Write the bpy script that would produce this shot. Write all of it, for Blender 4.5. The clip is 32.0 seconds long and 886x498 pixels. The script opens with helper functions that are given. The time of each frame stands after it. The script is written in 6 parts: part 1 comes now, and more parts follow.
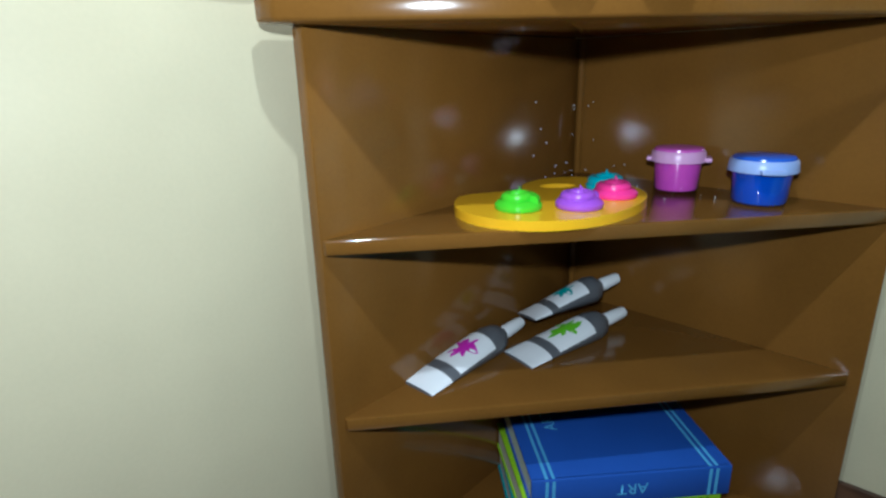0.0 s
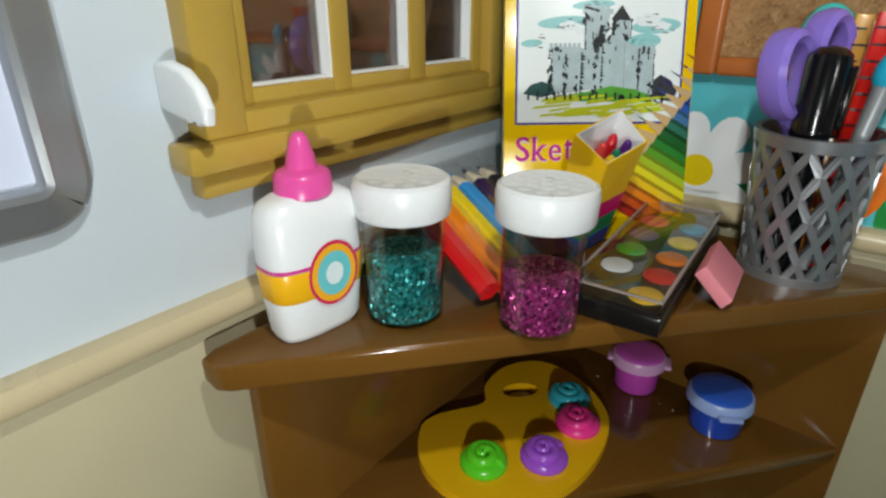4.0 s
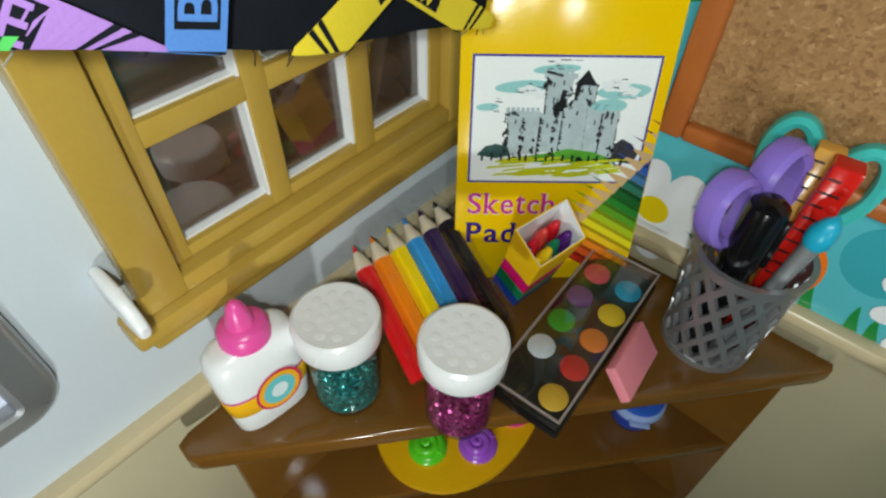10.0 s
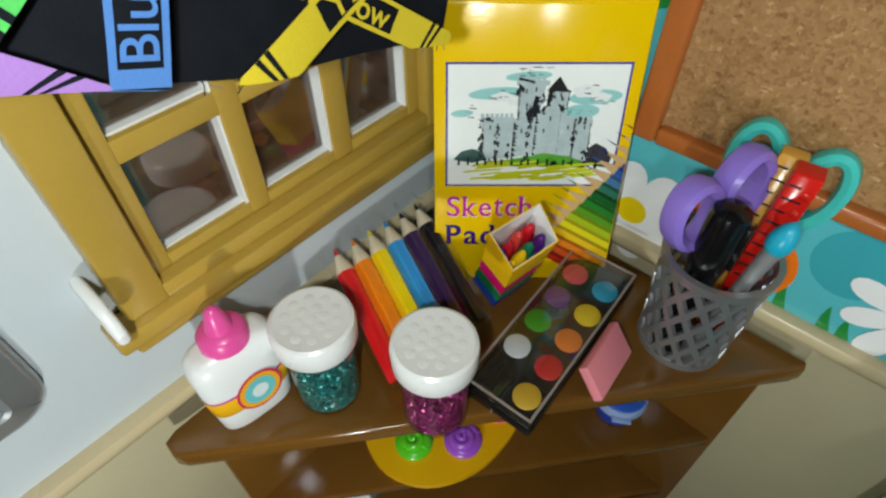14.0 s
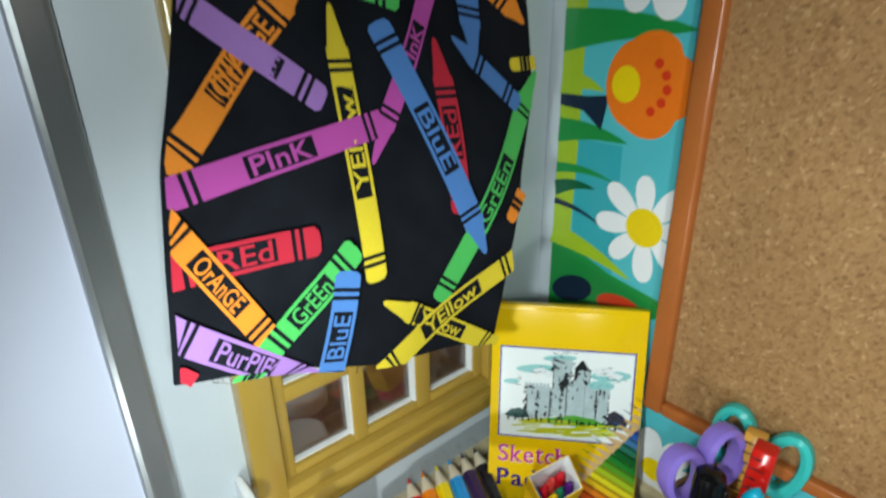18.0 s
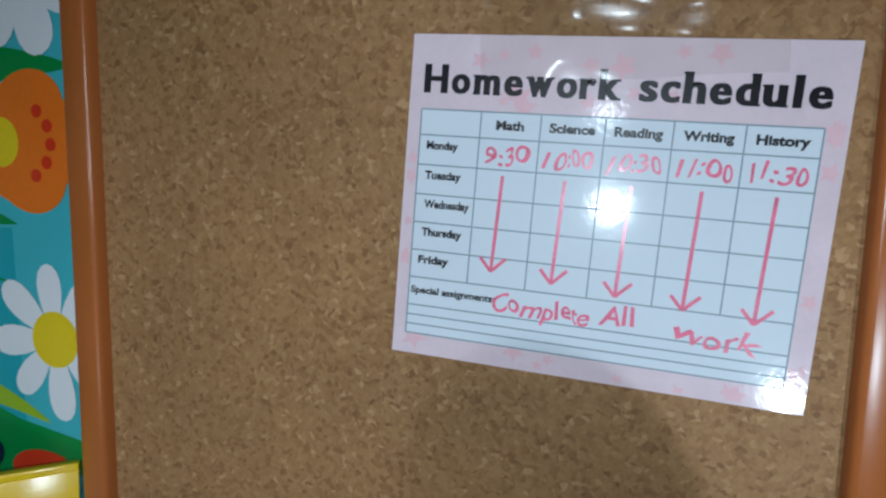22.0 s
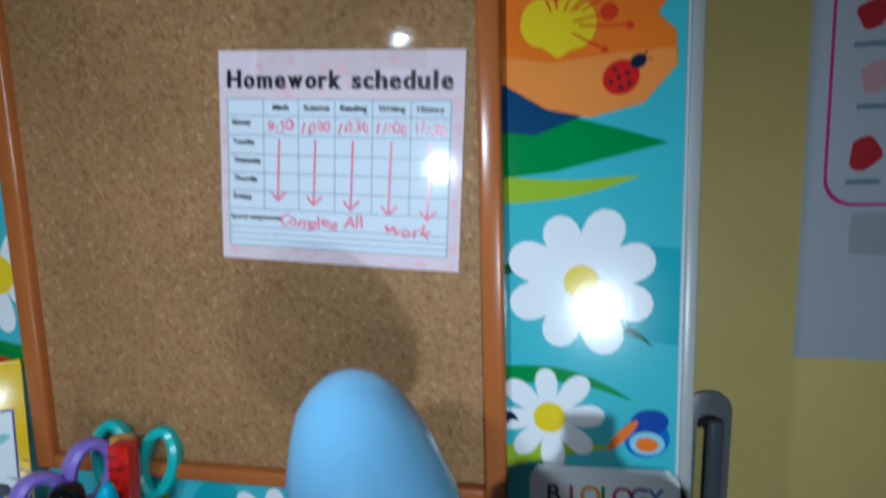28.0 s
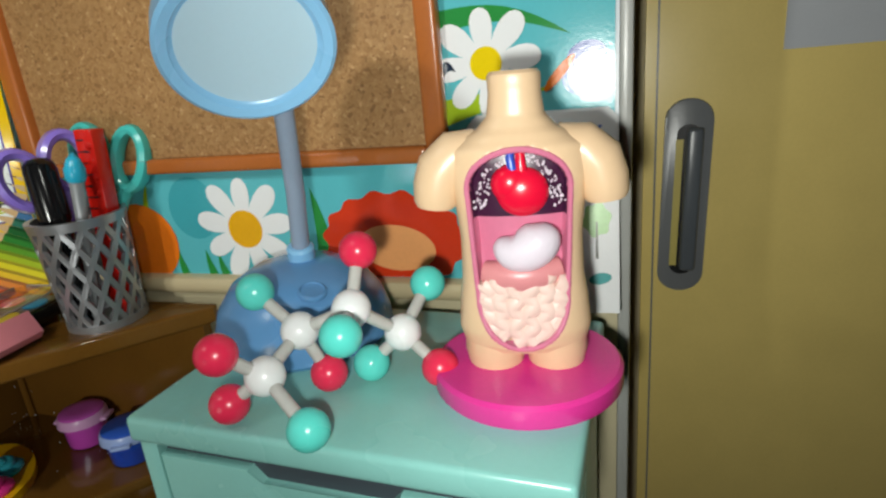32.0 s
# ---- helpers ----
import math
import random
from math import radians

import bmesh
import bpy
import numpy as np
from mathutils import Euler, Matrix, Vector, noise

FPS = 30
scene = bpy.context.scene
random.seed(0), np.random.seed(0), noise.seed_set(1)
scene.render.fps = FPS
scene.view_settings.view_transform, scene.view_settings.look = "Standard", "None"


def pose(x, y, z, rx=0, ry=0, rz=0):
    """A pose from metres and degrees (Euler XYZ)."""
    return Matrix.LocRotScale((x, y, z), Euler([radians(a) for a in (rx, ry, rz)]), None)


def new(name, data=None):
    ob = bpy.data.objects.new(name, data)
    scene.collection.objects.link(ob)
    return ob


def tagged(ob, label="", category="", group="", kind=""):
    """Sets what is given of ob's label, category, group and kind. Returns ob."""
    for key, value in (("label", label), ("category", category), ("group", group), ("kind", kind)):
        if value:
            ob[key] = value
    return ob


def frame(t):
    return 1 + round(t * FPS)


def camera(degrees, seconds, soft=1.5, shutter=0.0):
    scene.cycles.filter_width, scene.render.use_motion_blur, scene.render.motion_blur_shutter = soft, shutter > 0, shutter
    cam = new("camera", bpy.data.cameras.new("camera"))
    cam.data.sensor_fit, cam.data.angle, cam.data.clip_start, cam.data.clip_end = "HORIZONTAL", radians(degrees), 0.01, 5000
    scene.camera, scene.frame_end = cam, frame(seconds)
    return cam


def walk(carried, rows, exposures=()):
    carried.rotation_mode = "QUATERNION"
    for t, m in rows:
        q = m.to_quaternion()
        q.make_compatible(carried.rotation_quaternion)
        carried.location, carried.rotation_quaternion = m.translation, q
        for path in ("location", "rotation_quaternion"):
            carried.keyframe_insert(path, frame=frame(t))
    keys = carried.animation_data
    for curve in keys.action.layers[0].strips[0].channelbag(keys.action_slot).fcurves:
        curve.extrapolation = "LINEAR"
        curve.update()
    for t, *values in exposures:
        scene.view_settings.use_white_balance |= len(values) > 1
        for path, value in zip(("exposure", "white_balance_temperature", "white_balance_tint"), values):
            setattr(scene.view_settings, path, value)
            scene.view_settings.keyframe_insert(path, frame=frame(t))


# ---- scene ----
# The camera and its walk: seconds, place in metres, yaw, pitch and roll in degrees
cam = camera(76.44, 32.0, soft=2.4, shutter=0.35)
ROWS = [
    (0.0, 0.12826, -0.21009, 0.16046, 42.87, -17.4, -1.42),
    (0.5, 0.13157, -0.20791, 0.17436, 44.04, -17.65, -2.06),
    (1.0, 0.13175, -0.20518, 0.18428, 43.92, -17.01, -2.22),
    (1.5, 0.12934, -0.20583, 0.19651, 43.93, -16.95, -3.25),
    (2.0, 0.12804, -0.20139, 0.20345, 43.66, -16.18, -3.44),
    (2.5, 0.12117, -0.19537, 0.21880, 42.97, -16.64, -3.15),
    (3.0, 0.11214, -0.19028, 0.23193, 41.15, -18.66, -2.59),
    (3.5, 0.10375, -0.18699, 0.23256, 38.76, -19.98, -1.41),
    (5.5, 0.09986, -0.16971, 0.29890, 37.78, -42.49, 4.5),
    (6.0, 0.08846, -0.16178, 0.30196, 38.34, -45.9, 4.98),
    (6.5, 0.08615, -0.15345, 0.30672, 38.48, -46.28, 3.76),
    (7.0, 0.08846, -0.15338, 0.30710, 39.24, -45.61, 2.31),
    (7.5, 0.09105, -0.15083, 0.30790, 39.18, -45.25, 2.0),
    (8.0, 0.09361, -0.14690, 0.31161, 39.42, -45.43, 1.63),
    (8.5, 0.09450, -0.14473, 0.31249, 39.55, -45.68, 1.43),
    (9.0, 0.09453, -0.14419, 0.31303, 39.37, -45.97, 1.58),
    (9.5, 0.09478, -0.14364, 0.31160, 39.51, -45.96, 1.47),
    (10.0, 0.09473, -0.14375, 0.31251, 39.58, -46.2, 1.36),
    (10.5, 0.09546, -0.14280, 0.31224, 40.08, -46.53, 0.89),
    (11.0, 0.09619, -0.14252, 0.31293, 40.3, -46.74, 0.65),
    (11.5, 0.09724, -0.14288, 0.31117, 40.79, -46.73, 0.27),
    (12.0, 0.09747, -0.14256, 0.31446, 40.46, -46.94, 0.61),
    (12.5, 0.09826, -0.14077, 0.31532, 40.47, -47.26, 0.43),
    (13.0, 0.09980, -0.13937, 0.31622, 40.76, -47.11, 0.11),
    (13.5, 0.10014, -0.14012, 0.31777, 40.58, -47.09, 0.07),
    (14.0, 0.10149, -0.13806, 0.31792, 41.01, -47.22, -0.03),
    (14.5, 0.10120, -0.13872, 0.31888, 40.78, -47.47, -0.09),
    (16.5, 0.10628, -0.14048, 0.31824, 43.16, -47.17, -1.31),
    (17.0, 0.11107, -0.14364, 0.32733, 46.95, -42.38, -2.47),
    (17.5, 0.12795, -0.15355, 0.34057, 51.09, -31.29, -3.53),
    (18.0, 0.13674, -0.16620, 0.35774, 50.06, -22.91, -1.13),
    (18.5, 0.15722, -0.17277, 0.36789, 49.39, -19.07, -0.07),
    (19.0, 0.17495, -0.18277, 0.37069, 46.82, -16.67, 0.36),
    (19.5, 0.19640, -0.18876, 0.37176, 43.32, -14.61, 0.68),
    (20.0, 0.20478, -0.17696, 0.36249, 37.14, -14.16, 0.45),
    (20.5, 0.18938, -0.14609, 0.35830, 27.6, -13.33, -0.99),
    (21.0, 0.17263, -0.12452, 0.35213, 19.16, -11.98, -1.63),
    (21.5, 0.16637, -0.11101, 0.33921, 15.08, -10.06, 0.21),
    (22.0, 0.16530, -0.10244, 0.32653, 14.68, -6.22, 1.17),
    (22.5, 0.16769, -0.09779, 0.32197, 15.04, -3.45, 1.28),
    (23.0, 0.17251, -0.09762, 0.32366, 14.28, -4.26, 0.5),
    (23.5, 0.17915, -0.10138, 0.31980, 14.98, -2.74, 0.62),
    (24.0, 0.18034, -0.11332, 0.31834, 14.46, -3.85, 0.61),
    (24.5, 0.18268, -0.11338, 0.31582, 14.95, -2.49, 0.95),
    (26.5, 0.18499, -0.11214, 0.32113, 12.2, -3.67, -0.03),
    (27.0, 0.19683, -0.11706, 0.33056, 12.76, -0.4, -0.16),
    (27.5, 0.21083, -0.13216, 0.34048, 10.96, -3.75, -1.1),
    (28.0, 0.22577, -0.15236, 0.31792, 11.23, -7.67, -1.69),
    (28.5, 0.23181, -0.13665, 0.28407, 11.27, -14.35, -1.96),
    (29.0, 0.24015, -0.13578, 0.26165, 13.14, -18.26, -4.26),
    (29.5, 0.24188, -0.14487, 0.25058, 15.36, -19.34, -4.79),
    (30.0, 0.24867, -0.14777, 0.24988, 16.54, -19.7, -5.07),
    (30.5, 0.25070, -0.15420, 0.24758, 17.22, -18.79, -5.09),
    (31.0, 0.25196, -0.15250, 0.24899, 17.33, -18.28, -5.38),
    (31.5, 0.25409, -0.15736, 0.24910, 17.66, -17.92, -5.29),
    (32.0, 0.25702, -0.15755, 0.24851, 17.42, -17.47, -5.19),
]
# seconds, stops, kelvin, tint: the phone brightens and tints its own picture
EXPOSURES = [(0.0, 1.27, 5400, 8), (1.0, 0.95, 5800, 8), (2.0, 0.65, 6400, 9), (3.5, 0.25, 6600, 10), (9.0, 0.16, 6600, 7), (16.5, 0.18, 6700, 7), (18.0, 0.32, 6300, 4), (19.0, 0.4, 5900, 6), (20.0, 0.3, 6300, 8),
             (21.0, -0.1, 5500, 7), (22.0, -0.45, 5450, 7), (23.0, -0.5, 5350, 7), (24.0, -0.55, 5300, 8), (27.0, -0.45, 5250, 7), (28.0, -0.25, 5250, 7), (29.0, -0.05, 6400, 8), (30.0, 0.05, 6600, 9), (32.0, 0.15, 6900, 10)]
walk(cam, [(t, pose(x, y, z, 90 + pitch, 0, yaw) @ pose(0, 0, 0, 0, 0, roll)) for t, x, y, z, yaw, pitch, roll in ROWS], EXPOSURES)

# ---- light: the phone's own flash beside the lens, and a dim room round the toy ----
Z0 = 7.5
CM = 0.01


def place(x, y, z, rx=0, ry=0, rz=0):
    """A pose from centimetres over the toy shelf's datum."""
    return pose(x * CM, y * CM, (z + Z0) * CM, rx, ry, rz)


def flash(name, x, y, z, yaw, pitch, watts, beam, below=0.3, aside=-0.8):
    """The phone's flash, close beside its lens, as it stands on one leg of the walk: a wide beam along the view."""
    data = bpy.data.lights.new(name, "SPOT")
    data.energy, data.shadow_soft_size, data.color = watts, 0.35 * CM, (0.95, 1.0, 0.98)
    data.spot_size, data.spot_blend = radians(beam), 1.0
    ob = new(name, data)
    ob.matrix_basis = place(x, y, z, 90 + pitch, 0, yaw) @ pose(aside * CM, -below * CM, 1.2 * CM)
    return ob


flash("phone_flash_shelf", 12.9, -20.6, 10.9, 43.5, -26, 0.5, 160)
flash("phone_flash_desk", 10.0, -14.9, 24.2, 42, -45, 0.45, 135)
flash("phone_flash_window", 16.6, -17.9, 29.4, 56, 13, 0.55, 140)
flash("phone_flash_board", 17.9, -10.9, 24.7, 5, 2, 0.4, 140, 0.1)
flash("phone_flash_model", 25.1, -15.3, 17.4, -10, -7, 0.68, 140, 1.1, 0.1)
world = bpy.data.worlds.new("dim_room")
scene.world = world
world.use_nodes = True
world.node_tree.nodes["Background"].inputs[0].default_value = (1.0, 0.97, 0.92, 1)
world.node_tree.nodes["Background"].inputs[1].default_value = 0.048

# ---- materials ----
def mat(name, col, rough=0.35, metal=0.0, var=0.06, scale=40.0, fine=900.0, bump=0.03, coat=0.0, col2=None, spec=0.5, stretch=None):
    """A painted, moulded or woven surface: two scales of tone, a fine relief, gloss that wanders a little."""
    m = bpy.data.materials.new(name)
    m.use_nodes = True
    nt = m.node_tree
    n, l = nt.nodes, nt.links
    b = n["Principled BSDF"]
    tc = n.new("ShaderNodeTexCoord")
    mp = n.new("ShaderNodeMapping")
    l.new(tc.outputs["Object"], mp.inputs[0])
    if stretch:
        mp.inputs["Scale"].default_value = stretch
    big, small = n.new("ShaderNodeTexNoise"), n.new("ShaderNodeTexNoise")
    big.inputs["Scale"].default_value, big.inputs["Detail"].default_value = scale, 3
    small.inputs["Scale"].default_value, small.inputs["Detail"].default_value = fine, 2
    l.new(mp.outputs[0], big.inputs[0]), l.new(mp.outputs[0], small.inputs[0])
    add = n.new("ShaderNodeMath")
    add.operation = "MULTIPLY_ADD"
    l.new(small.outputs[0], add.inputs[0])
    add.inputs[1].default_value = 0.45
    l.new(big.outputs[0], add.inputs[2])
    ramp = n.new("ShaderNodeMapRange")
    ramp.inputs[1].default_value, ramp.inputs[2].default_value = 0.45, 1.0
    l.new(add.outputs[0], ramp.inputs[0])
    mix = n.new("ShaderNodeMix")
    mix.data_type = "RGBA"
    lo = tuple(max(0.0, c * (1 - var)) for c in col)
    hi = tuple(col2) if col2 else tuple(min(1.0, c * (1 + var)) for c in col)
    mix.inputs[6].default_value, mix.inputs[7].default_value = (*lo, 1), (*hi, 1)
    l.new(ramp.outputs[0], mix.inputs[0])
    l.new(mix.outputs[2], b.inputs["Base Color"])
    rr = n.new("ShaderNodeMapRange")
    rr.inputs[3].default_value, rr.inputs[4].default_value = rough * 0.85, min(1.0, rough * 1.2)
    l.new(big.outputs[0], rr.inputs[0])
    l.new(rr.outputs[0], b.inputs["Roughness"])
    b.inputs["Metallic"].default_value = metal
    b.inputs["Specular IOR Level"].default_value = spec
    b.inputs["Coat Weight"].default_value = coat
    b.inputs["Coat Roughness"].default_value = 0.06
    if bump:
        bp = n.new("ShaderNodeBump")
        bp.inputs["Strength"].default_value, bp.inputs["Distance"].default_value = bump * 4, 0.0004
        l.new(add.outputs[0], bp.inputs["Height"])
        l.new(bp.outputs[0], b.inputs["Normal"])
    return m


def glassy(name, col, rough=0.03, clear=0.9, ior=1.45):
    """Thin clear plastic: mostly see-through, with a real gloss on it."""
    m = bpy.data.materials.new(name)
    m.use_nodes = True
    nt = m.node_tree
    n, l = nt.nodes, nt.links
    out = n["Material Output"]
    n.remove(n["Principled BSDF"])
    tr, gl, fr, mix = n.new("ShaderNodeBsdfTransparent"), n.new("ShaderNodeBsdfGlossy"), n.new("ShaderNodeLayerWeight"), n.new("ShaderNodeMixShader")
    power, range_ = n.new("ShaderNodeMath"), n.new("ShaderNodeMapRange")
    power.operation, power.inputs[1].default_value = "POWER", 4.0
    range_.inputs[3].default_value, range_.inputs[4].default_value = ((ior - 1) / (ior + 1)) ** 2 + 0.02, 0.8
    l.new(fr.outputs["Facing"], power.inputs[0]), l.new(power.outputs[0], range_.inputs[0])
    tr.inputs[0].default_value = (*[c * clear for c in col], 1)
    gl.inputs["Roughness"].default_value = rough
    fr.inputs[0].default_value = 0.5
    l.new(range_.outputs[0], mix.inputs[0]), l.new(tr.outputs[0], mix.inputs[1]), l.new(gl.outputs[0], mix.inputs[2])
    l.new(mix.outputs[0], out.inputs[0])
    return m


def cork_material():
    m = bpy.data.materials.new("cork")
    m.use_nodes = True
    nt = m.node_tree
    n, l = nt.nodes, nt.links
    b = n["Principled BSDF"]
    tc = n.new("ShaderNodeTexCoord")
    warp = n.new("ShaderNodeTexNoise")
    warp.inputs["Scale"].default_value = 400
    mixv = n.new("ShaderNodeMix")
    mixv.data_type = "VECTOR"
    mixv.inputs[0].default_value = 0.0025
    l.new(tc.outputs["Object"], mixv.inputs[4]), l.new(tc.outputs["Object"], warp.inputs[0]), l.new(warp.outputs[1], mixv.inputs[5])
    v = n.new("ShaderNodeTexVoronoi")
    v.inputs["Scale"].default_value = 1000
    l.new(mixv.outputs[1], v.inputs[0])
    sep = n.new("ShaderNodeSeparateColor")
    l.new(v.outputs["Color"], sep.inputs[0])
    ramp = n.new("ShaderNodeValToRGB")
    e = ramp.color_ramp.elements
    e[0].position, e[0].color = 0.0, (0.225, 0.113, 0.043, 1)
    e[1].position, e[1].color = 1.0, (0.49, 0.295, 0.135, 1)
    for p, c in ((0.06, (0.27, 0.135, 0.05, 1)), (0.3, (0.33, 0.175, 0.066, 1)), (0.6, (0.36, 0.195, 0.076, 1)), (0.93, (0.39, 0.22, 0.088, 1))):
        x = e.new(p)
        x.color = c
    l.new(sep.outputs[0], ramp.inputs[0])
    fine = n.new("ShaderNodeTexNoise")
    fine.inputs["Scale"].default_value, fine.inputs["Detail"].default_value = 1500, 4
    l.new(tc.outputs["Object"], fine.inputs[0])
    broad = n.new("ShaderNodeTexNoise")
    broad.inputs["Scale"].default_value = 22
    l.new(tc.outputs["Object"], broad.inputs[0])
    s = n.new("ShaderNodeMath")
    s.operation = "MULTIPLY_ADD"
    s.inputs[1].default_value, s.inputs[2].default_value = 0.45, 0.45
    l.new(fine.outputs[0], s.inputs[0])
    s2 = n.new("ShaderNodeMath")
    s2.operation = "MULTIPLY_ADD"
    s2.inputs[1].default_value = 0.6
    l.new(broad.outputs[0], s2.inputs[0]), l.new(s.outputs[0], s2.inputs[2])
    mul = n.new("ShaderNodeMix")
    mul.data_type, mul.blend_type = "RGBA", "MULTIPLY"
    mul.inputs[0].default_value = 1
    l.new(ramp.outputs[0], mul.inputs[6]), l.new(s2.outputs[0], mul.inputs[7])
    l.new(mul.outputs[2], b.inputs["Base Color"])
    b.inputs["Roughness"].default_value = 0.62
    b.inputs["Specular IOR Level"].default_value = 0.35
    bp = n.new("ShaderNodeBump")
    bp.inputs["Strength"].default_value, bp.inputs["Distance"].default_value = 0.35, 0.0003
    l.new(sep.outputs[0], bp.inputs["Height"]), l.new(bp.outputs[0], b.inputs["Normal"])
    return m


def glitter(name, deep, bright):
    m = bpy.data.materials.new(name)
    m.use_nodes = True
    nt = m.node_tree
    n, l = nt.nodes, nt.links
    b = n["Principled BSDF"]
    tc, v = n.new("ShaderNodeTexCoord"), n.new("ShaderNodeTexVoronoi")
    v.inputs["Scale"].default_value = 1700
    l.new(tc.outputs["Object"], v.inputs[0])
    sep, ramp = n.new("ShaderNodeSeparateColor"), n.new("ShaderNodeValToRGB")
    l.new(v.outputs["Color"], sep.inputs[0]), l.new(sep.outputs[1], ramp.inputs[0])
    e = ramp.color_ramp.elements
    e[0].color, e[1].color = (*deep, 1), (*bright, 1)
    e[0].position, e[1].position = 0.6, 1.0
    l.new(ramp.outputs[0], b.inputs["Base Color"])
    b.inputs["Metallic"].default_value = 0.4
    b.inputs["Roughness"].default_value = 0.3
    geo, mixn = n.new("ShaderNodeNewGeometry"), n.new("ShaderNodeMix")
    mixn.data_type = "VECTOR"
    mixn.inputs[0].default_value = 0.55
    sub, nrm = n.new("ShaderNodeVectorMath"), n.new("ShaderNodeVectorMath")
    sub.operation, nrm.operation = "MULTIPLY_ADD", "NORMALIZE"
    sub.inputs[1].default_value, sub.inputs[2].default_value = (2, 2, 2), (-1, -1, -1)
    l.new(v.outputs["Color"], sub.inputs[0])
    l.new(geo.outputs["Normal"], mixn.inputs[4]), l.new(sub.outputs[0], mixn.inputs[5])
    l.new(mixn.outputs[1], nrm.inputs[0]), l.new(nrm.outputs[0], b.inputs["Normal"])
    return m


def wood_material(name, dark, light, scale=1.0):
    m = bpy.data.materials.new(name)
    m.use_nodes = True
    nt = m.node_tree
    n, l = nt.nodes, nt.links
    b = n["Principled BSDF"]
    tc, mp, w, r = n.new("ShaderNodeTexCoord"), n.new("ShaderNodeMapping"), n.new("ShaderNodeTexNoise"), n.new("ShaderNodeValToRGB")
    mp.inputs["Scale"].default_value = (60 * scale, 12 * scale, 160 * scale)
    w.inputs["Scale"].default_value, w.inputs["Detail"].default_value, w.inputs["Distortion"].default_value = 1.0, 5, 1.2
    l.new(tc.outputs["Object"], mp.inputs[0]), l.new(mp.outputs[0], w.inputs[0]), l.new(w.outputs[0], r.inputs[0])
    e = r.color_ramp.elements
    e[0].position, e[0].color, e[1].position, e[1].color = 0.3, (*dark, 1), 0.75, (*light, 1)
    l.new(r.outputs[0], b.inputs["Base Color"])
    b.inputs["Roughness"].default_value = 0.35
    return m


def lin(r, g, b):
    """Linear colour from 0..255 screen values."""
    return tuple(((c / 255 + 0.055) / 1.055) ** 2.4 if c > 10 else c / 255 / 12.92 for c in (r, g, b))


M = {}
M["brown"] = mat("glossy brown plastic", (0.165, 0.073, 0.013), 0.13, var=0.12, bump=0.006, spec=0.42)
M["wall_blue"] = mat("pale blue painted wall", (0.57, 0.63, 0.68), 0.35, var=0.03, bump=0.01)
M["wall_cream"] = mat("cream yellow wall panel", (0.55, 0.49, 0.32), 0.38, var=0.04, bump=0.01)
M["rail"] = mat("cream moulded rail", (0.6, 0.5, 0.31), 0.25, var=0.04, bump=0.01)
M["ochre"] = mat("ochre plastic window frame", (0.46, 0.30, 0.055), 0.24, var=0.06, bump=0.012)
M["white"] = mat("white plastic", (0.84, 0.86, 0.87), 0.28, var=0.03, bump=0.008)
M["greywhite"] = mat("light grey sealing strip", (0.4, 0.41, 0.39), 0.3)
M["frame"] = mat("orange brown board frame", (0.42, 0.125, 0.028), 0.24, var=0.08, bump=0.012)
M["cork"] = cork_material()
M["silver"] = mat("silver painted plastic", (0.4, 0.42, 0.44), 0.42, metal=0.5, var=0.05)
M["cup"] = mat("silver cup plastic", (0.35, 0.36, 0.38), 0.33, metal=0.7, var=0.06)
M["film"] = glassy("thin bag film", (0.99, 0.99, 0.99), 0.05, 0.99, 1.5)
M["steel"] = mat("dark silver frame plastic", (0.34, 0.355, 0.37), 0.3, metal=0.6, var=0.05)
M["dark_grey"] = mat("dark grey plastic", (0.19, 0.2, 0.21), 0.3)
# the board's white is mixed bluer to stand for bluish room light reflected on it
M["board"] = mat("white board film tinted by blue light", (0.7, 0.74, 0.9), 0.3, var=0.02, bump=0.004)
M["door_yellow"] = mat("mustard locker door", (0.84, 0.65, 0.22), 0.3, var=0.04, bump=0.01)
M["teal_cab"] = mat("pale teal plastic cabinet", (0.24, 0.56, 0.52), 0.26, var=0.04, bump=0.01)
M["dark_wood"] = wood_material("dark stained wood", (0.045, 0.02, 0.01), (0.15, 0.072, 0.034))
M["floor"] = wood_material("dark brown toy floor", (0.035, 0.016, 0.008), (0.09, 0.042, 0.02), 0.5)
M["room"] = mat("dim room wall", (0.11, 0.1, 0.09), 0.8, scale=12, fine=160)
M["pane"] = glassy("window pane", (0.95, 0.95, 0.95), 0.02, 0.95, 1.9)
M["lid"] = glassy("glossy clear lid", (0.93, 0.94, 0.94), 0.04, 0.93, 1.8)
M["clear"] = glassy("clear plastic", (0.95, 0.97, 0.97), 0.05, 0.86, 1.8)
M["tape"] = glassy("clear sticky tape", (0.97, 0.96, 0.94), 0.15, 0.97, 1.42)


def ink(name, r, g, b, rough=0.4, **kw):
    """A print or plastic colour by its screen values, kept once a name."""
    if name not in M:
        M[name] = mat(name, lin(r, g, b), rough, **kw)
    return M[name]

# ---- building tools: everything is drawn in centimetres in its thing's own frame ----
def box(bm, x0, y0, z0, x1, y1, z1, bevel=0.0, seg=2):
    vs = bmesh.ops.create_cube(bm, size=1.0)["verts"]
    for v in vs:
        v.co = Vector(((x0 + x1) / 2 + v.co.x * (x1 - x0), (y0 + y1) / 2 + v.co.y * (y1 - y0), (z0 + z1) / 2 + v.co.z * (z1 - z0)))
    if bevel:
        es = list({e for v in vs for e in v.link_edges})
        bmesh.ops.bevel(bm, geom=es, offset=bevel, segments=seg, profile=0.5, affect="EDGES")
    return bm


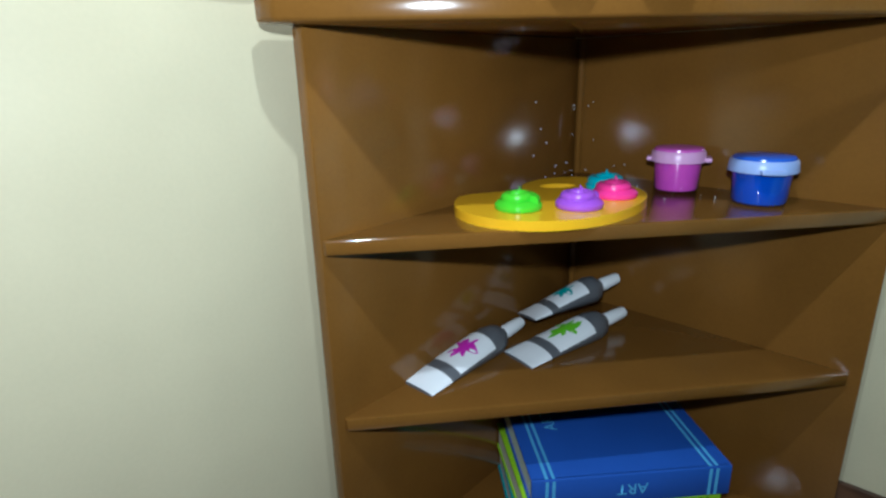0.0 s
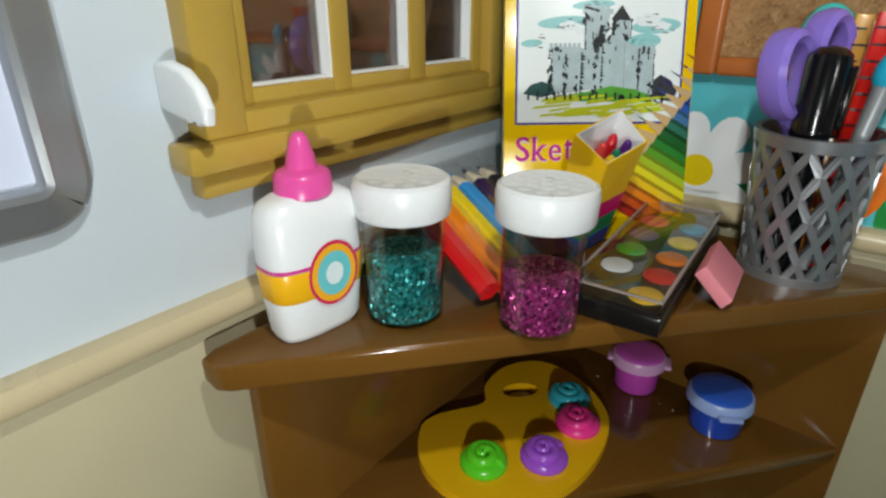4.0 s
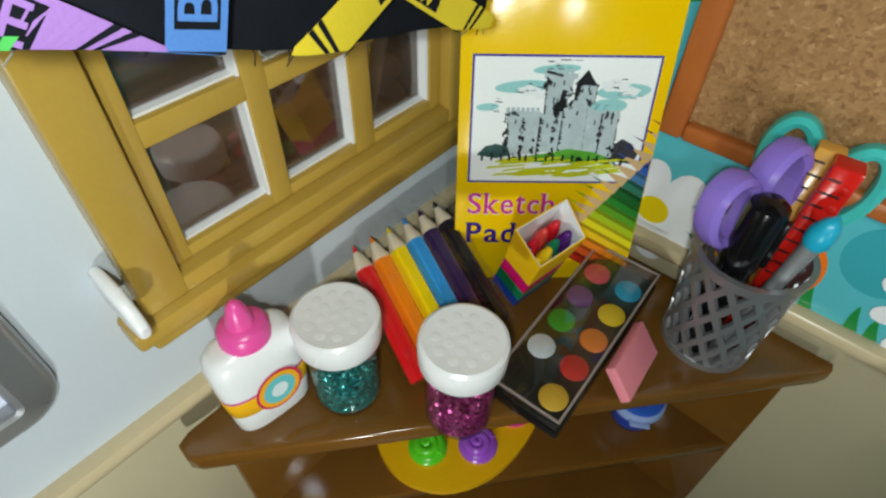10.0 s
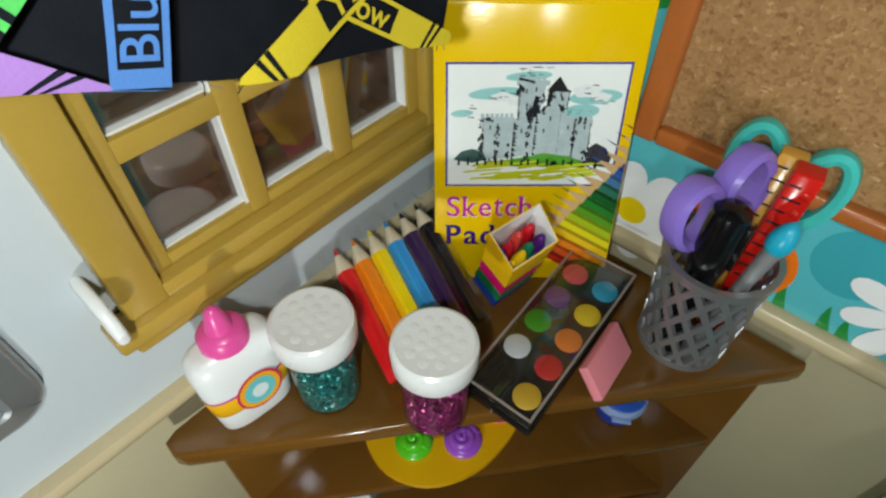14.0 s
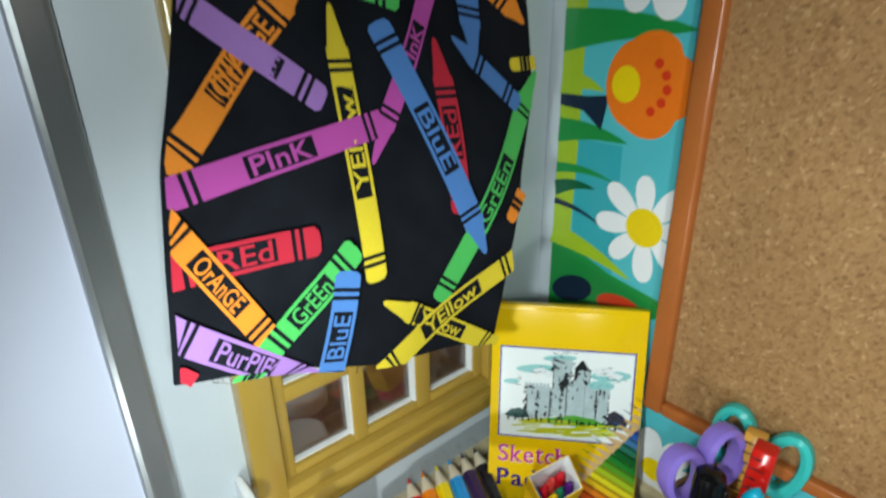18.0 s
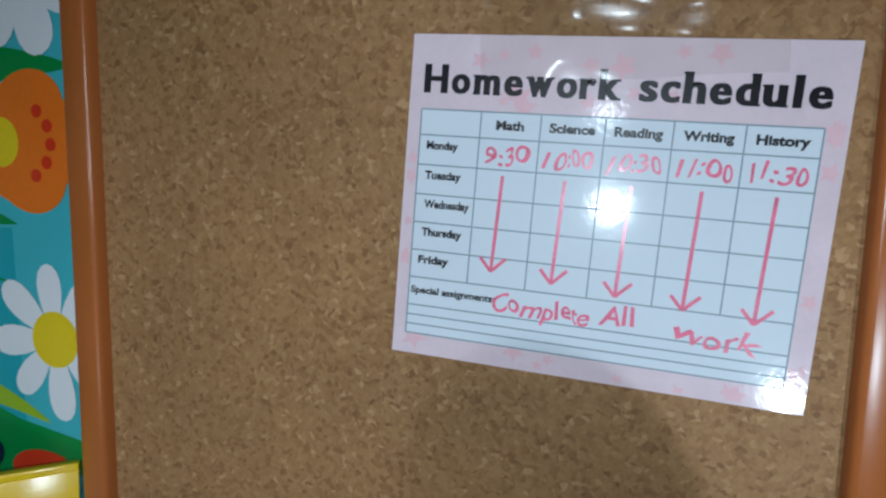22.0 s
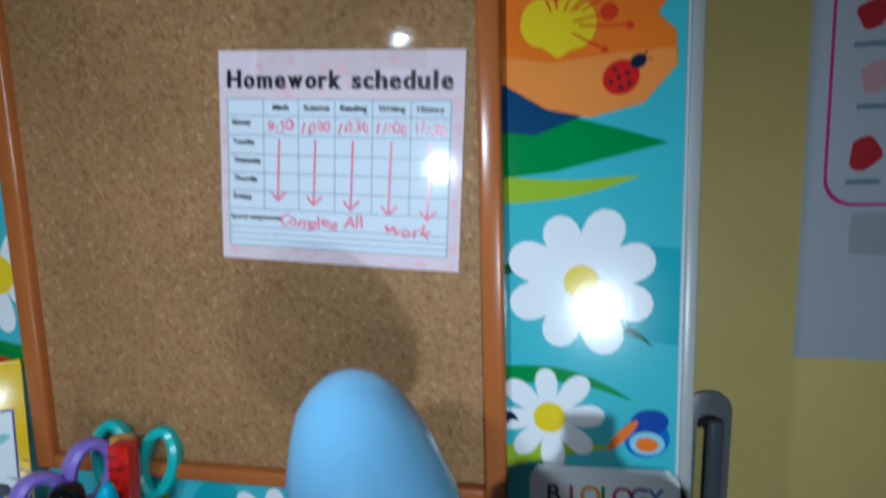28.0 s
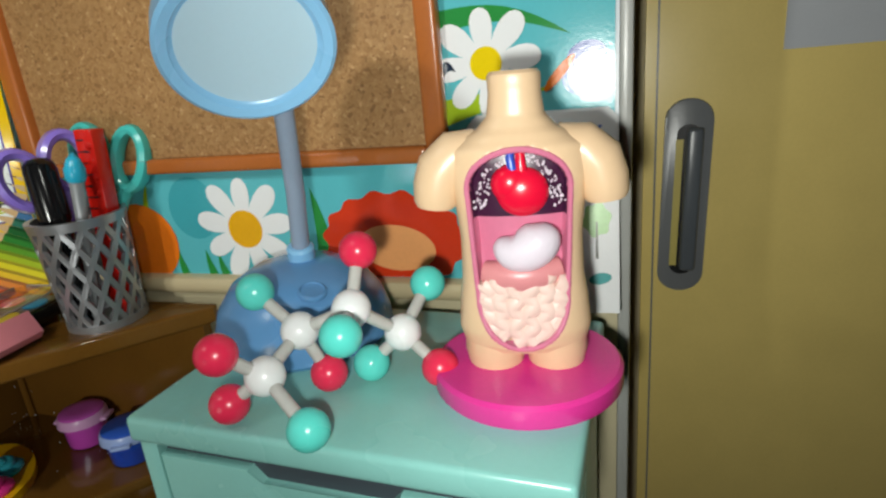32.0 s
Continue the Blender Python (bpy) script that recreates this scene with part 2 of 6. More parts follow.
def prism(bm, pts, z0, z1, bevel=0.0, seg=2):
    """A plate of the outline pts (counter-clockwise) from z0 to z1."""
    lo = [bm.verts.new((x, y, z0)) for x, y in pts]
    hi = [bm.verts.new((x, y, z1)) for x, y in pts]
    k = len(pts)
    fs = [bm.faces.new(hi), bm.faces.new(lo[::-1])]
    for i in range(k):
        fs.append(bm.faces.new((lo[i], lo[(i + 1) % k], hi[(i + 1) % k], hi[i])))
    if bevel:
        es = [e for f in fs[:2] for e in f.edges]
        bmesh.ops.bevel(bm, geom=es, offset=bevel, segments=seg, profile=0.5, affect="EDGES")
    return bm


def lathe(bm, prof, seg=32, cx=0.0, cy=0.0, sx=1.0, sy=1.0):
    """A turned form of the (radius, height) profile, closed where the radius is nought."""
    rings = []
    for r, z in prof:
        if r <= 1e-6:
            rings.append([bm.verts.new((cx, cy, z))])
        else:
            rings.append([bm.verts.new((cx + sx * r * math.cos(2 * math.pi * i / seg), cy + sy * r * math.sin(2 * math.pi * i / seg), z)) for i in range(seg)])
    for a, b in zip(rings, rings[1:]):
        for i in range(seg):
            j = (i + 1) % seg
            q = [a[i % len(a)], a[j % len(a)], b[j % len(b)], b[i % len(b)]]
            q = list(dict.fromkeys(q))
            if len(q) > 2:
                bm.faces.new(q)
    return bm


def tube(bm, pts, r, seg=10, caps=True, flat=None):
    """A round bar along the points; r one radius or one a point. flat squashes it across."""
    pts = [Vector(p) for p in pts]
    rs = r if isinstance(r, (list, tuple)) else [r] * len(pts)
    rings, up = [], None
    for i, p in enumerate(pts):
        d = (pts[min(i + 1, len(pts) - 1)] - pts[max(i - 1, 0)]).normalized()
        if up is None:
            up = Vector((0, 0, 1)) if abs(d.z) < 0.9 else Vector((1, 0, 0))
        s = d.cross(up).normalized()
        up = s.cross(d).normalized()
        rings.append([bm.verts.new(p + rs[i] * (math.cos(2 * math.pi * k / seg) * s + (flat or 1.0) * math.sin(2 * math.pi * k / seg) * up)) for k in range(seg)])
    for a, b in zip(rings, rings[1:]):
        for k in range(seg):
            bm.faces.new((a[k], a[(k + 1) % seg], b[(k + 1) % seg], b[k]))
    if caps:
        bm.faces.new(rings[0][::-1]), bm.faces.new(rings[-1])
    return bm


def ball(bm, c, r, u=20, v=12, sx=1.0, sy=1.0, sz=1.0):
    vs = bmesh.ops.create_uvsphere(bm, u_segments=u, v_segments=v, radius=1.0)["verts"]
    for w in vs:
        w.co = Vector((c[0] + w.co.x * r * sx, c[1] + w.co.y * r * sy, c[2] + w.co.z * r * sz))
    return vs


def moved(bm, m):
    bm.transform(m)
    return bm


def B():
    return bmesh.new()


def rot(rx=0, ry=0, rz=0, at=(0, 0, 0)):
    return Matrix.Translation(at) @ pose(0, 0, 0, rx, ry, rz)


def finish(bm, name, material, smooth):
    bmesh.ops.recalc_face_normals(bm, faces=bm.faces)
    bm.transform(Matrix.Scale(CM, 4))
    me = bpy.data.meshes.new(name)
    bm.to_mesh(me)
    bm.free()
    for m in material if isinstance(material, (list, tuple)) else [material]:
        me.materials.append(m)
    if smooth:
        me.polygons.foreach_set("use_smooth", [True] * len(me.polygons))
        me.set_sharp_from_angle(angle=radians(38))
    return me


def part(name, bm, material, parent, label="", smooth=True, kind=""):
    ob = new(name, finish(bm, name, material, smooth))
    ob.parent = parent
    return tagged(ob, label=label, kind=kind)


def thing(name, label, category, m=None, group="", kind=""):
    """An Empty at the base of a thing that has parts."""
    ob = new(name)
    ob.empty_display_size = 0.01
    ob.matrix_basis = m if m is not None else place(0, 0, 0)
    return tagged(ob, label, category, group, kind)


def solid(name, bm, material, label, category, m=None, group="", kind="", smooth=True):
    """A thing that is one mesh."""
    ob = new(name, finish(bm, name, material, smooth))
    ob.matrix_basis = m if m is not None else place(0, 0, 0)
    return tagged(ob, label, category, group, kind)


DG = bpy.context.evaluated_depsgraph_get


def words(text, size, depth=0.0, shear=0.0, bold=0.0, width=None):
    """A bmesh of the built-in font's letters, in the xy plane, centred, in centimetres."""
    cu = bpy.data.curves.new("words", "FONT")
    cu.body, cu.size, cu.align_x, cu.align_y, cu.resolution_u = text, size, "CENTER", "CENTER", 4
    cu.extrude, cu.shear, cu.offset = depth, shear, bold
    ob = new("words", cu)
    me = bpy.data.meshes.new_from_object(ob.evaluated_get(DG()))
    bpy.data.objects.remove(ob)
    bpy.data.curves.remove(cu)
    bm = bmesh.new()
    bm.from_mesh(me)
    bpy.data.meshes.remove(me)
    if width and bm.verts:
        xs = [v.co.x for v in bm.verts]
        k = width / (max(xs) - min(xs))
        mid = (max(xs) + min(xs)) / 2
        for v in bm.verts:
            v.co.x = (v.co.x - mid) * k
    return bm


def flat(bm, pts, z=0.0):
    """One flat face of an outline in the xy plane."""
    bm.faces.new([bm.verts.new((x, y, z)) for x, y in pts])
    return bm


def smooth01(t):
    t = min(1.0, max(0.0, t))
    return t * t * (3 - 2 * t)


def oval(cx, cy, rx, ry, n=24, a=0.0, a0=0.0, a1=360.0):
    c, s = math.cos(radians(a)), math.sin(radians(a))
    out = []
    full = abs(a1 - a0) >= 359
    for i in range(n):
        t = radians(a0 + (a1 - a0) * i / (n if full else n - 1))
        x, y = rx * math.cos(t), ry * math.sin(t)
        out.append((cx + c * x - s * y, cy + s * x + c * y))
    return out

# ---- the setting ----
floor = thing("floor", "dark brown toy room floor", "floor", kind="structure")
bm = B()
box(bm, -40, -85, -8.2, 95, 45, -7.5)
part("floor_board", bm, M["floor"], floor, smooth=False)

# a plain dim room closes the view behind and above
room = thing("backdrop", "dim room round the toy school", "backdrop", kind="structure")
for nm, c in (("backdrop_rear", (-40, -87, -8.2, 95, -85, 80)), ("backdrop_side", (95, -85, -8.2, 97, 45, 80)), ("backdrop_far_side", (-42, -85, -8.2, -40, 45, 80)), ("backdrop_front", (-40, 45, -8.2, 95, 47, 80)), ("backdrop_top", (-40, -85, 80, 95, 45, 82))):
    part(nm, box(B(), *c), M["room"], room, smooth=False)

wall_west = thing("wall_west", "pale blue toy wall above a cream panel", "wall", kind="structure")
WIN = (-12.9, -2.6, 13.6, 39.0)  # y0, y1, z0, z1 of the window opening
y0, y1, z0, z1 = WIN
bm = B()
box(bm, -1.2, -48, 11.0, 0, y0 + 0.9, 52)
part("upper_panel", bm, M["wall_blue"], wall_west, smooth=False)
part("upper_panel", box(B(), -1.2, y1 - 0.9, 11.0, 0, 0, 52), M["wall_blue"], wall_west, smooth=False)
part("upper_panel", box(B(), -1.2, y0 + 0.9, 11.0, 0, y1 - 0.9, z0 + 0.9), M["wall_blue"], wall_west, smooth=False)
part("upper_panel", box(B(), -1.2, y0 + 0.9, z1 - 0.9, 0, y1 - 0.9, 52), M["wall_blue"], wall_west, smooth=False)
part("lower_panel", box(B(), -1.2, -48, -7.5, 0.02, 0, 11.0), M["wall_cream"], wall_west, "cream lower wall panel", smooth=False)
bm = B()
prof = [(0.0, 10.52), (0.24, 10.55), (0.33, 10.62), (0.38, 10.76), (0.42, 10.95), (0.35, 11.12), (0.2, 11.19), (0.0, 11.2)]
ends = [[bm.verts.new((x, y, z)) for x, z in prof] for y in (-48, 0.0)]
for i in range(len(prof) - 1):
    bm.faces.new((ends[0][i], ends[1][i], ends[1][i + 1], ends[0][i + 1]))
part("chair_rail", bm, M["rail"], wall_west, "cream moulded rail")

wall_north = thing("wall_north", "toy wall with floral paper over a cream panel", "wall", kind="structure")
part("upper_panel", box(B(), -1.2, 0.06, 11.0, 25.9, 0.7, 52), M["wall_blue"], wall_north, smooth=False)
part("lower_panel", box(B(), -1.2, 0.0, -7.5, 25.9, 0.7, 11.0), M["wall_cream"], wall_north, "cream lower wall panel", smooth=False)
bm = B()
ends = [[bm.verts.new((x, -q, z)) for q, z in prof] for x in (0.0, 25.8)]
for i in range(len(prof) - 1):
    bm.faces.new((ends[0][i], ends[1][i], ends[1][i + 1], ends[0][i + 1]))
part("chair_rail", bm, M["rail"], wall_north, "cream moulded rail")
part("baseboard", box(B(), 0.0, -0.25, -7.5, 25.9, -0.005, -5.2, 0.06), M["dark_wood"], wall_north, "dark brown baseboard")
part("end_strip", box(B(), 25.9, 0.06, -7.5, 26.25, 7.2, 52, 0.08), M["greywhite"], wall_north, "light grey end strip")

# mustard locker wall beyond the end of the north wall
locker = thing("wall_locker", "mustard yellow locker wall beyond the panel", "wall", kind="structure")
part("locker_side", box(B(), 26.25, 7.1, -7.5, 26.9, 8.0, 52, 0.1), M["rail"], locker, "pale cream edge")
part("locker_wall", box(B(), 26.9, 7.3, -7.5, 55.9, 7.9, 52), M["door_yellow"], locker, smooth=False)

part("locker_seam", box(B(), 27.3, 7.26, -7.5, 27.37, 7.3, 52), M["dark_grey"], locker, "dark door seam", smooth=False)

# cork board with its frame
X0, X1, ZB, ZT = 6.2, 20.65, 15.38, 46.0
board = thing("cork_board", "cork pin board in an orange brown plastic frame", "pin board")
part("cork_sheet", box(B(), X0 - 0.2, -0.16, ZB - 0.2, X1 + 0.2, 0.05, ZT), M["cork"], board, "fine brown cork sheet", smooth=False)
part("frame_side", box(B(), X0 - 0.68, -0.5, ZB - 0.5, X0, 0.03, ZT + 0.6, 0.12, 3), M["frame"], board)
part("frame_side", box(B(), X1, -0.5, ZB - 0.5, X1 + 0.62, 0.03, ZT + 0.6, 0.12, 3), M["frame"], board)
part("frame_bottom", box(B(), X0 - 0.01, -0.49, ZB - 0.5, X1 + 0.01, 0.03, ZB, 0.12, 3), M["frame"], board)
part("frame_top", box(B(), X0 - 0.01, -0.49, ZT, X1 + 0.01, 0.03, ZT + 0.6, 0.12, 3), M["frame"], board)

# corner shelf
shelf = thing("corner_shelf", "glossy brown plastic corner shelf with open boards", "shelf")
TOP = 10.28
top = [(0.55, -0.5), (0.55, -13.5), (0.68, -13.85), (1.15, -13.9), (1.4, -13.75), (12.3, -0.95), (12.45, -0.75), (12.4, -0.5)]
part("top_board", prism(B(), top, 9.68, TOP, 0.1, 3), M["brown"], shelf, "rounded brown top board")
for z, k in ((4.5, 0.0), (-0.88, 0.2), (-7.0, 0.3)):
    pts = [(1.1, -0.2), (1.1, -12.95 + k), (1.25, -12.95 + k), (11.65 - k, -0.85), (11.65 - k, -0.45)]
    part("shelf_board", prism(B(), pts, z - 0.4, z, 0.04, 2), M["brown"], shelf)
part("side_panel", box(B(), 0.72, -13.0, -7.5, 1.12, -0.15, 9.68, 0.06), M["brown"], shelf)
bm = B()
prism(bm, [(1.12, -0.1), (1.12, -0.22), (11.8, -0.72), (11.8, -0.32)], -7.5, 9.68, 0.04, 2)
part("side_panel", bm, M["brown"], shelf)
bm = B()
tube(bm, [(1.28, -0.36, -7.0), (1.28, -0.36, 9.6)], 0.14, 8)
part("corner_bead", bm, M["brown"], shelf, "shiny corner bead")

# tiny white balls stand in for glints and dust near the corner bead
rng = random.Random(12)
bm = B()
for k in range(34):
    x = 1.3 + 3.2 * rng.random() ** 2
    ball(bm, rng.choice(((x, -0.5 - 0.045 * x, 4.6 + 3.5 * rng.random() ** 2), (1.14, -0.5 - 3 * rng.random() ** 2, 4.6 + 3 * rng.random() ** 2), (1.4 + 7 * rng.random(), -0.9 - 5 * rng.random(), 4.52))), rng.uniform(0.012, 0.03), 6, 4)
part("glint_dust_specks", bm, M["white"], shelf, "white specks for glints and dust", kind="stuff")

# ---- window in the west wall ----
win = thing("window_1", "ochre plastic toy window with white lined panes", "window", kind="structure")
y0, y1, z0, z1 = -12.9, -2.65, 14.35, 38.6
for a in ((y0, y0 + 0.95), (y1 - 0.8, y1)):
    part("frame_side", box(B(), -0.3, a[0], z0, 0.55, a[1], z1, 0.1, 2), M["ochre"], win)
part("frame_top", box(B(), -0.3, y0 + 0.95, z1 - 0.9, 0.55, y1 - 0.8, z1, 0.1, 2), M["ochre"], win)
part("frame_bottom", box(B(), -0.3, y0 + 0.9, z0, 0.54, y1 - 0.75, z0 + 0.5, 0.08, 2), M["ochre"], win)
sill = B()
box(sill, 0.0, y0 - 0.5, 13.85, 0.8, y1 + 0.4, 14.4, 0.1, 2)
box(sill, 0.0, y0 - 0.18, 13.3, 0.5, y1 + 0.2, 13.88, 0.1, 2)
part("window_sill", sill, M["ochre"], win, "stepped ochre sill")
cols = ((-11.5, -9.35), (-8.8, -6.7), (-6.05, -3.9))
zs = [15.2 + 2.98 * k for k in range(8)]
edges = [y0 + 0.9, *[v for c in cols for v in c], y1 - 0.75]
for k in range(4):
    a, b = edges[2 * k], edges[2 * k + 1]
    part("mullion", box(B(), -0.25, a, z0 + 0.3, 0.2, b, z1 - 0.8, 0.06, 2), M["ochre"], win)
for c in cols:
    for k, z in enumerate(zs):
        lo = z - 0.53 if k else z0 + 0.3
        part("glazing_bar", box(B(), -0.25, c[0] - 0.03, lo, 0.19, c[1] + 0.03, z, 0.05, 2), M["ochre"], win)
    for k, z in enumerate(zs[:-1]):
        bm = B()
        e = z + 2.45
        box(bm, -0.2, c[1] - 0.06, z, 0.13, c[1] + 0.005, e), box(bm, -0.2, c[0], z - 0.005, 0.02, c[1] - 0.06, z + 0.06)
        box(bm, -0.2, c[0], z + 0.06, -0.12, c[0] + 0.05, e)
        part("pane_lining", bm, M["white"], win, "white pane lining", smooth=False)
        p = part("pane", box(B(), -0.17, c[0] + 0.05, z + 0.06, -0.14, c[1] - 0.05, e), M["pane"], win, "shiny clear pane", smooth=False)
        p.visible_shadow = False
part("backing_board", box(B(), -0.6, y0, 12, -0.3, y1, 40), M["dark_wood"], win, "brown wood seen through the panes", smooth=False)

# white hook stuck to the wall by the sill
bm = prism(B(), [(0.0, 15.0), (0.75, 14.86), (0.92, 15.02), (1.1, 14.82), (1.38, 14.86), (1.44, 15.15), (1.25, 15.5), (0.9, 15.76), (0.4, 15.86), (0.0, 15.8)], 13.1, 13.36, 0.1, 3)
solid("wall_clip", moved(bm, Matrix(((1, 0, 0, 0), (0, 0, -1, 0), (0, 1, 0, 0), (0, 0, 0, 1)))), M["white"], "white plastic hook stuck beside the sill", "hook")

# white board on the west wall
wb = thing("white_board", "glossy white board in a silver plastic frame", "white board")
part("sheet", box(B(), 0.02, -44, 13.5, 0.2, -15.45, 44), M["board"], wb, "pale glossy writing sheet", smooth=False)
PROF = ((-0.4, 0.02), (-0.39, 0.4), (-0.35, 0.47), (-0.24, 0.5), (-0.16, 0.45), (0.24, 0.36), (0.36, 0.3), (0.41, 0.2), (0.42, 0.02))


def bent_bar(path):
    """A rounded frame bar swept along (y, z) points on the wall; its outer side lies to the right of the way."""
    bm, rings = B(), []
    for i, p in enumerate(path):
        d = (Vector(path[min(i + 1, len(path) - 1)]) - Vector(path[max(i - 1, 0)])).normalized()
        n = Vector((d.y, -d.x))
        rings.append([bm.verts.new((x, p[0] + n.x * o, p[1] + n.y * o)) for o, x in PROF])
    for q, r in zip(rings, rings[1:]):
        for k in range(len(PROF) - 1):
            bm.faces.new((q[k], q[k + 1], r[k + 1], r[k]))
    bm.faces.new(rings[0]), bm.faces.new(rings[-1][::-1])
    return bm


corner = [(-15.66 + 0.48 * math.sin(radians(a)), 14.26 - 0.48 * math.cos(radians(a))) for a in range(0, 91, 10)]
part("frame_bottom", bent_bar([(-44, 13.78), *corner[:6]]), M["steel"], wb, "silver rounded frame bar")
part("frame_side", bent_bar([*corner[5:], (-15.18, 45)]), M["steel"], wb, "silver rounded frame bar")

card = thing("board_card", "small white card with a grey edge stuck on the board", "card")
part("card_edge", box(B(), 0.2, -18.4, 26.9, 0.225, -16.5, 28.95), ink("card grey", 96, 100, 112, 0.3), card, "grey edge", smooth=False)
part("card_face", box(B(), 0.22, -18.35, 27.0, 0.24, -16.58, 28.87), M["white"], card, "white face", smooth=False)

# ---- floral paper round the cork board: teal sheet, printed flowers laid on it ----
WALL = Matrix(((1, 0, 0, 0), (0, 0, -1, 0), (0, 1, 0, 0), (0, 0, 0, 1)))
paper = thing("floral_paper", "glossy teal wall paper printed with daisies and grass", "wall paper", kind="structure")
TEAL = ink("paper teal", 88, 186, 196, 0.16, var=0.05)
TEAL2 = ink("paper deep teal", 62, 166, 178, 0.16, var=0.05)
LIME = ink("paper lime", 160, 190, 40, 0.16)
GREEN = ink("paper green", 40, 140, 66, 0.16)
DEEP = ink("paper dark green", 22, 92, 60, 0.16)
PWHITE = ink("paper white", 236, 238, 240, 0.16, var=0.02)
GOLD = ink("paper gold", 232, 170, 20, 0.16)
PYEL = ink("paper yellow", 235, 205, 20, 0.16)
PORANGE = ink("paper orange", 236, 120, 32, 0.16, var=0.08)
PRED = ink("paper red", 214, 60, 30, 0.16)
PEACH = ink("paper peach", 245, 170, 110, 0.16)
NAVY = ink("paper navy", 24, 40, 62, 0.16)
for x0, x1, z0, z1 in ((0.6, 5.6, 11.2, 46), (5.6, 21.0, 11.2, 15.2), (21.0, 25.8, 11.2, 46)):
    part("paper_sheet", box(B(), x0, 0.0, z0, x1, 0.05, z1), TEAL, paper, smooth=False)


def printed(name, pts, z, material, label=""):
    bm = flat(B(), pts, z)
    return part(name, moved(bm, WALL), material, paper, label, smooth=False)


def daisy(x, z, r, n, mid, turn=0.0, petal=0.42, layer=0.03, sx=1.0):
    """A printed daisy: n rounded petals and a round heart."""
    ob = part("daisy", moved(flat(B(), oval(x, z, mid * sx, mid, 24), layer + 0.012), WALL), GOLD if n > 8 else PYEL, paper, "yellow heart of a white printed daisy", smooth=False)
    for k in range(n):
        a = turn + 360.0 * k / n
        rr = r * (1.0 + 0.05 * math.sin(k * 2.3))
        c, s = math.cos(radians(a)), math.sin(radians(a))
        pts = []
        for i in range(18):
            t = 2 * math.pi * i / 18
            u = 0.55 * rr + 0.45 * rr * math.cos(t)
            v = petal * rr * math.sin(t) * (0.72 + 0.28 * math.cos(t))
            pts.append((x + sx * (c * u - s * v), z + s * u + c * v))
        part("petal", moved(flat(B(), pts, layer + 0.0006 * k), WALL), PWHITE, ob, "white petal", smooth=False)


def blade(x0, z0, x1, z1, w, material, layer=0.015, bend=0.15):
    """A printed blade of grass from its root to its tip."""
    d = Vector((x1 - x0, z1 - z0))
    q = Vector((-d.y, d.x)).normalized()
    up, dn = [], []
    for i in range(9):
        t = i / 8
        p = Vector((x0, z0)) + d * t + q * bend * math.sin(math.pi * t)
        h = w * (1 - t) ** 0.75 / 2
        up.append(tuple(p + q * h))
        if i < 8:
            dn.append(tuple(p - q * h))
    printed("grass_blade", dn + up[::-1], layer, material)


# beside the window
printed("grass_band", [(0.6, 18.5), (1.4, 18.5), (1.5, 24), (1.45, 31), (1.7, 46), (0.6, 46)], 0.008, LIME)
printed("shade_patch", [(1.5, 18.4), (3.4, 18.5), (3.3, 24), (1.5, 24)], 0.006, TEAL2)
blade(0.6, 31.3, 5.3, 31.4, 1.3, GREEN, 0.014)
blade(0.6, 27.6, 5.4, 27.65, 1.4, GREEN, 0.014)
blade(0.6, 24.2, 3.5, 24.1, 0.9, GREEN, 0.016)
blade(0.6, 22.8, 3.1, 22.7, 0.4, GREEN, 0.016)
blade(0.6, 22.0, 2.4, 22.3, 0.6, DEEP, 0.018)
blade(0.6, 20.2, 4.2, 19.3, 0.9, LIME, 0.013)
blade(0.6, 25.9, 2.4, 25.7, 0.8, LIME, 0.012)
blade(0.6, 28.9, 2.2, 28.7, 0.7, LIME, 0.012)
blade(0.6, 33.2, 4.8, 34.4, 0.9, LIME, 0.012)
blade(0.6, 30.0, 2.4, 30.0, 0.35, DEEP, 0.02)
blade(0.6, 32.6, 2.2, 32.6, 0.25, NAVY, 0.02)
blade(0.6, 21.5, 3.0, 20.9, 0.25, NAVY, 0.02)
printed("leaf_patch", [(0.6, 16.4), (5.5, 18.3), (5.5, 18.9), (3.2, 19.3), (0.6, 20.2)], 0.01, GREEN)
printed("dark_leaf", oval(1.7, 18.1, 1.0, 0.55, 20, 25), 0.03, NAVY)
printed("dark_stem", [(0.6, 25.1), (1.6, 25.0), (2.4, 24.4), (2.6, 25.6), (1.8, 25.5), (0.6, 25.5)], 0.02, NAVY)
daisy(3.0, 32.5, 1.45, 9, 0.4, 10, 0.26)
daisy(3.85, 29.85, 1.95, 8, 0.48, 20, 0.34, 0.045)
daisy(4.45, 21.4, 1.9, 8, 0.68, 5, 0.26)
daisy(3.4, 36.6, 1.7, 8, 0.5, 12, 0.3)


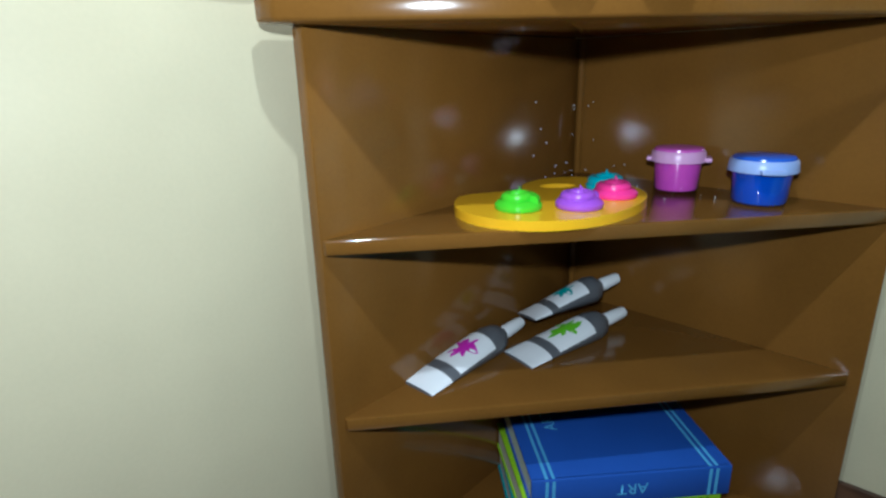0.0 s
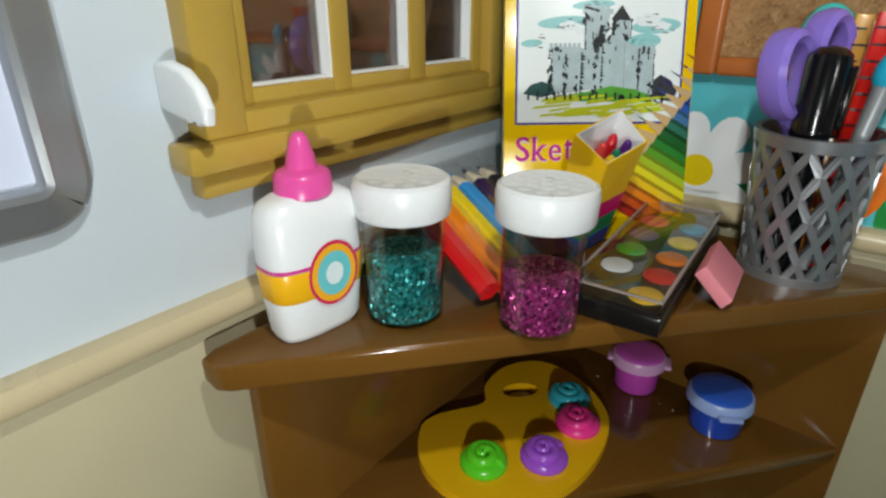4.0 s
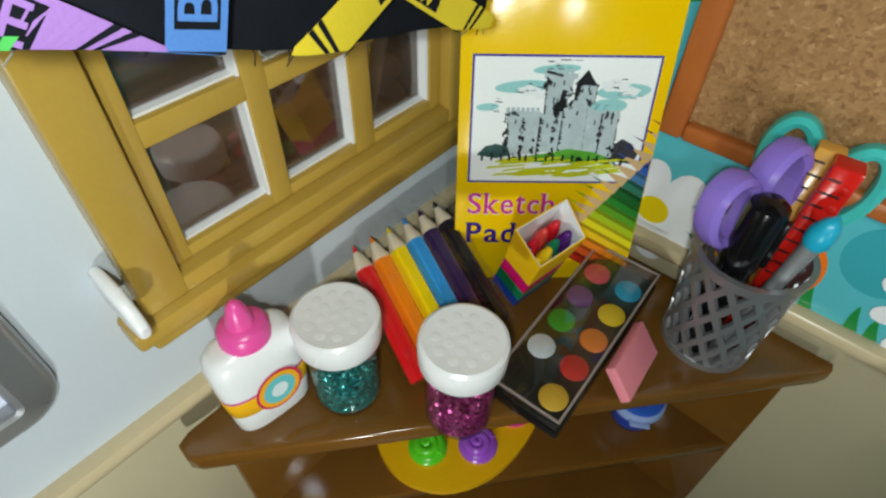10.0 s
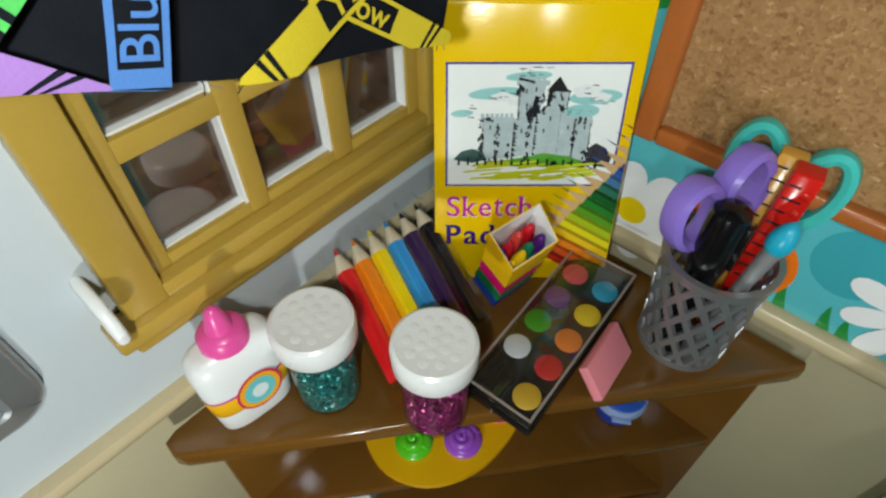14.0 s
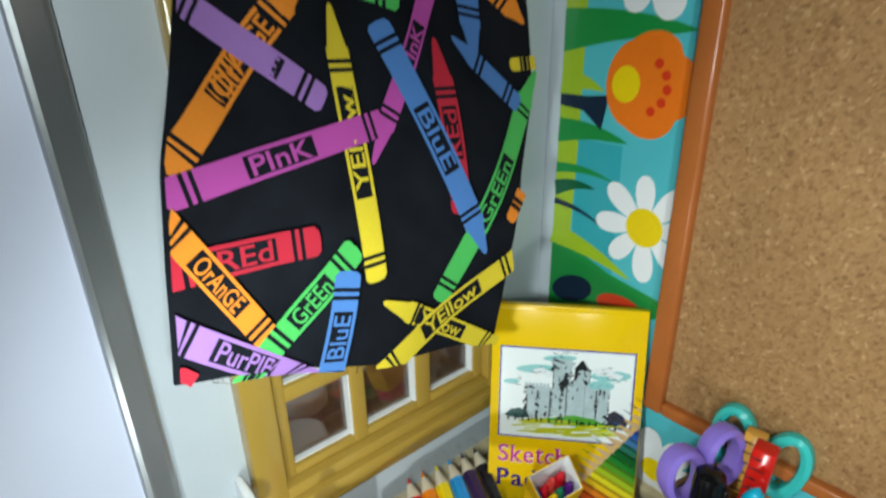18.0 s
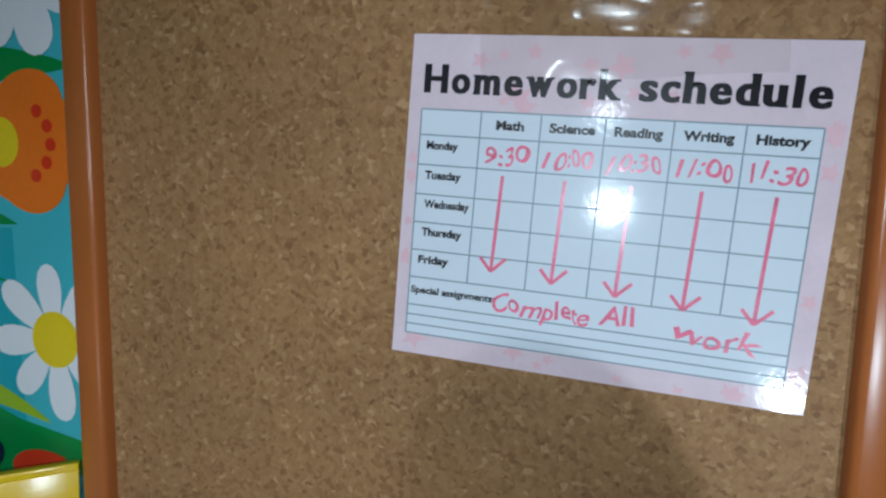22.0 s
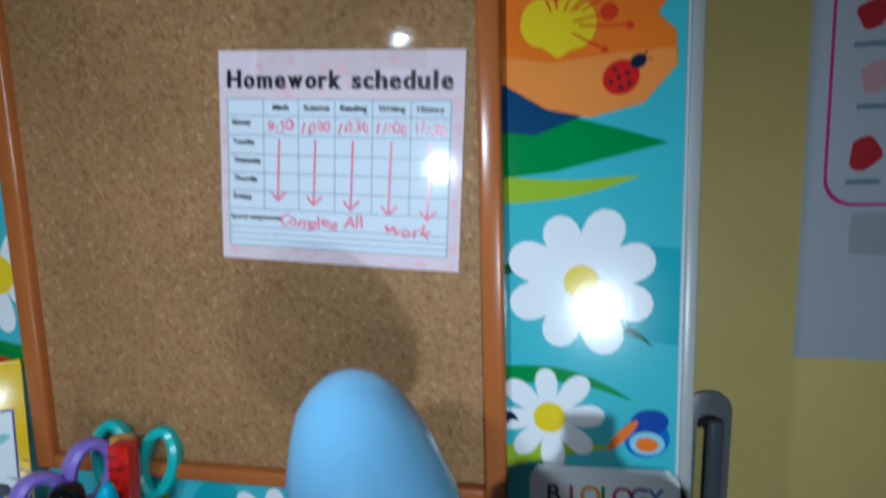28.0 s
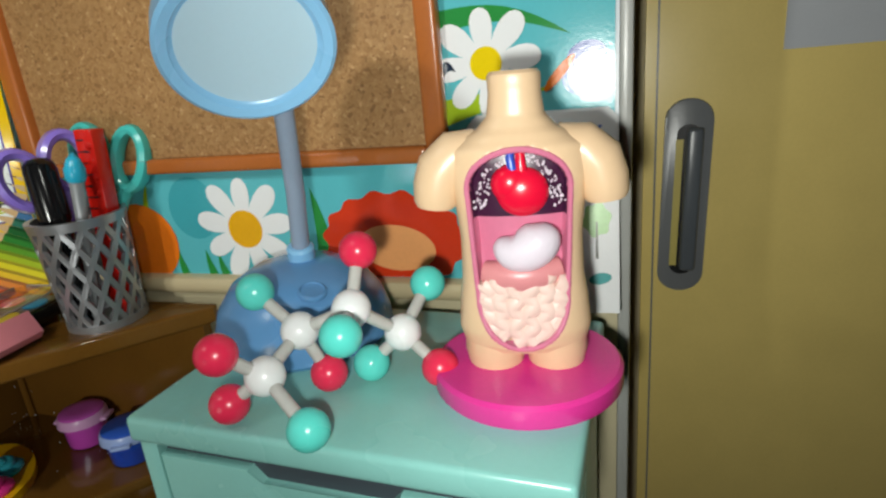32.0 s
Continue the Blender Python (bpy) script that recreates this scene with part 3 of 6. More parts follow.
def poppy(x, z, w, h, turn, layer=0.03):
    """An orange printed flower with a scalloped edge and dotted stamens."""
    pts = []
    c, s = math.cos(radians(turn)), math.sin(radians(turn))
    for i in range(72):
        t = 2 * math.pi * i / 72
        away = 0.5 + 0.5 * math.cos(t)
        k = (0.94 + 0.2 * away * abs(math.cos(2.5 * t)) ** 0.6) * (1.0 - 0.22 * (1 - away))
        a, b = w * k * math.cos(t), 1.08 * h * k * math.sin(t)
        pts.append((x + c * a - s * b, z + s * a + c * b))
    ob = printed("poppy", pts, layer, PORANGE, "orange printed flower")
    part("poppy_heart", moved(flat(B(), oval(x - 0.3 * w, z, 0.3 * w, 0.34 * w, 24), layer + 0.012), WALL), PYEL, ob, "yellow heart", smooth=False)
    bm = B()
    for k in range(5):
        a = radians(turn - 60 + 28 * k)
        flat(bm, oval(x + 0.55 * w * math.cos(a), z + 0.55 * h * math.sin(a), 0.09 * w, 0.09 * w, 12), layer + 0.016)
    part("stamens", moved(bm, WALL), PRED, ob, "red dots", smooth=False)


poppy(3.7, 26.0, 1.7, 1.6, 0)
printed("red_bloom", oval(3.9, 18.1, 1.0, 0.5, 20), 0.035, PRED)
bm = B()
for a, b in ((5.15, 33.0), (5.3, 32.2), (4.95, 32.2)):
    flat(bm, oval(a, b, 0.3, 0.4, 14, 30), 0.03 + 0.002 * a)
part("butterfly", moved(bm, WALL), ink("paper pink", 214, 120, 190, 0.2), paper, "pink printed butterfly", smooth=False)

# below the board
printed("shade_patch", oval(11.9, 13.6, 1.0, 1.1, 24), 0.006, TEAL2)
blade(9.9, 12.2, 10.15, 14.6, 0.5, LIME)
for x, z in ((11.0, 12.2), (12.2, 12.1), (12.7, 12.0), (15.8, 12.2), (7.6, 12.3), (22.6, 12.6)):
    blade(x, 11.2, x - 0.15, z, 0.35, GREEN, 0.016, 0.03)
blade(16.75, 11.3, 16.5, 14.2, 0.75, GREEN, 0.014, -0.1)
blade(15.6, 11.3, 15.9, 13.3, 0.5, LIME, 0.014)
daisy(13.85, 12.85, 1.85, 9, 0.66, 8, 0.25)
daisy(6.1, 12.0, 1.9, 8, 0.5, 12, 0.33)
printed("poppy", oval(9.4, 12.35, 1.55, 1.45, 30), 0.028, PORANGE, "orange printed flower")
printed("poppy", oval(8.6, 12.5, 1.0, 1.5, 30), 0.034, PORANGE, "orange printed flower")
printed("poppy_heart", oval(8.4, 11.9, 0.6, 0.6, 20), 0.05, GOLD)
pts = [(19.15 + 2.35 * (1 + 0.035 * math.sin(15 * t)) * math.cos(t), 12.45 + 1.55 * (1 + 0.05 * math.sin(15 * t)) * math.sin(t)) for t in [2 * math.pi * i / 90 for i in range(90)]]
bloom = printed("red_bloom", [(x, max(11.22, z)) for x, z in pts], 0.03, PRED, "red printed flower with scalloped edge")
part("bloom_heart", moved(flat(B(), oval(19.25, 12.2, 1.3, 0.75, 30, -6), 0.045), WALL), PEACH, bloom, "peach heart", smooth=False)

# beside the lockers
printed("leaf_patch", [(21.2, 24.1), (22.6, 24.25), (25.45, 24.9), (24.2, 25.3), (22.8, 25.7), (21.2, 26.5)], 0.016, GREEN)
printed("leaf_patch", [(21.2, 30.1), (23.0, 30.1), (25.35, 30.4), (23.5, 31.1), (21.2, 31.5)], 0.016, GREEN)
printed("leaf_patch", [(21.2, 30.9), (22.6, 30.6), (24.2, 30.4), (23.0, 31.2), (21.2, 31.6)], 0.022, DEEP)
blade(21.2, 23.8, 24.8, 24.1, 0.75, LIME, 0.014, -0.15)
printed("shade_patch", [(23.6, 19.9), (25.8, 19.6), (25.8, 22.2), (24.6, 22.3)], 0.006, TEAL2)
daisy(23.3, 21.3, 2.0, 8, 0.46, 22, 0.34)
daisy(22.45, 17.45, 1.5, 8, 0.44, 5, 0.28)
blade(21.2, 18.6, 24.7, 18.0, 0.6, GREEN, 0.014, 0.35)
blade(21.2, 21.6, 22.0, 21.4, 0.35, DEEP, 0.013)
blade(24.0, 20.1, 25.2, 19.5, 0.25, DEEP, 0.013)
blade(21.2, 16.2, 24.2, 16.7, 0.7, LIME, 0.014, 0.05)
blade(21.2, 17.3, 21.6, 17.3, 0.4, NAVY, 0.05)
bm = B()
pts = [(21.2, 26.6), (22.4, 25.85), (23.5, 25.6), (24.8, 25.9), (25.6, 26.8), (25.55, 27.6), (25.1, 28.05), (25.5, 28.6), (25.5, 29.4), (25.0, 30.0), (24.3, 30.05), (23.9, 29.8), (23.7, 30.3), (23.2, 30.5), (22.7, 30.35), (22.4, 29.95), (22.0, 30.25), (21.2, 30.3)]
bloom = printed("poppy", pts, 0.03, PORANGE, "large orange printed flower")
part("poppy_heart", moved(flat(B(), oval(22.3, 28.0, 0.55, 0.6, 20) , 0.045), WALL), PYEL, bloom, "yellow heart", smooth=False)
part("poppy_heart", moved(flat(B(), oval(23.05, 27.95, 0.6, 0.65, 20, 20), 0.046), WALL), PYEL, bloom, "yellow heart", smooth=False)
part("poppy_heart", moved(flat(B(), [(21.9, 27.7), (22.7, 27.1), (23.5, 27.6), (22.9, 28.0)], 0.047), WALL), PYEL, bloom, "yellow heart", smooth=False)
bm = B()
for a, b, r in ((22.6, 29.3, 0.16), (23.2, 29.0, 0.14), (23.7, 28.95, 0.16), (24.1, 29.05, 0.22), (24.6, 28.95, 0.17), (23.95, 28.15, 0.22), (24.45, 27.8, 0.1), (23.85, 27.25, 0.09), (22.15, 29.1, 0.12)):
    flat(bm, oval(a, b, r, r, 14), 0.05)
    d = Vector((a - 22.7, b - 27.9))
    n = Vector((-d.y, d.x)).normalized() * 0.025
    o = Vector((22.7, 27.9)) + d * 0.3
    flat(bm, [tuple(o - n), tuple(Vector((a, b)) - n), tuple(Vector((a, b)) + n), tuple(o + n)], 0.049)
part("stamens", moved(bm, WALL), PRED, bloom, "red stamens", smooth=False)
printed("dark_leaf", [(21.2, 25.3), (22.1, 25.2), (23.6, 25.75), (22.3, 26.2), (21.2, 27.2)], 0.024, ink("paper deep blue", 30, 70, 110, 0.16), "deep blue printed leaf")
part("pale_band", moved(flat(B(), [(21.2, 26.62), (22.4, 25.87), (23.5, 25.62), (24.8, 25.92), (25.58, 26.8), (25.54, 27.2), (24.0, 27.15), (22.6, 27.0), (21.2, 27.25)], 0.036), WALL), ink("paper pale orange", 240, 146, 66, 0.16), bloom, "paler orange lower half", smooth=False)
bug = printed("ladybird", oval(24.25, 26.55, 0.46, 0.42, 24, 30), 0.06, ink("bug red", 206, 36, 30, 0.2), "red printed ladybird")
bm = B()
flat(bm, oval(24.66, 26.92, 0.2, 0.17, 16, 30), 0.066)
for a, b in ((24.1, 26.75), (24.4, 26.65), (24.0, 26.45), (24.25, 26.3), (24.45, 26.4), (24.2, 26.55)):
    flat(bm, oval(a, b, 0.06, 0.06, 10), 0.068)
for a, b in ((24.85, 27.15), (24.98, 26.98)):
    flat(bm, [(24.66, 26.93), (a, b), (a + 0.03, b - 0.03)], 0.067)
part("ladybird_spots", moved(bm, WALL), NAVY, bug, "black head and spots", smooth=False)
fly = printed("butterfly", oval(25.05, 16.95, 0.6, 0.5, 24, 20), 0.04, ink("fly blue", 40, 110, 190, 0.2), "blue and orange printed butterfly")
part("wing", moved(flat(B(), oval(25.1, 17.45, 0.5, 0.35, 20, 10), 0.044), WALL), ink("fly deep", 30, 70, 160, 0.2), fly, smooth=False)
part("wing", moved(flat(B(), oval(25.05, 16.85, 0.46, 0.34, 20), 0.048), WALL), ink("fly pale", 150, 205, 225, 0.2), fly, smooth=False)
part("wing_spot", moved(flat(B(), oval(25.05, 16.82, 0.3, 0.2, 20), 0.052), WALL), PORANGE, fly, smooth=False)
part("wing_body", moved(flat(B(), oval(24.4, 17.05, 0.6, 0.13, 20, 48), 0.056), WALL), PORANGE, fly, smooth=False)

# ---- homework sheet ----
SHEET = place(13.29, -0.22, 27.91) @ pose(0, 0, 0, 90, 0, 0) @ pose(0, 0, 0, 0, 0, -3.55)
hw = thing("homework_sheet", "pink bordered homework schedule taped to the cork board", "paper sheet", SHEET)
part("page", box(B(), 0, -5.9, -0.02, 7.1, 0, 0.0), ink("page pink", 232, 212, 218, 0.11, var=0.05, scale=120, spec=0.22), hw, "pale pink page", smooth=False)
rng = random.Random(4)
bm = B()
for k in range(34):
    x, y = (rng.uniform(0.1, 7.0), rng.choice((rng.uniform(-1.25, -0.05), rng.uniform(-5.85, -5.5)))) if k < 24 else (rng.choice((0.13, 6.93)), rng.uniform(-5.5, -1.2))
    r = rng.uniform(0.1, 0.26)
    a0 = rng.uniform(0, 1)
    flat(bm, [(min(7.05, max(0.05, x + (r if i % 2 else r * 0.45) * math.cos(a0 + i * math.pi / 5))), min(-0.05, max(-5.85, y + (r if i % 2 else r * 0.45) * math.sin(a0 + i * math.pi / 5)))) for i in range(10)], 0.004 + 0.0001 * k)
part("star_print", bm, ink("page star", 236, 197, 204, 0.11, spec=0.22), hw, "faint pink stars", smooth=False)
part("table_field", flat(B(), [(0.25, -5.5), (6.75, -5.5), (6.75, -1.32), (0.25, -1.32)], 0.008), ink("page white", 226, 233, 240, 0.11, var=0.02, spec=0.22), hw, "white table field", smooth=False)
LINE = ink("table line", 128, 148, 158, 0.4)
rows_y = (-1.32, -1.78, -2.32, -2.86, -3.38, -3.9, -4.42)
cols_x = (0.25, 1.36, 2.42, 3.5, 4.58, 5.66, 6.75)
for y in rows_y + (-4.95, -5.14, -5.32, -5.5):
    part("table_rule", flat(B(), [(0.25, y - 0.012), (6.75, y - 0.012), (6.75, y + 0.012), (0.25, y + 0.012)], 0.012), LINE, hw, smooth=False)
for x in cols_x:
    yb = -4.42 if 0.3 < x < 6.7 else -5.5
    part("table_rule", flat(B(), [(x - 0.012, yb), (x + 0.012, yb), (x + 0.012, -1.32), (x - 0.012, -1.32)], 0.013), LINE, hw, smooth=False)
BLACK = ink("print black", 22, 20, 24, 0.35)
PINKPEN = ink("pink pen", 238, 124, 152, 0.25, var=0.14, scale=420)


def letter(text, x, y, size, material, z=0.02, bold=0.0, width=None, shear=0.0, label="", turn=0.0, name="lettering", parent=None):
    bm = words(text, size, 0.0, shear, bold, width)
    if label == "pink handwriting":
        for v in bm.verts:
            a, b = v.co.x, v.co.y
            v.co.x = a + 0.035 * math.sin(7 * b + 5 * (a + x)) + 0.02 * math.sin(11 * a + x)
            v.co.y = b + 0.04 * math.sin(6.5 * (a + x)) + 0.025 * math.sin(13 * (a + 2 * x))
    bm.transform(rot(0, 0, turn, (x, y, z)))
    return part(name, bm, material, parent or hw, label, smooth=False)



# feet and heads of the stems, as shares of a letter's width and by height (b base, x small letters' top, t tall letters' top)
SERIFS = {"H": "0.1b 0.9b 0.1t 0.9t", "m": "0.06b 0.5b 0.94b 0.04x", "w": "0.05x 0.5x 0.95x", "r": "0.2b 0.12x", "k": "0.12b 0.9b 0.1t 0.85x", "h": "0.12b 0.88b 0.06t", "d": "0.8t 0.95b", "u": "0.06x 0.84x 0.94b", "l": "0.5b 0.35t", "t": "0.4x", "S": "", "P": "0.14b 0.1t", "a": "0.95b"}


def slab(text, x, y, size, material, z, width, parent, label="", bold=0.0, thick=0.0):
    """A heading with slab feet on its stems, letter by letter, as one row."""
    cap, low, th = 0.36 * size, 0.13 * size, 0.055 * size
    gaps = {"m": 0.84, "w": 0.8, "H": 0.8, "S": 0.62, "P": 0.64, "l": 0.38, "r": 0.46, "t": 0.44, " ": 0.38, "c": 0.52, "s": 0.5, "e": 0.58, "k": 0.62}
    total = sum(gaps.get(c, 0.6) for c in text)
    k = width / total
    bm, at = B(), x - width / 2
    for c in text:
        w = gaps.get(c, 0.6) * k
        if c != " ":
            one = words(c, size, 0.0, 0.0, bold)
            x0, x1 = min(v.co.x for v in one.verts), max(v.co.x for v in one.verts)
            y0 = min(v.co.y for v in one.verts)
            y1 = max(v.co.y for v in one.verts)
            base = -0.0
            tall = c in "HSPkhdlt"
            h = (cap if c not in "t" else 0.8 * cap) if tall else low
            f = 0.77 * w / (x1 - x0) if c != "l" else 1.0
            for v in one.verts:
                v.co.x = at + w / 2 + (v.co.x - (x0 + x1) / 2) * f
                v.co.y = y - cap + (v.co.y - y0) / (y1 - y0) * (h + cap)
                v.co.z = z
            me = bpy.data.meshes.new("one")
            one.to_mesh(me)
            one.free()
            bm.from_mesh(me)
            if thick:
                for k_, dx in enumerate((-thick, thick)):
                    me.transform(Matrix.Translation((dx * (1 + k_), 0, 0.0005)))
                    bm.from_mesh(me)
            bpy.data.meshes.remove(me)
            a0, a1 = at + w / 2 - (x1 - x0) * f / 2, at + w / 2 + (x1 - x0) * f / 2
            for s in SERIFS.get(c, "").split():
                u, lv = a0 + (a1 - a0) * float(s[:-1]), {"b": y - cap, "x": y + low, "t": y + cap}[s[-1]]
                hw = 0.085 * size
                q = lv if s[-1] == "b" else lv - th
                flat(bm, [(u - hw, q), (u + hw, q), (u + hw, q + th), (u - hw, q + th)], z + 0.0015)
        at += w
    return part("lettering", bm, material, parent, label, smooth=False)


slab("Homework schedule", 3.52, -0.78, 0.7, BLACK, 0.02, 6.6, hw, "bold black heading with slab feet", 0.014, 0.02)
for k, w in enumerate(("Math", "Science", "Reading", "Writing", "History")):
    letter(w, (cols_x[k + 1] + cols_x[k + 2]) / 2, -1.55, 0.215, BLACK, bold=0.009, width=0.093 * len(w) + 0.12)
for k, w in enumerate(("Monday", "Tuesday", "Wednesday", "Thursday", "Friday")):
    letter(w, 0.30 + 0.055 * len(w) + 0.06, (rows_y[k + 1] + rows_y[k + 2]) / 2 + 0.08, 0.2, BLACK, bold=0.008, width=0.088 * len(w) + 0.06)
letter("Special assignments:", 1.1, -4.66, 0.18, BLACK, bold=0.006, width=1.6)
for k, w in enumerate(("9:30", "10:00", "10:30", "11:00", "11:30")):
    cx = (cols_x[k + 1] + cols_x[k + 2]) / 2
    letter(w, cx, -2.08, 0.42, PINKPEN, 0.024, 0.006, width=0.84, shear=0.12, label="pink handwriting")
    bm = B()
    x0, ya, yb = cx - 0.05 + 0.02 * k, -2.42, -4.15 - 0.09 * k
    for p, q in (((x0, ya), (x0 - 0.06, yb)), ((x0 - 0.06, yb), (x0 - 0.27, yb + 0.24)), ((x0 - 0.06, yb), (x0 + 0.2, yb + 0.26))):
        d = (Vector(q) - Vector(p)).normalized()
        n = Vector((-d.y, d.x)) * 0.03
        flat(bm, [tuple(Vector(p) - n), tuple(Vector(q) - n), tuple(Vector(q) + n), tuple(Vector(p) + n)], 0.024 + 0.001 * (p[1] < -4))
    part("pen_arrow", bm, PINKPEN, hw, "pink pen arrow", smooth=False)
letter("Complete", 2.75, -4.74, 0.46, PINKPEN, 0.026, 0.006, width=1.75, shear=0.1, label="pink handwriting", turn=-1)
letter("All", 4.05, -4.70, 0.5, PINKPEN, 0.026, 0.006, shear=0.1, label="pink handwriting")
letter("work", 5.65, -4.86, 0.46, PINKPEN, 0.026, 0.006, width=1.35, shear=0.12, label="pink handwriting", turn=-3)


def tape(x0, x1, z0, z1, seed):
    """A creased strip of clear tape."""
    rng = random.Random(seed)
    bm = B()
    nx, nz = 40, 34
    ph = [rng.uniform(0, 6) for _ in range(6)]

    def lift(u, v):
        h = 0.04 * math.sin(5 * u + 9 * v + ph[0]) + 0.035 * math.sin(14 * u - 6 * v + ph[1]) + 0.03 * math.sin(23 * v + 4 * u + ph[2])
        return h + 0.05 * math.exp(-((u - 0.18) / 0.12) ** 2) * (math.sin(13 * v + 9 * u + ph[3]) + 0.6 * math.sin(21 * u - 11 * v + ph[4])) + 0.05 * v ** 6

    g = [[bm.verts.new((x0 + (x1 - x0) * i / nx, -0.36 - lift(i / nx, j / nz), z0 + (z1 - z0) * j / nz + 0.03 * math.sin(9 * i / nx))) for i in range(nx + 1)] for j in range(nz + 1)]
    for j in range(nz):
        for i in range(nx):
            bm.faces.new((g[j][i], g[j][i + 1], g[j + 1][i + 1], g[j + 1][i]))
    ob = solid("sticky_tape", bm, M["tape"], "creased clear tape over the sheet's top edge", "tape")
    ob.visible_shadow = False


tape(14.55, 19.35, 27.0, 31.0, 1)

# ---- black cloth with printed crayons, hung over the window ----
def hang(y, z):
    """How far the cloth stands off the wall at a height and a place along the wall."""
    out = 1.0 + (2.6 + 0.5 * smooth01((-12.0 - y) / 3.0)) * smooth01((33.5 - z) / 12.0)
    gather = smooth01((z - 25.0) / 7.0)
    out -= 0.75 * gather * math.exp(-((y + 7.5 - 0.05 * (z - 28)) / 0.85) ** 2)
    out += 0.34 * gather * math.cos((y + 7.5) * 1.9)
    out += 0.10 * math.sin(1.1 * y + 0.35 * z) * (1 - gather)
    return max(0.75, out)


def cloth_left(z):
    return float(np.interp(z, (22.1, 24.0, 25.8, 28.1, 30.4, 33.2, 40.0), (-14.95, -14.6, -14.2, -13.3, -12.4, -11.3, -10.5)))


def cloth_right(z):
    return float(np.interp(z, (19.2, 21.8, 24.1, 26.0, 28.4, 40.0), (-6.3, -5.8, -5.0, -3.95, -3.65, -3.5)))


def cloth_foot(s):
    return 22.1 - 3.9 * s + 1.0 * s * s + 0.05 * math.sin(9 * s)


curtain = thing("curtain", "black cotton curtain printed with bright crayons", "curtain")
bm = B()
NS, NV = 44, 60
sides = []
for off in (0.0, -0.07):
    grid = []
    for j in range(NV + 1):
        row = []
        for i in range(NS + 1):
            s = i / NS
            z = cloth_foot(s) + (40.0 - cloth_foot(s)) * j / NV
            y = cloth_left(z) + (cloth_right(z) - cloth_left(z)) * s
            row.append(bm.verts.new((hang(y, z) + off, y, z)))
        grid.append(row)
    for j in range(NV):
        for i in range(NS):
            bm.faces.new((grid[j][i], grid[j][i + 1], grid[j + 1][i + 1], grid[j + 1][i]))
    sides.append(grid)
a, b = sides
for i in range(NS):
    bm.faces.new((a[0][i], a[0][i + 1], b[0][i + 1], b[0][i]))
for j in range(NV):
    for i in (0, NS):
        bm.faces.new((a[j][i], a[j + 1][i], b[j + 1][i], b[j][i]))
CLOTH = mat("black cotton", (0.0075, 0.009, 0.0125), 0.9, var=0.35, scale=90, fine=2600, bump=0.08, spec=0.08)
part("cloth", bm, CLOTH, curtain, "black cotton cloth")
rng = random.Random(11)
for k in range(16):
    s = rng.random()
    z = cloth_foot(s)
    y = cloth_left(z) + (cloth_right(z) - cloth_left(z)) * s
    x = hang(y, z) - 0.03
    part("loose_thread", tube(B(), [(x, y, z + 0.05), (x + 0.02, y + rng.uniform(-0.06, 0.06), z - 0.06), (x, y + rng.uniform(-0.2, 0.2), z - rng.uniform(0.1, 0.28))], 0.009, 5), CLOTH if k % 3 else ink("thread grey", 120, 120, 110, 0.8), curtain)
INKS = {"green": (74, 176, 84), "yellow": (210, 190, 40), "orange": (220, 130, 28), "purple": (152, 112, 184), "pink": (172, 68, 156), "blue": (70, 118, 184), "red": (174, 22, 48)}
level = 0


def on_cloth(bm, lift):
    """Lays a drawing made in (y, z) onto the cloth."""
    for v in bm.verts:
        y, z = v.co.x, v.co.y
        y = min(cloth_right(z) - 0.02, max(cloth_left(z) + 0.02, y))
        s = (y - cloth_left(z)) / (cloth_right(z) - cloth_left(z))
        z = max(cloth_foot(s) + 0.02, z)
        v.co = Vector((hang(y, z) + lift, y, z))
    return bm


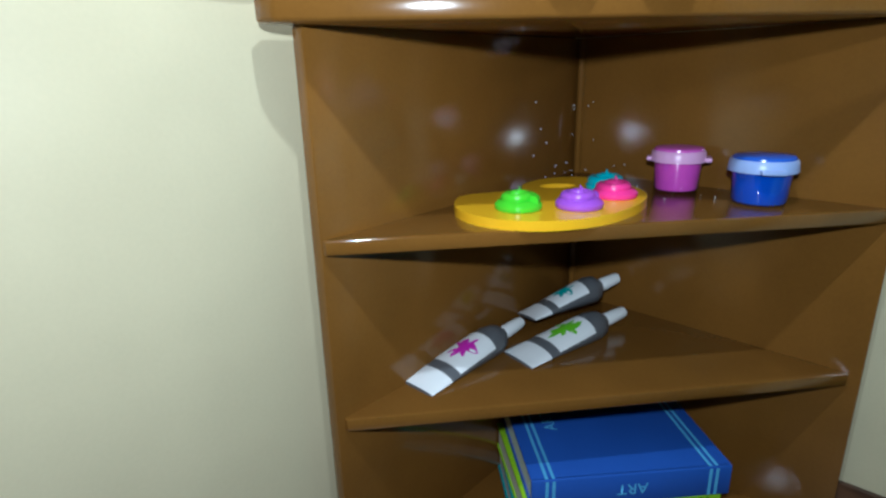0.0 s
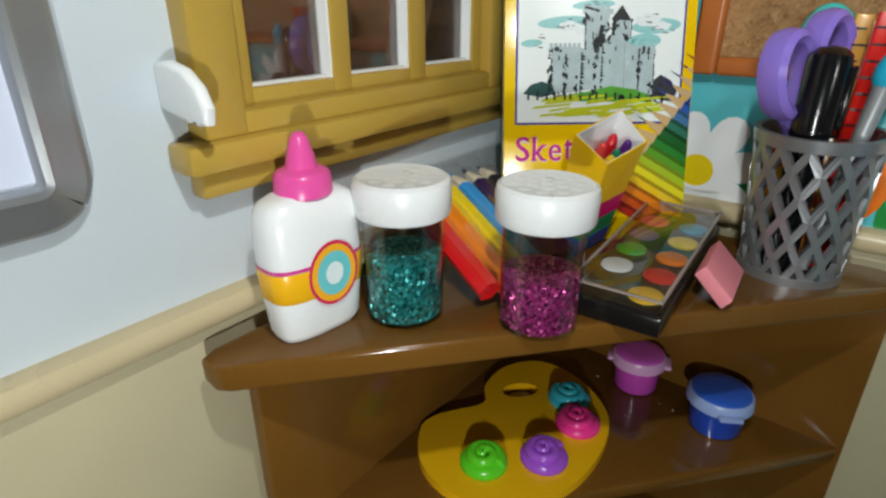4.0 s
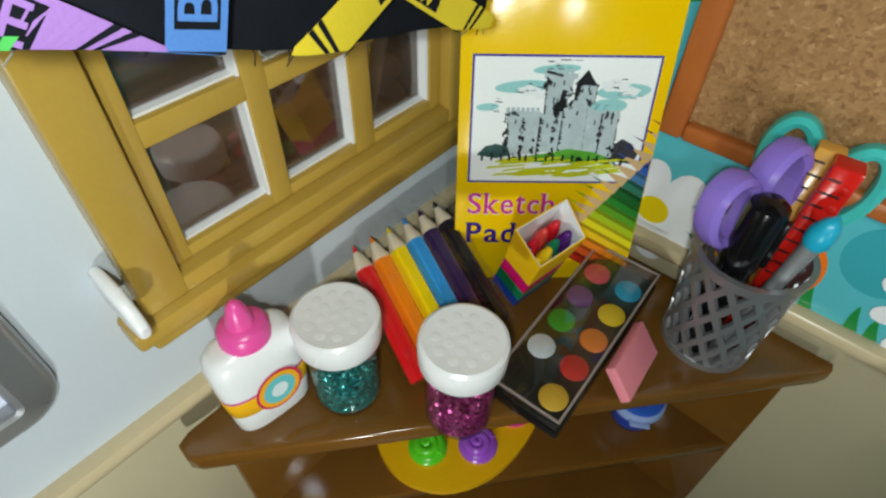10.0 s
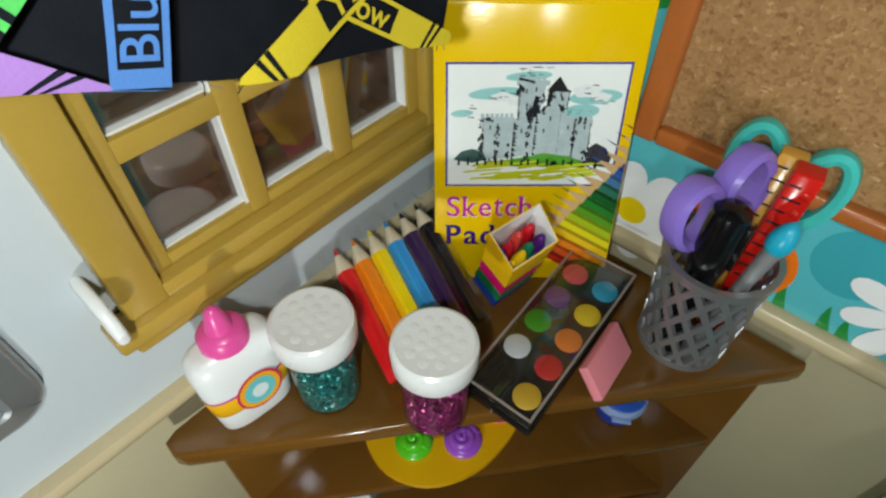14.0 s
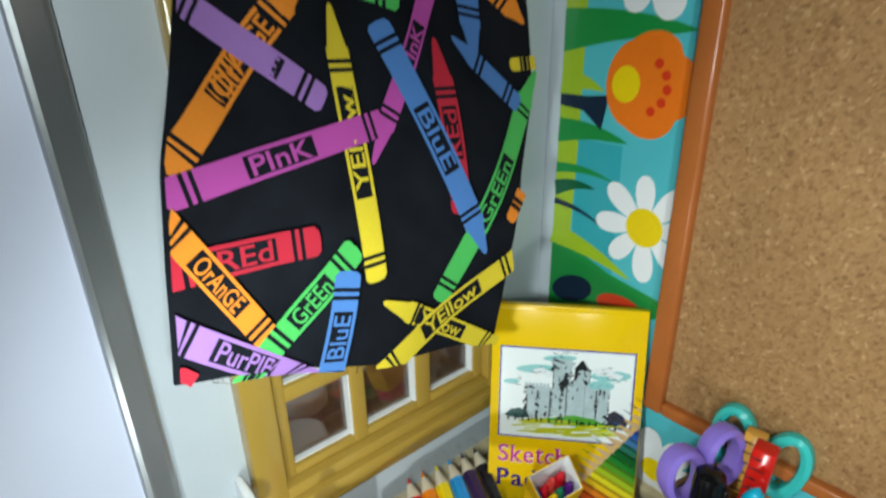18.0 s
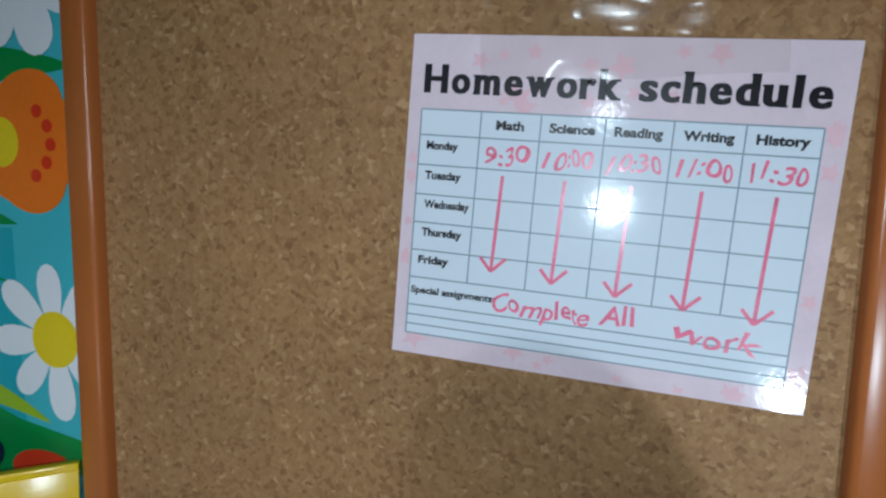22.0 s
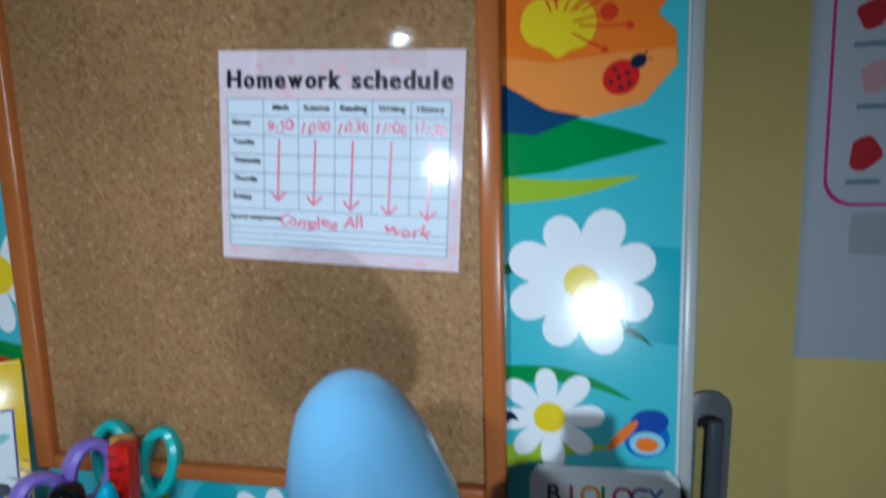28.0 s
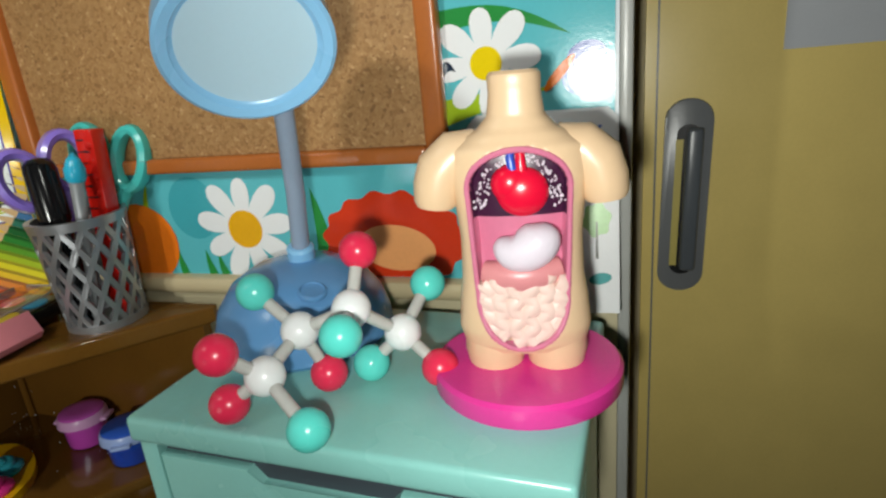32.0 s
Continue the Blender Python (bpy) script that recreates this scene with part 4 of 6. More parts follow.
def crayon(colour, y0, z0, y1, z1, w, text, tip=True):
    """A printed crayon from its butt to its point, with bands and a lettered wrapper."""
    global level
    level += 1
    lift = 0.012 + 0.009 * level
    paint = ink("crayon " + colour, *INKS[colour], 0.8, var=0.12, fine=2400, bump=0.06)
    a, d = Vector((y0, z0)), Vector((y1 - y0, z1 - z0))
    n = d.length
    d.normalize()
    q = Vector((-d.y, d.x))

    def spot(u, v):
        p = a + d * u + q * v
        return (p.x, p.y)

    def strip(bm, u0, u1, v0, v1, k=8):
        for i in range(k):
            s, t = u0 + (u1 - u0) * i / k, u0 + (u1 - u0) * (i + 1) / k
            bm.faces.new([bm.verts.new((*spot(u, v), 0)) for u, v in ((s, v0), (t, v0), (t, v1), (s, v1))])

    bm = B()
    h, cone = w / 2, min(0.9, n * 0.25) if tip else 0.0
    strip(bm, 0.12, n - cone, -h, h, 28)
    flat(bm, [spot(0.12, -h), spot(0.12, h), spot(0.02, h * 0.7), spot(0.0, 0), spot(0.02, -h * 0.7)])
    if tip:
        flat(bm, [spot(n - cone, -h * 0.86), spot(n - 0.08, -h * 0.25), spot(n, 0), spot(n - 0.08, h * 0.25), spot(n - cone, h * 0.86)])
    ob = part("printed_crayon", on_cloth(bm, lift), paint, curtain, colour + " printed crayon", smooth=False)
    for u in (0.42, 0.6, n - cone - 0.28, n - cone - 0.46):
        if 0.3 < u < n - cone:
            bm = B()
            strip(bm, u - 0.045, u + 0.045, -h, h, 2)
            part("crayon_band", on_cloth(bm, lift + 0.0025), CLOTH, ob, smooth=False)
    if text and n > 1.6:
        bm = B()
        strip(bm, 0.32 * n, 0.32 * n + min(0.42 * n, 0.36 * len(text) * w / 0.6 + 0.2), -h * 0.74, h * 0.74, 20)
        part("wrapper_box", on_cloth(bm, lift + 0.0025), CLOTH, ob, "black wrapper box", smooth=False)
    if text and n > 1.6:
        span = min(0.42 * n, 0.36 * len(text) * w / 0.6 + 0.2)
        tb = words(text, w * 0.9, 0, 0, 0.006, span * 0.86)
        flip = -1 if d.x > 0 else 1
        flip = -flip
        for v in tb.verts:
            p = a + d * (0.32 * n + span / 2 + flip * v.co.x) + q * (flip * (v.co.y - 0.02))
            v.co = Vector((p.x, p.y, 0))
        part("crayon_word", on_cloth(tb, lift + 0.0075), paint, ob, "wrapper word", smooth=False)


crayon("pink", -11.4, 32.6, -9.9, 32.9, 0.4, "", False)
crayon("red", -7.5, 28.7, -8.7, 32.9, 0.5, "REd")
crayon("red", -9.4, 30.3, -6.5, 30.6, 0.46, "REd")
crayon("red", -6.5, 30.5, -5.4, 31.9, 0.5, "REd", False)
crayon("red", -4.9, 31.9, -3.9, 29.8, 0.45, "")
crayon("orange", -6.9, 29.9, -5.8, 29.1, 0.6, "", False)
crayon("orange", -5.6, 29.5, -4.0, 27.9, 0.62, "")
crayon("purple", -9.2, 34.0, -7.2, 33.0, 0.55, "")
crayon("green", -8.6, 33.6, -6.9, 35.4, 0.5, "GrEEn")
crayon("blue", -4.9, 33.4, -6.05, 27.0, 0.72, "BluE")
crayon("yellow", -11.4, 29.8, -8.4, 31.6, 0.6, "YEllow")
crayon("yellow", -9.0, 33.2, -8.0, 36.5, 0.55, "YEllow")
crayon("orange", -14.15, 25.75, -10.4, 29.15, 0.62, "OrAnGE")
crayon("green", -8.0, 28.6, -12.35, 30.05, 0.72, "GrEEn", False)
crayon("purple", -10.65, 26.55, -13.2, 28.7, 0.6, "PurPlE", False)
crayon("red", -7.5, 23.5, -7.3, 27.7, 0.6, "REd")
crayon("pink", -6.6, 29.4, -9.8, 25.1, 0.46, "PInK")
crayon("yellow", -10.3, 22.55, -10.0, 28.5, 0.6, "YEllow")
crayon("pink", -14.35, 25.4, -9.3, 25.95, 0.58, "PInK", False)
crayon("green", -8.45, 21.35, -3.9, 26.7, 0.62, "GrEEn")
crayon("blue", -8.85, 28.1, -6.85, 22.25, 0.64, "BluE")
crayon("yellow", -4.9, 26.9, -3.9, 26.9, 0.35, "", False)
crayon("blue", -4.85, 25.85, -6.8, 27.7, 0.52, "")
crayon("red", -11.55, 23.9, -14.6, 24.15, 0.62, "REd", False)
crayon("yellow", -6.4, 19.2, -10.25, 22.05, 0.55, "YEllow")
crayon("yellow", -10.6, 20.15, -5.85, 21.85, 0.66, "YEllow", False)
crayon("orange", -13.0, 22.1, -14.5, 25.1, 0.55, "OrAnGE", False)
crayon("green", -10.75, 23.55, -13.15, 21.95, 0.62, "GrEEn", False)
crayon("blue", -11.05, 23.1, -11.95, 20.4, 0.66, "BluE", False)
crayon("purple", -12.2, 20.75, -14.9, 23.25, 0.6, "PurPlE", False)
crayon("green", -14.0, 21.75, -13.3, 21.45, 0.3, "", False)
crayon("orange", -6.05, 23.0, -5.45, 23.7, 0.4, "", False)
crayon("red", -14.9, 22.5, -14.65, 22.2, 0.25, "", False)

# ---- lockers: handle and poster ----
hd = thing("door_handle", "dark grey recessed locker handle on the mustard door", "door handle", place(28.42, 7.3, 11.85, 0, 1.2, 0))
bm = B()
pl = oval(0, 3.05, 0.84, 0.74, 16, 0, 0, 180) + oval(0, -3.05, 0.84, 0.74, 16, 0, 180, 360)
prism(bm, pl, 0.0, 0.18, 0.06, 2)
part("handle_plate", moved(bm, WALL), M["dark_grey"], hd, "dark grey rounded plate")
# the hollow is not cut: a flat black sheet paints its shade
bm = B()
pl = oval(0.02, 2.5, 0.42, 0.35, 12, 0, 0, 180) + oval(0.02, -2.7, 0.42, 0.35, 12, 0, 180, 360)
prism(bm, pl, 0.18, 0.19)
part("recess", moved(bm, WALL), ink("recess shade black", 20, 21, 23, 0.4), hd, "flat black sheet for the shade in the recess", smooth=False)
part("grip", box(B(), -0.08, -0.62, -2.8, 0.5, -0.19, 2.75, 0.14, 3), ink("grip grey", 92, 98, 104, 0.28), hd, "raised grey grip")
part("slot", box(B(), -0.42, -0.2, -2.7, -0.16, -0.185, 2.3), ink("slot", 196, 180, 100, 0.4), hd, smooth=False)
post = thing("anatomy_poster", "pale poster of small organ pictures with a magenta frame", "poster", place(31.4, 7.27, 17.05) @ pose(0, 0, 0, 90, 0, 0))
part("sheet", box(B(), 0, 0, -0.02, 9.5, 19, 0), ink("poster paper", 196, 200, 206, 0.22, var=0.03), post, "pale grey sheet", smooth=False)
MAG = ink("poster magenta", 206, 40, 140, 0.3)
ring = []
for cx, cy, a in ((1.6, 6.6, 180), (8.0, 6.6, 270), (8.0, 17.2, 0), (1.6, 17.2, 90)):
    ring += oval(cx, cy, 0.95, 0.95, 7, 0, a, a + 90)
bm = B()
n = len(ring)
mid = Vector((4.8, 11.9))
outer = [bm.verts.new((x, y, 0.006)) for x, y in ring]
inner = [bm.verts.new((x + (0.11 if x < 4.8 else -0.11), y + (0.11 if y < 11.9 else -0.11), 0.006)) for x, y in ring]
for i in range(n):
    bm.faces.new((outer[i], outer[(i + 1) % n], inner[(i + 1) % n], inner[i]))
part("printed_frame", bm, MAG, post, "magenta rounded frame", smooth=False)
for r, (y, hh) in enumerate(((12.2, 0.5), (10.1, 0.55), (7.5, 0.6), (14.6, 0.5))):
    for c in range(3):
        x = 1.9 + 2.3 * c + 0.2 * (r % 2)
        ob = part("organ_print", flat(B(), [(x + (0.5 + 0.08 * math.sin(3 * t + r)) * math.cos(t), y + hh * (1 + 0.12 * math.sin(2 * t + c)) * math.sin(t)) for t in [2 * math.pi * i / 22 for i in range(22)]], 0.007), ink("organ pink", 214, 168, 170, 0.3) if (r + c) % 2 else ink("organ red", 190, 50, 60, 0.3), post, smooth=False)
        part("caption_bar", flat(B(), [(x - 0.55, y - 1.08), (x + 0.55, y - 1.08), (x + 0.55, y - 0.9), (x - 0.55, y - 0.9)], 0.008), LINE, post, smooth=False)
part("grey_note", flat(B(), [(1.6, 3.9), (4.0, 3.9), (4.0, 5.4), (1.6, 5.4)], 0.006), ink("note grey", 176, 180, 186, 0.3), post, smooth=False)

# ---- sketch pad leaning in the corner ----
PU, PN = Vector((0.755, 0.656, 0)), Vector((0.656, -0.755, 0))
lean = radians(12)
PV = Vector((0, 0, 1)) * math.cos(lean) - PN * math.sin(lean)
PW = PU.cross(PV)
pad = thing("sketch_pad", "yellow sketch pad with a castle drawing, leaning in the corner", "sketch pad",
            Matrix.Translation(Vector((4.25, -3.35, 10.55 + Z0)) * CM) @ Matrix((PU, PV, PW)).transposed().to_4x4())
PADY = ink("pad yellow", 244, 202, 10, 0.18, var=0.03)
part("cover", box(B(), -2.65, -0.26, -0.05, 2.75, 8.1, 0.02, 0.012), PADY, pad, "glossy yellow cover")
part("page_block", box(B(), -2.62, -0.2, -0.42, 2.72, 8.05, -0.05), M["white"], pad, "white page block", smooth=False)
part("binding", box(B(), -2.65, 8.03, -0.46, 2.75, 8.22, 0.03, 0.03), PADY, pad, "folded yellow top edge")
part("picture_border", box(B(), -2.34, 3.1, 0.02, 2.44, 6.66, 0.024), ink("border violet", 62, 56, 150, 0.2), pad, "violet picture border", smooth=False)
part("picture_field", box(B(), -2.28, 3.16, 0.024, 2.38, 6.6, 0.028), ink("sky white", 240, 247, 247, 0.2, var=0.03), pad, "pale picture field", smooth=False)
CYAN = ink("sky wash", 150, 208, 208, 0.25)
STONE = ink("castle stone", 178, 196, 200, 0.25, var=0.1, scale=300)
SHADE = ink("castle ink", 18, 20, 24, 0.3)


def sketch(name, pts, z, material, label=""):
    return part(name, flat(B(), pts, z), material, pad, label, smooth=False)


for cx, cy, rx, ry in ((-1.0, 5.85, 0.75, 0.16), (1.6, 5.75, 0.7, 0.2), (-0.2, 6.3, 0.6, 0.12), (1.25, 5.35, 0.5, 0.2), (-1.9, 5.3, 0.3, 0.1)):
    sketch("sky_wash", oval(cx, cy, rx, ry, 20, 4), 0.030 + 0.0004 * cx, CYAN)
for cx, cy, r in ((1.35, 5.9, 0.28), (1.75, 5.75, 0.2), (-0.85, 5.75, 0.22), (-0.5, 5.62, 0.16)):
    sketch("cloud", [(cx + r * 1.3 * (1 + 0.12 * math.sin(5 * t)) * math.cos(t), cy + r * 0.6 * (1 + 0.12 * math.sin(5 * t)) * math.sin(t)) for t in [2 * math.pi * i / 24 for i in range(24)]], 0.032 + 0.0003 * cx, ink("cloud", 232, 240, 242, 0.25))
rng = random.Random(3)
bm = B()
for k in range(46):
    cx, cy = rng.choice(((1.4, 5.95), (1.7, 5.65), (-0.9, 5.8), (-1.9, 5.42), (-0.1, 6.42), (1.2, 5.3), (-1.75, 5.2)))
    x, y, w = cx + rng.uniform(-0.4, 0.4), cy + rng.uniform(-0.12, 0.12), rng.uniform(0.06, 0.2)
    flat(bm, [(x, y), (x + w, y + rng.uniform(-0.03, 0.03)), (x + w * 0.9, y + 0.018), (x, y + 0.015)], 0.0345 + 0.00003 * k)
part("cloud_outline", bm, SHADE, pad, "thin ink strokes", smooth=False)
sketch("castle_tower", [(-1.32, 3.95), (-0.52, 4.0), (-0.52, 5.2), (-1.34, 5.2)], 0.036, STONE, "round grey tower")
sketch("castle_wall", [(-0.6, 4.0), (0.2, 4.1), (0.15, 5.3), (-0.6, 5.1)], 0.0355, STONE)
sketch("castle_keep", [(-0.4, 5.1), (0.1, 5.1), (0.3, 6.2), (-0.42, 6.2)], 0.0365, STONE, "tall grey keep")
sketch("castle_wall", [(0.08, 4.05), (0.75, 3.95), (0.72, 5.45), (0.1, 5.42)], 0.037, STONE)
sketch("castle_wall", [(0.75, 3.95), (1.6, 3.85), (1.3, 5.1), (0.72, 5.35)], 0.0372, STONE)
sketch("castle_tower", [(1.15, 3.9), (1.62, 3.85), (1.55, 5.15), (1.14, 5.2)], 0.0375, STONE, "round grey tower")
sketch("castle_tower", [(0.35, 5.4), (0.86, 5.4), (0.86, 5.95), (0.36, 5.95)], 0.0376, STONE)
for x0, x1, y in ((-1.4, -0.46, 5.2), (-0.5, 0.36, 6.2), (1.1, 1.62, 5.16), (0.1, 0.76, 5.42)):
    bm = B()
    k = int((x1 - x0) / 0.13)
    for i in range(k):
        box(bm, x0 + 0.13 * i, y - 0.02, 0.038, x0 + 0.13 * i + 0.09, y + 0.1, 0.0385)
    box(bm, x0, y - 0.14, 0.038, x1, y - 0.02, 0.0385)
    part("battlement", bm, STONE, pad, smooth=False)
sketch("castle_roof", [(0.3, 5.92), (0.9, 5.88), (0.72, 6.12), (0.6, 6.3)], 0.039, SHADE, "dark pointed roof")
bm = B()
for x0, y0, x1, y1, w in ((-1.34, 3.95, -1.36, 5.1, 0.07), (-0.52, 3.95, -0.5, 5.05, 0.13), (-0.42, 5.1, -0.44, 6.1, 0.06), (-0.1, 5.2, 0.02, 5.75, 0.2), (0.06, 4.1, 0.08, 5.35, 0.1), (0.33, 5.5, 0.36, 5.95, 0.12), (1.14, 3.95, 1.12, 5.1, 0.07), (1.58, 3.9, 1.56, 5.0, 0.05), (-0.46, 6.2, -0.05, 6.1, 0.06), (0.86, 5.4, 0.88, 5.9, 0.05), (0.74, 4.0, 0.72, 5.3, 0.015)):
    for k in range(14):
        t0 = k / 14 + rng.uniform(-0.02, 0.02)
        x, y = x0 + (x1 - x0) * t0, y0 + (y1 - y0) * t0
        ww = w * rng.uniform(0.4, 1.1)
        flat(bm, [(x, y), (x + ww, y + rng.uniform(0, 0.05)), (x + ww, y + 0.05), (x, y + 0.09)], 0.0395 + 0.00002 * k)
for x, y in ((-1.15, 4.85), (-0.95, 4.9), (-0.3, 4.75), (-0.05, 4.85), (0.3, 4.75), (0.45, 5.1), (0.95, 4.85), (1.2, 4.7), (-0.25, 5.85), (0.0, 5.9), (0.5, 5.7), (0.7, 5.65), (1.4, 4.85)):
    box(bm, x, y, 0.0395, x + 0.04, y + 0.12, 0.0398)
for x0, y0, w, h, k in ((-0.7, 4.02, 0.13, 0.42, 10), (-0.2, 5.12, 0.32, 0.42, 46), (0.02, 5.3, 0.3, 0.2, 20), (-0.5, 5.85, 0.2, 0.2, 14), (0.3, 5.62, 0.2, 0.3, 20), (0.66, 5.4, 0.14, 0.45, 16), (-0.17, 3.95, 0.13, 1.3, 44), (-1.0, 4.0, 0.12, 1.05, 30), (-1.44, 4.0, 0.13, 1.1, 30), (1.1, 3.95, 0.08, 1.15, 20), (1.12, 5.02, 0.3, 0.14, 14), (-1.4, 5.05, 0.45, 0.1, 10), (0.16, 5.62, 0.1, 0.3, 8),
                       (-0.16, 3.86, 0.2, 0.12, 8), (0.62, 3.8, 0.14, 0.14, 7), (1.06, 3.76, 0.14, 0.14, 7), (-1.3, 3.85, 0.5, 0.1, 10), (1.42, 3.6, 0.5, 0.6, 60)):
    for i in range(k * 3 // 5):
        cx, cy = x0 + w * rng.random(), y0 + h * rng.random()
        sx, sy = rng.uniform(0.02, 0.055), rng.uniform(0.03, 0.1)
        flat(bm, [(cx - sx, cy), (cx + 0.3 * sx, cy - sy), (cx + sx, cy + 0.2 * sy), (cx, cy + sy)], 0.0412 + 0.00001 * i)
part("ink_shading", bm, SHADE, pad, "black ink shading", smooth=False)
sketch("hedge", [(-2.12, 3.95), (-1.9, 4.2), (-1.6, 4.28), (-1.3, 4.2), (-1.2, 3.95), (-1.6, 3.85)], 0.0402, ink("hedge green", 40, 84, 80, 0.3, var=0.3), "dark drawn hedge")
sketch("hedge", [(1.62, 3.8), (1.6, 4.3), (1.8, 4.45), (2.1, 4.3), (2.3, 4.0), (2.2, 3.7)], 0.0402, ink("hedge grey", 60, 60, 70, 0.3, var=0.4), "dark drawn hedge")
sketch("lawn", [(-1.2, 3.85), (-0.3, 4.0), (0.4, 4.15), (1.1, 4.05), (1.6, 3.85), (1.5, 3.7), (-1.1, 3.75)], 0.0406, ink("lawn green", 84, 160, 50, 0.3, var=0.2), "green drawn lawn")
bm = B()
for k in range(40):
    x, y = rng.uniform(-2.0, 1.5), rng.uniform(3.3, 3.82)
    w, h = rng.uniform(0.5, 1.1), rng.uniform(0.05, 0.1)
    x = min(x, 2.1 - w)
    flat(bm, [(x, y - 0.03), (x + w, y + 0.06), (x + w + 0.1, y + 0.06 + h), (x + 0.1, y + h - 0.02)], 0.041 + 0.00003 * k)
part("grass_hatching", bm, ink("grass lime", 196, 204, 30, 0.3), pad, "lime hatched grass", smooth=False)
bm = B()
for k in range(14):
    x = -1.95 + 0.24 * k + rng.uniform(-0.05, 0.05)
    box(bm, x, 3.78, 0.0425, x + 0.06, 3.9 + rng.uniform(0, 0.14), 0.0428)
part("ink_hedge", bm, SHADE, pad, smooth=False)
slab("Sketch", -1.02, 2.4, 0.95, ink("title white", 240, 240, 240, 0.2), 0.03, 2.62, pad, "", 0.02)
slab("Sketch", -1.04, 2.42, 0.95, ink("title magenta", 200, 50, 150, 0.2), 0.034, 2.6, pad, "magenta title", 0.0, 0.012)
slab("Pad", -1.58, 1.42, 0.98, ink("title violet", 56, 30, 120, 0.2), 0.03, 1.55, pad, "dark violet title", 0.008, 0.016)
ROW = ((176, 40, 26), (206, 84, 26), (226, 130, 28), (236, 196, 30), (226, 214, 34), (168, 192, 36), (92, 156, 40), (44, 130, 48), (30, 98, 46), (50, 118, 96), (74, 124, 172), (52, 96, 180), (40, 52, 140), (58, 34, 104), (96, 20, 74), (126, 22, 50), (150, 60, 30))
WOODTIP = ink("pencil wood", 206, 172, 124, 0.3)


def clipped(pts, umax=2.72, vmin=-0.22):
    """The part of an outline that lies on the cover."""
    for keep, cut in ((lambda p: umax - p[0], 0), (lambda p: p[1] - vmin, 1)):
        out = []
        for p, q in zip(pts, pts[1:] + pts[:1]):
            a, b = keep(p), keep(q)
            if a >= 0:
                out.append(p)
            if a * b < 0:
                f = a / (a - b)
                out.append((p[0] + f * (q[0] - p[0]), p[1] + f * (q[1] - p[1])))
        pts = out
        if len(pts) < 3:
            return []
    return pts


for k, c in enumerate(ROW):
    px, py = 1.18 + 0.19 * (k - 4), 1.93 + 0.24 * (k - 4)
    dx, dy, nx, ny = 0.866, -0.5, 0.075, 0.13
    tone = ink("cover pencil" + "abcdefghijklmnopq"[k], *c, 0.2, var=0.04)
    stem = None
    for name, pts, layer, material, label in (
            ("printed_pencil", [(px - nx, py - ny), (px + 4 * dx - nx, py + 4 * dy - ny), (px + 4 * dx + nx, py + 4 * dy + ny), (px + nx, py + ny)], 0.045, tone, ""),
            ("printed_edge", [(px + 0.3 * nx, py + 0.3 * ny), (px + 4 * dx + 0.3 * nx, py + 4 * dy + 0.3 * ny), (px + 4 * dx + nx, py + 4 * dy + ny), (px + nx, py + ny)], 0.0465, ink("cover edge" + "abcdefghijklmnopq"[k], *[int(0.72 * v) for v in c], 0.2), "darker pencil side"),
            ("printed_point", [(px - nx, py - ny), (px + nx, py + ny), (px - 0.72 * dx, py - 0.72 * dy)], 0.0475, WOODTIP, "wood coloured point"),
            ("printed_lead", [(px - 0.6 * dx - 0.16 * nx, py - 0.6 * dy - 0.16 * ny), (px - 0.6 * dx + 0.16 * nx, py - 0.6 * dy + 0.16 * ny), (px - 0.95 * dx, py - 0.95 * dy)], 0.0485, tone, "")):
        pts = clipped(pts)
        if not pts:
            continue
        if stem is None:
            stem = sketch(name, pts, layer + 0.0003 * k, material, label)
        else:
            part(name, flat(B(), pts, layer + 0.0003 * k), material, stem, label, smooth=False)


# ---- glitter shakers ----
def shaker(x, y, top, fill, material, label):
    t = thing("glitter_shaker", label, "glitter shaker", place(x, y, TOP), group="glitter shakers")
    h = top - TOP
    body = part("body", lathe(B(), [(0, 0.01), (0.8, 0.01), (0.86, 0.06), (0.87, h - 0.72)], 40), M["clear"], t, "clear plastic body")
    body.visible_shadow = False
    part("contents", lathe(B(), [(0, 0.1), (0.78, 0.1), (0.83, 0.16), (0.83, fill), (0.55, fill + 0.07), (0.2, fill - 0.03), (0, fill + 0.02)], 40), material, t, "loose glitter")
    bm = B()
    lathe(bm, [(0.88, h - 0.78), (1.0, h - 0.78), (1.03, h - 0.72), (1.05, h - 0.2), (1.02, h - 0.06), (0.93, h), (0.88, h - 0.02), (0, h - 0.02)], 56)
    part("lid", bm, M["white"], t, "white lid")
    for ring_r, cnt in ((0.0, 1), (0.33, 6), (0.63, 10)):
        for k in range(cnt):
            a = 2 * math.pi * k / cnt
            cx, cy = ring_r * math.cos(a), ring_r * math.sin(a)
            part("lid_dimple", lathe(B(), [(0.13, h - 0.021), (0.11, h - 0.014), (0.07, h - 0.009), (0, h - 0.007)], 14, cx, cy), M["white"], t)
    return t


shaker(2.7, -9.98, 13.5, 1.55, glitter("teal glitter", (0.015, 0.26, 0.26), (0.15, 0.9, 0.84)), "clear shaker of teal glitter with white lid")
shaker(5.32, -8.55, 13.5, 1.28, glitter("magenta glitter", (0.4, 0.03, 0.2), (0.95, 0.2, 0.58)), "clear shaker of magenta glitter with white lid")

# ---- glue bottle ----
glue = thing("glue_bottle", "white glue bottle with a pink nozzle and yellow label", "glue bottle", place(1.55, -11.6, TOP, 0, 0, 84) @ Matrix.Diagonal((1.13, 1.07, 1.07, 1)))


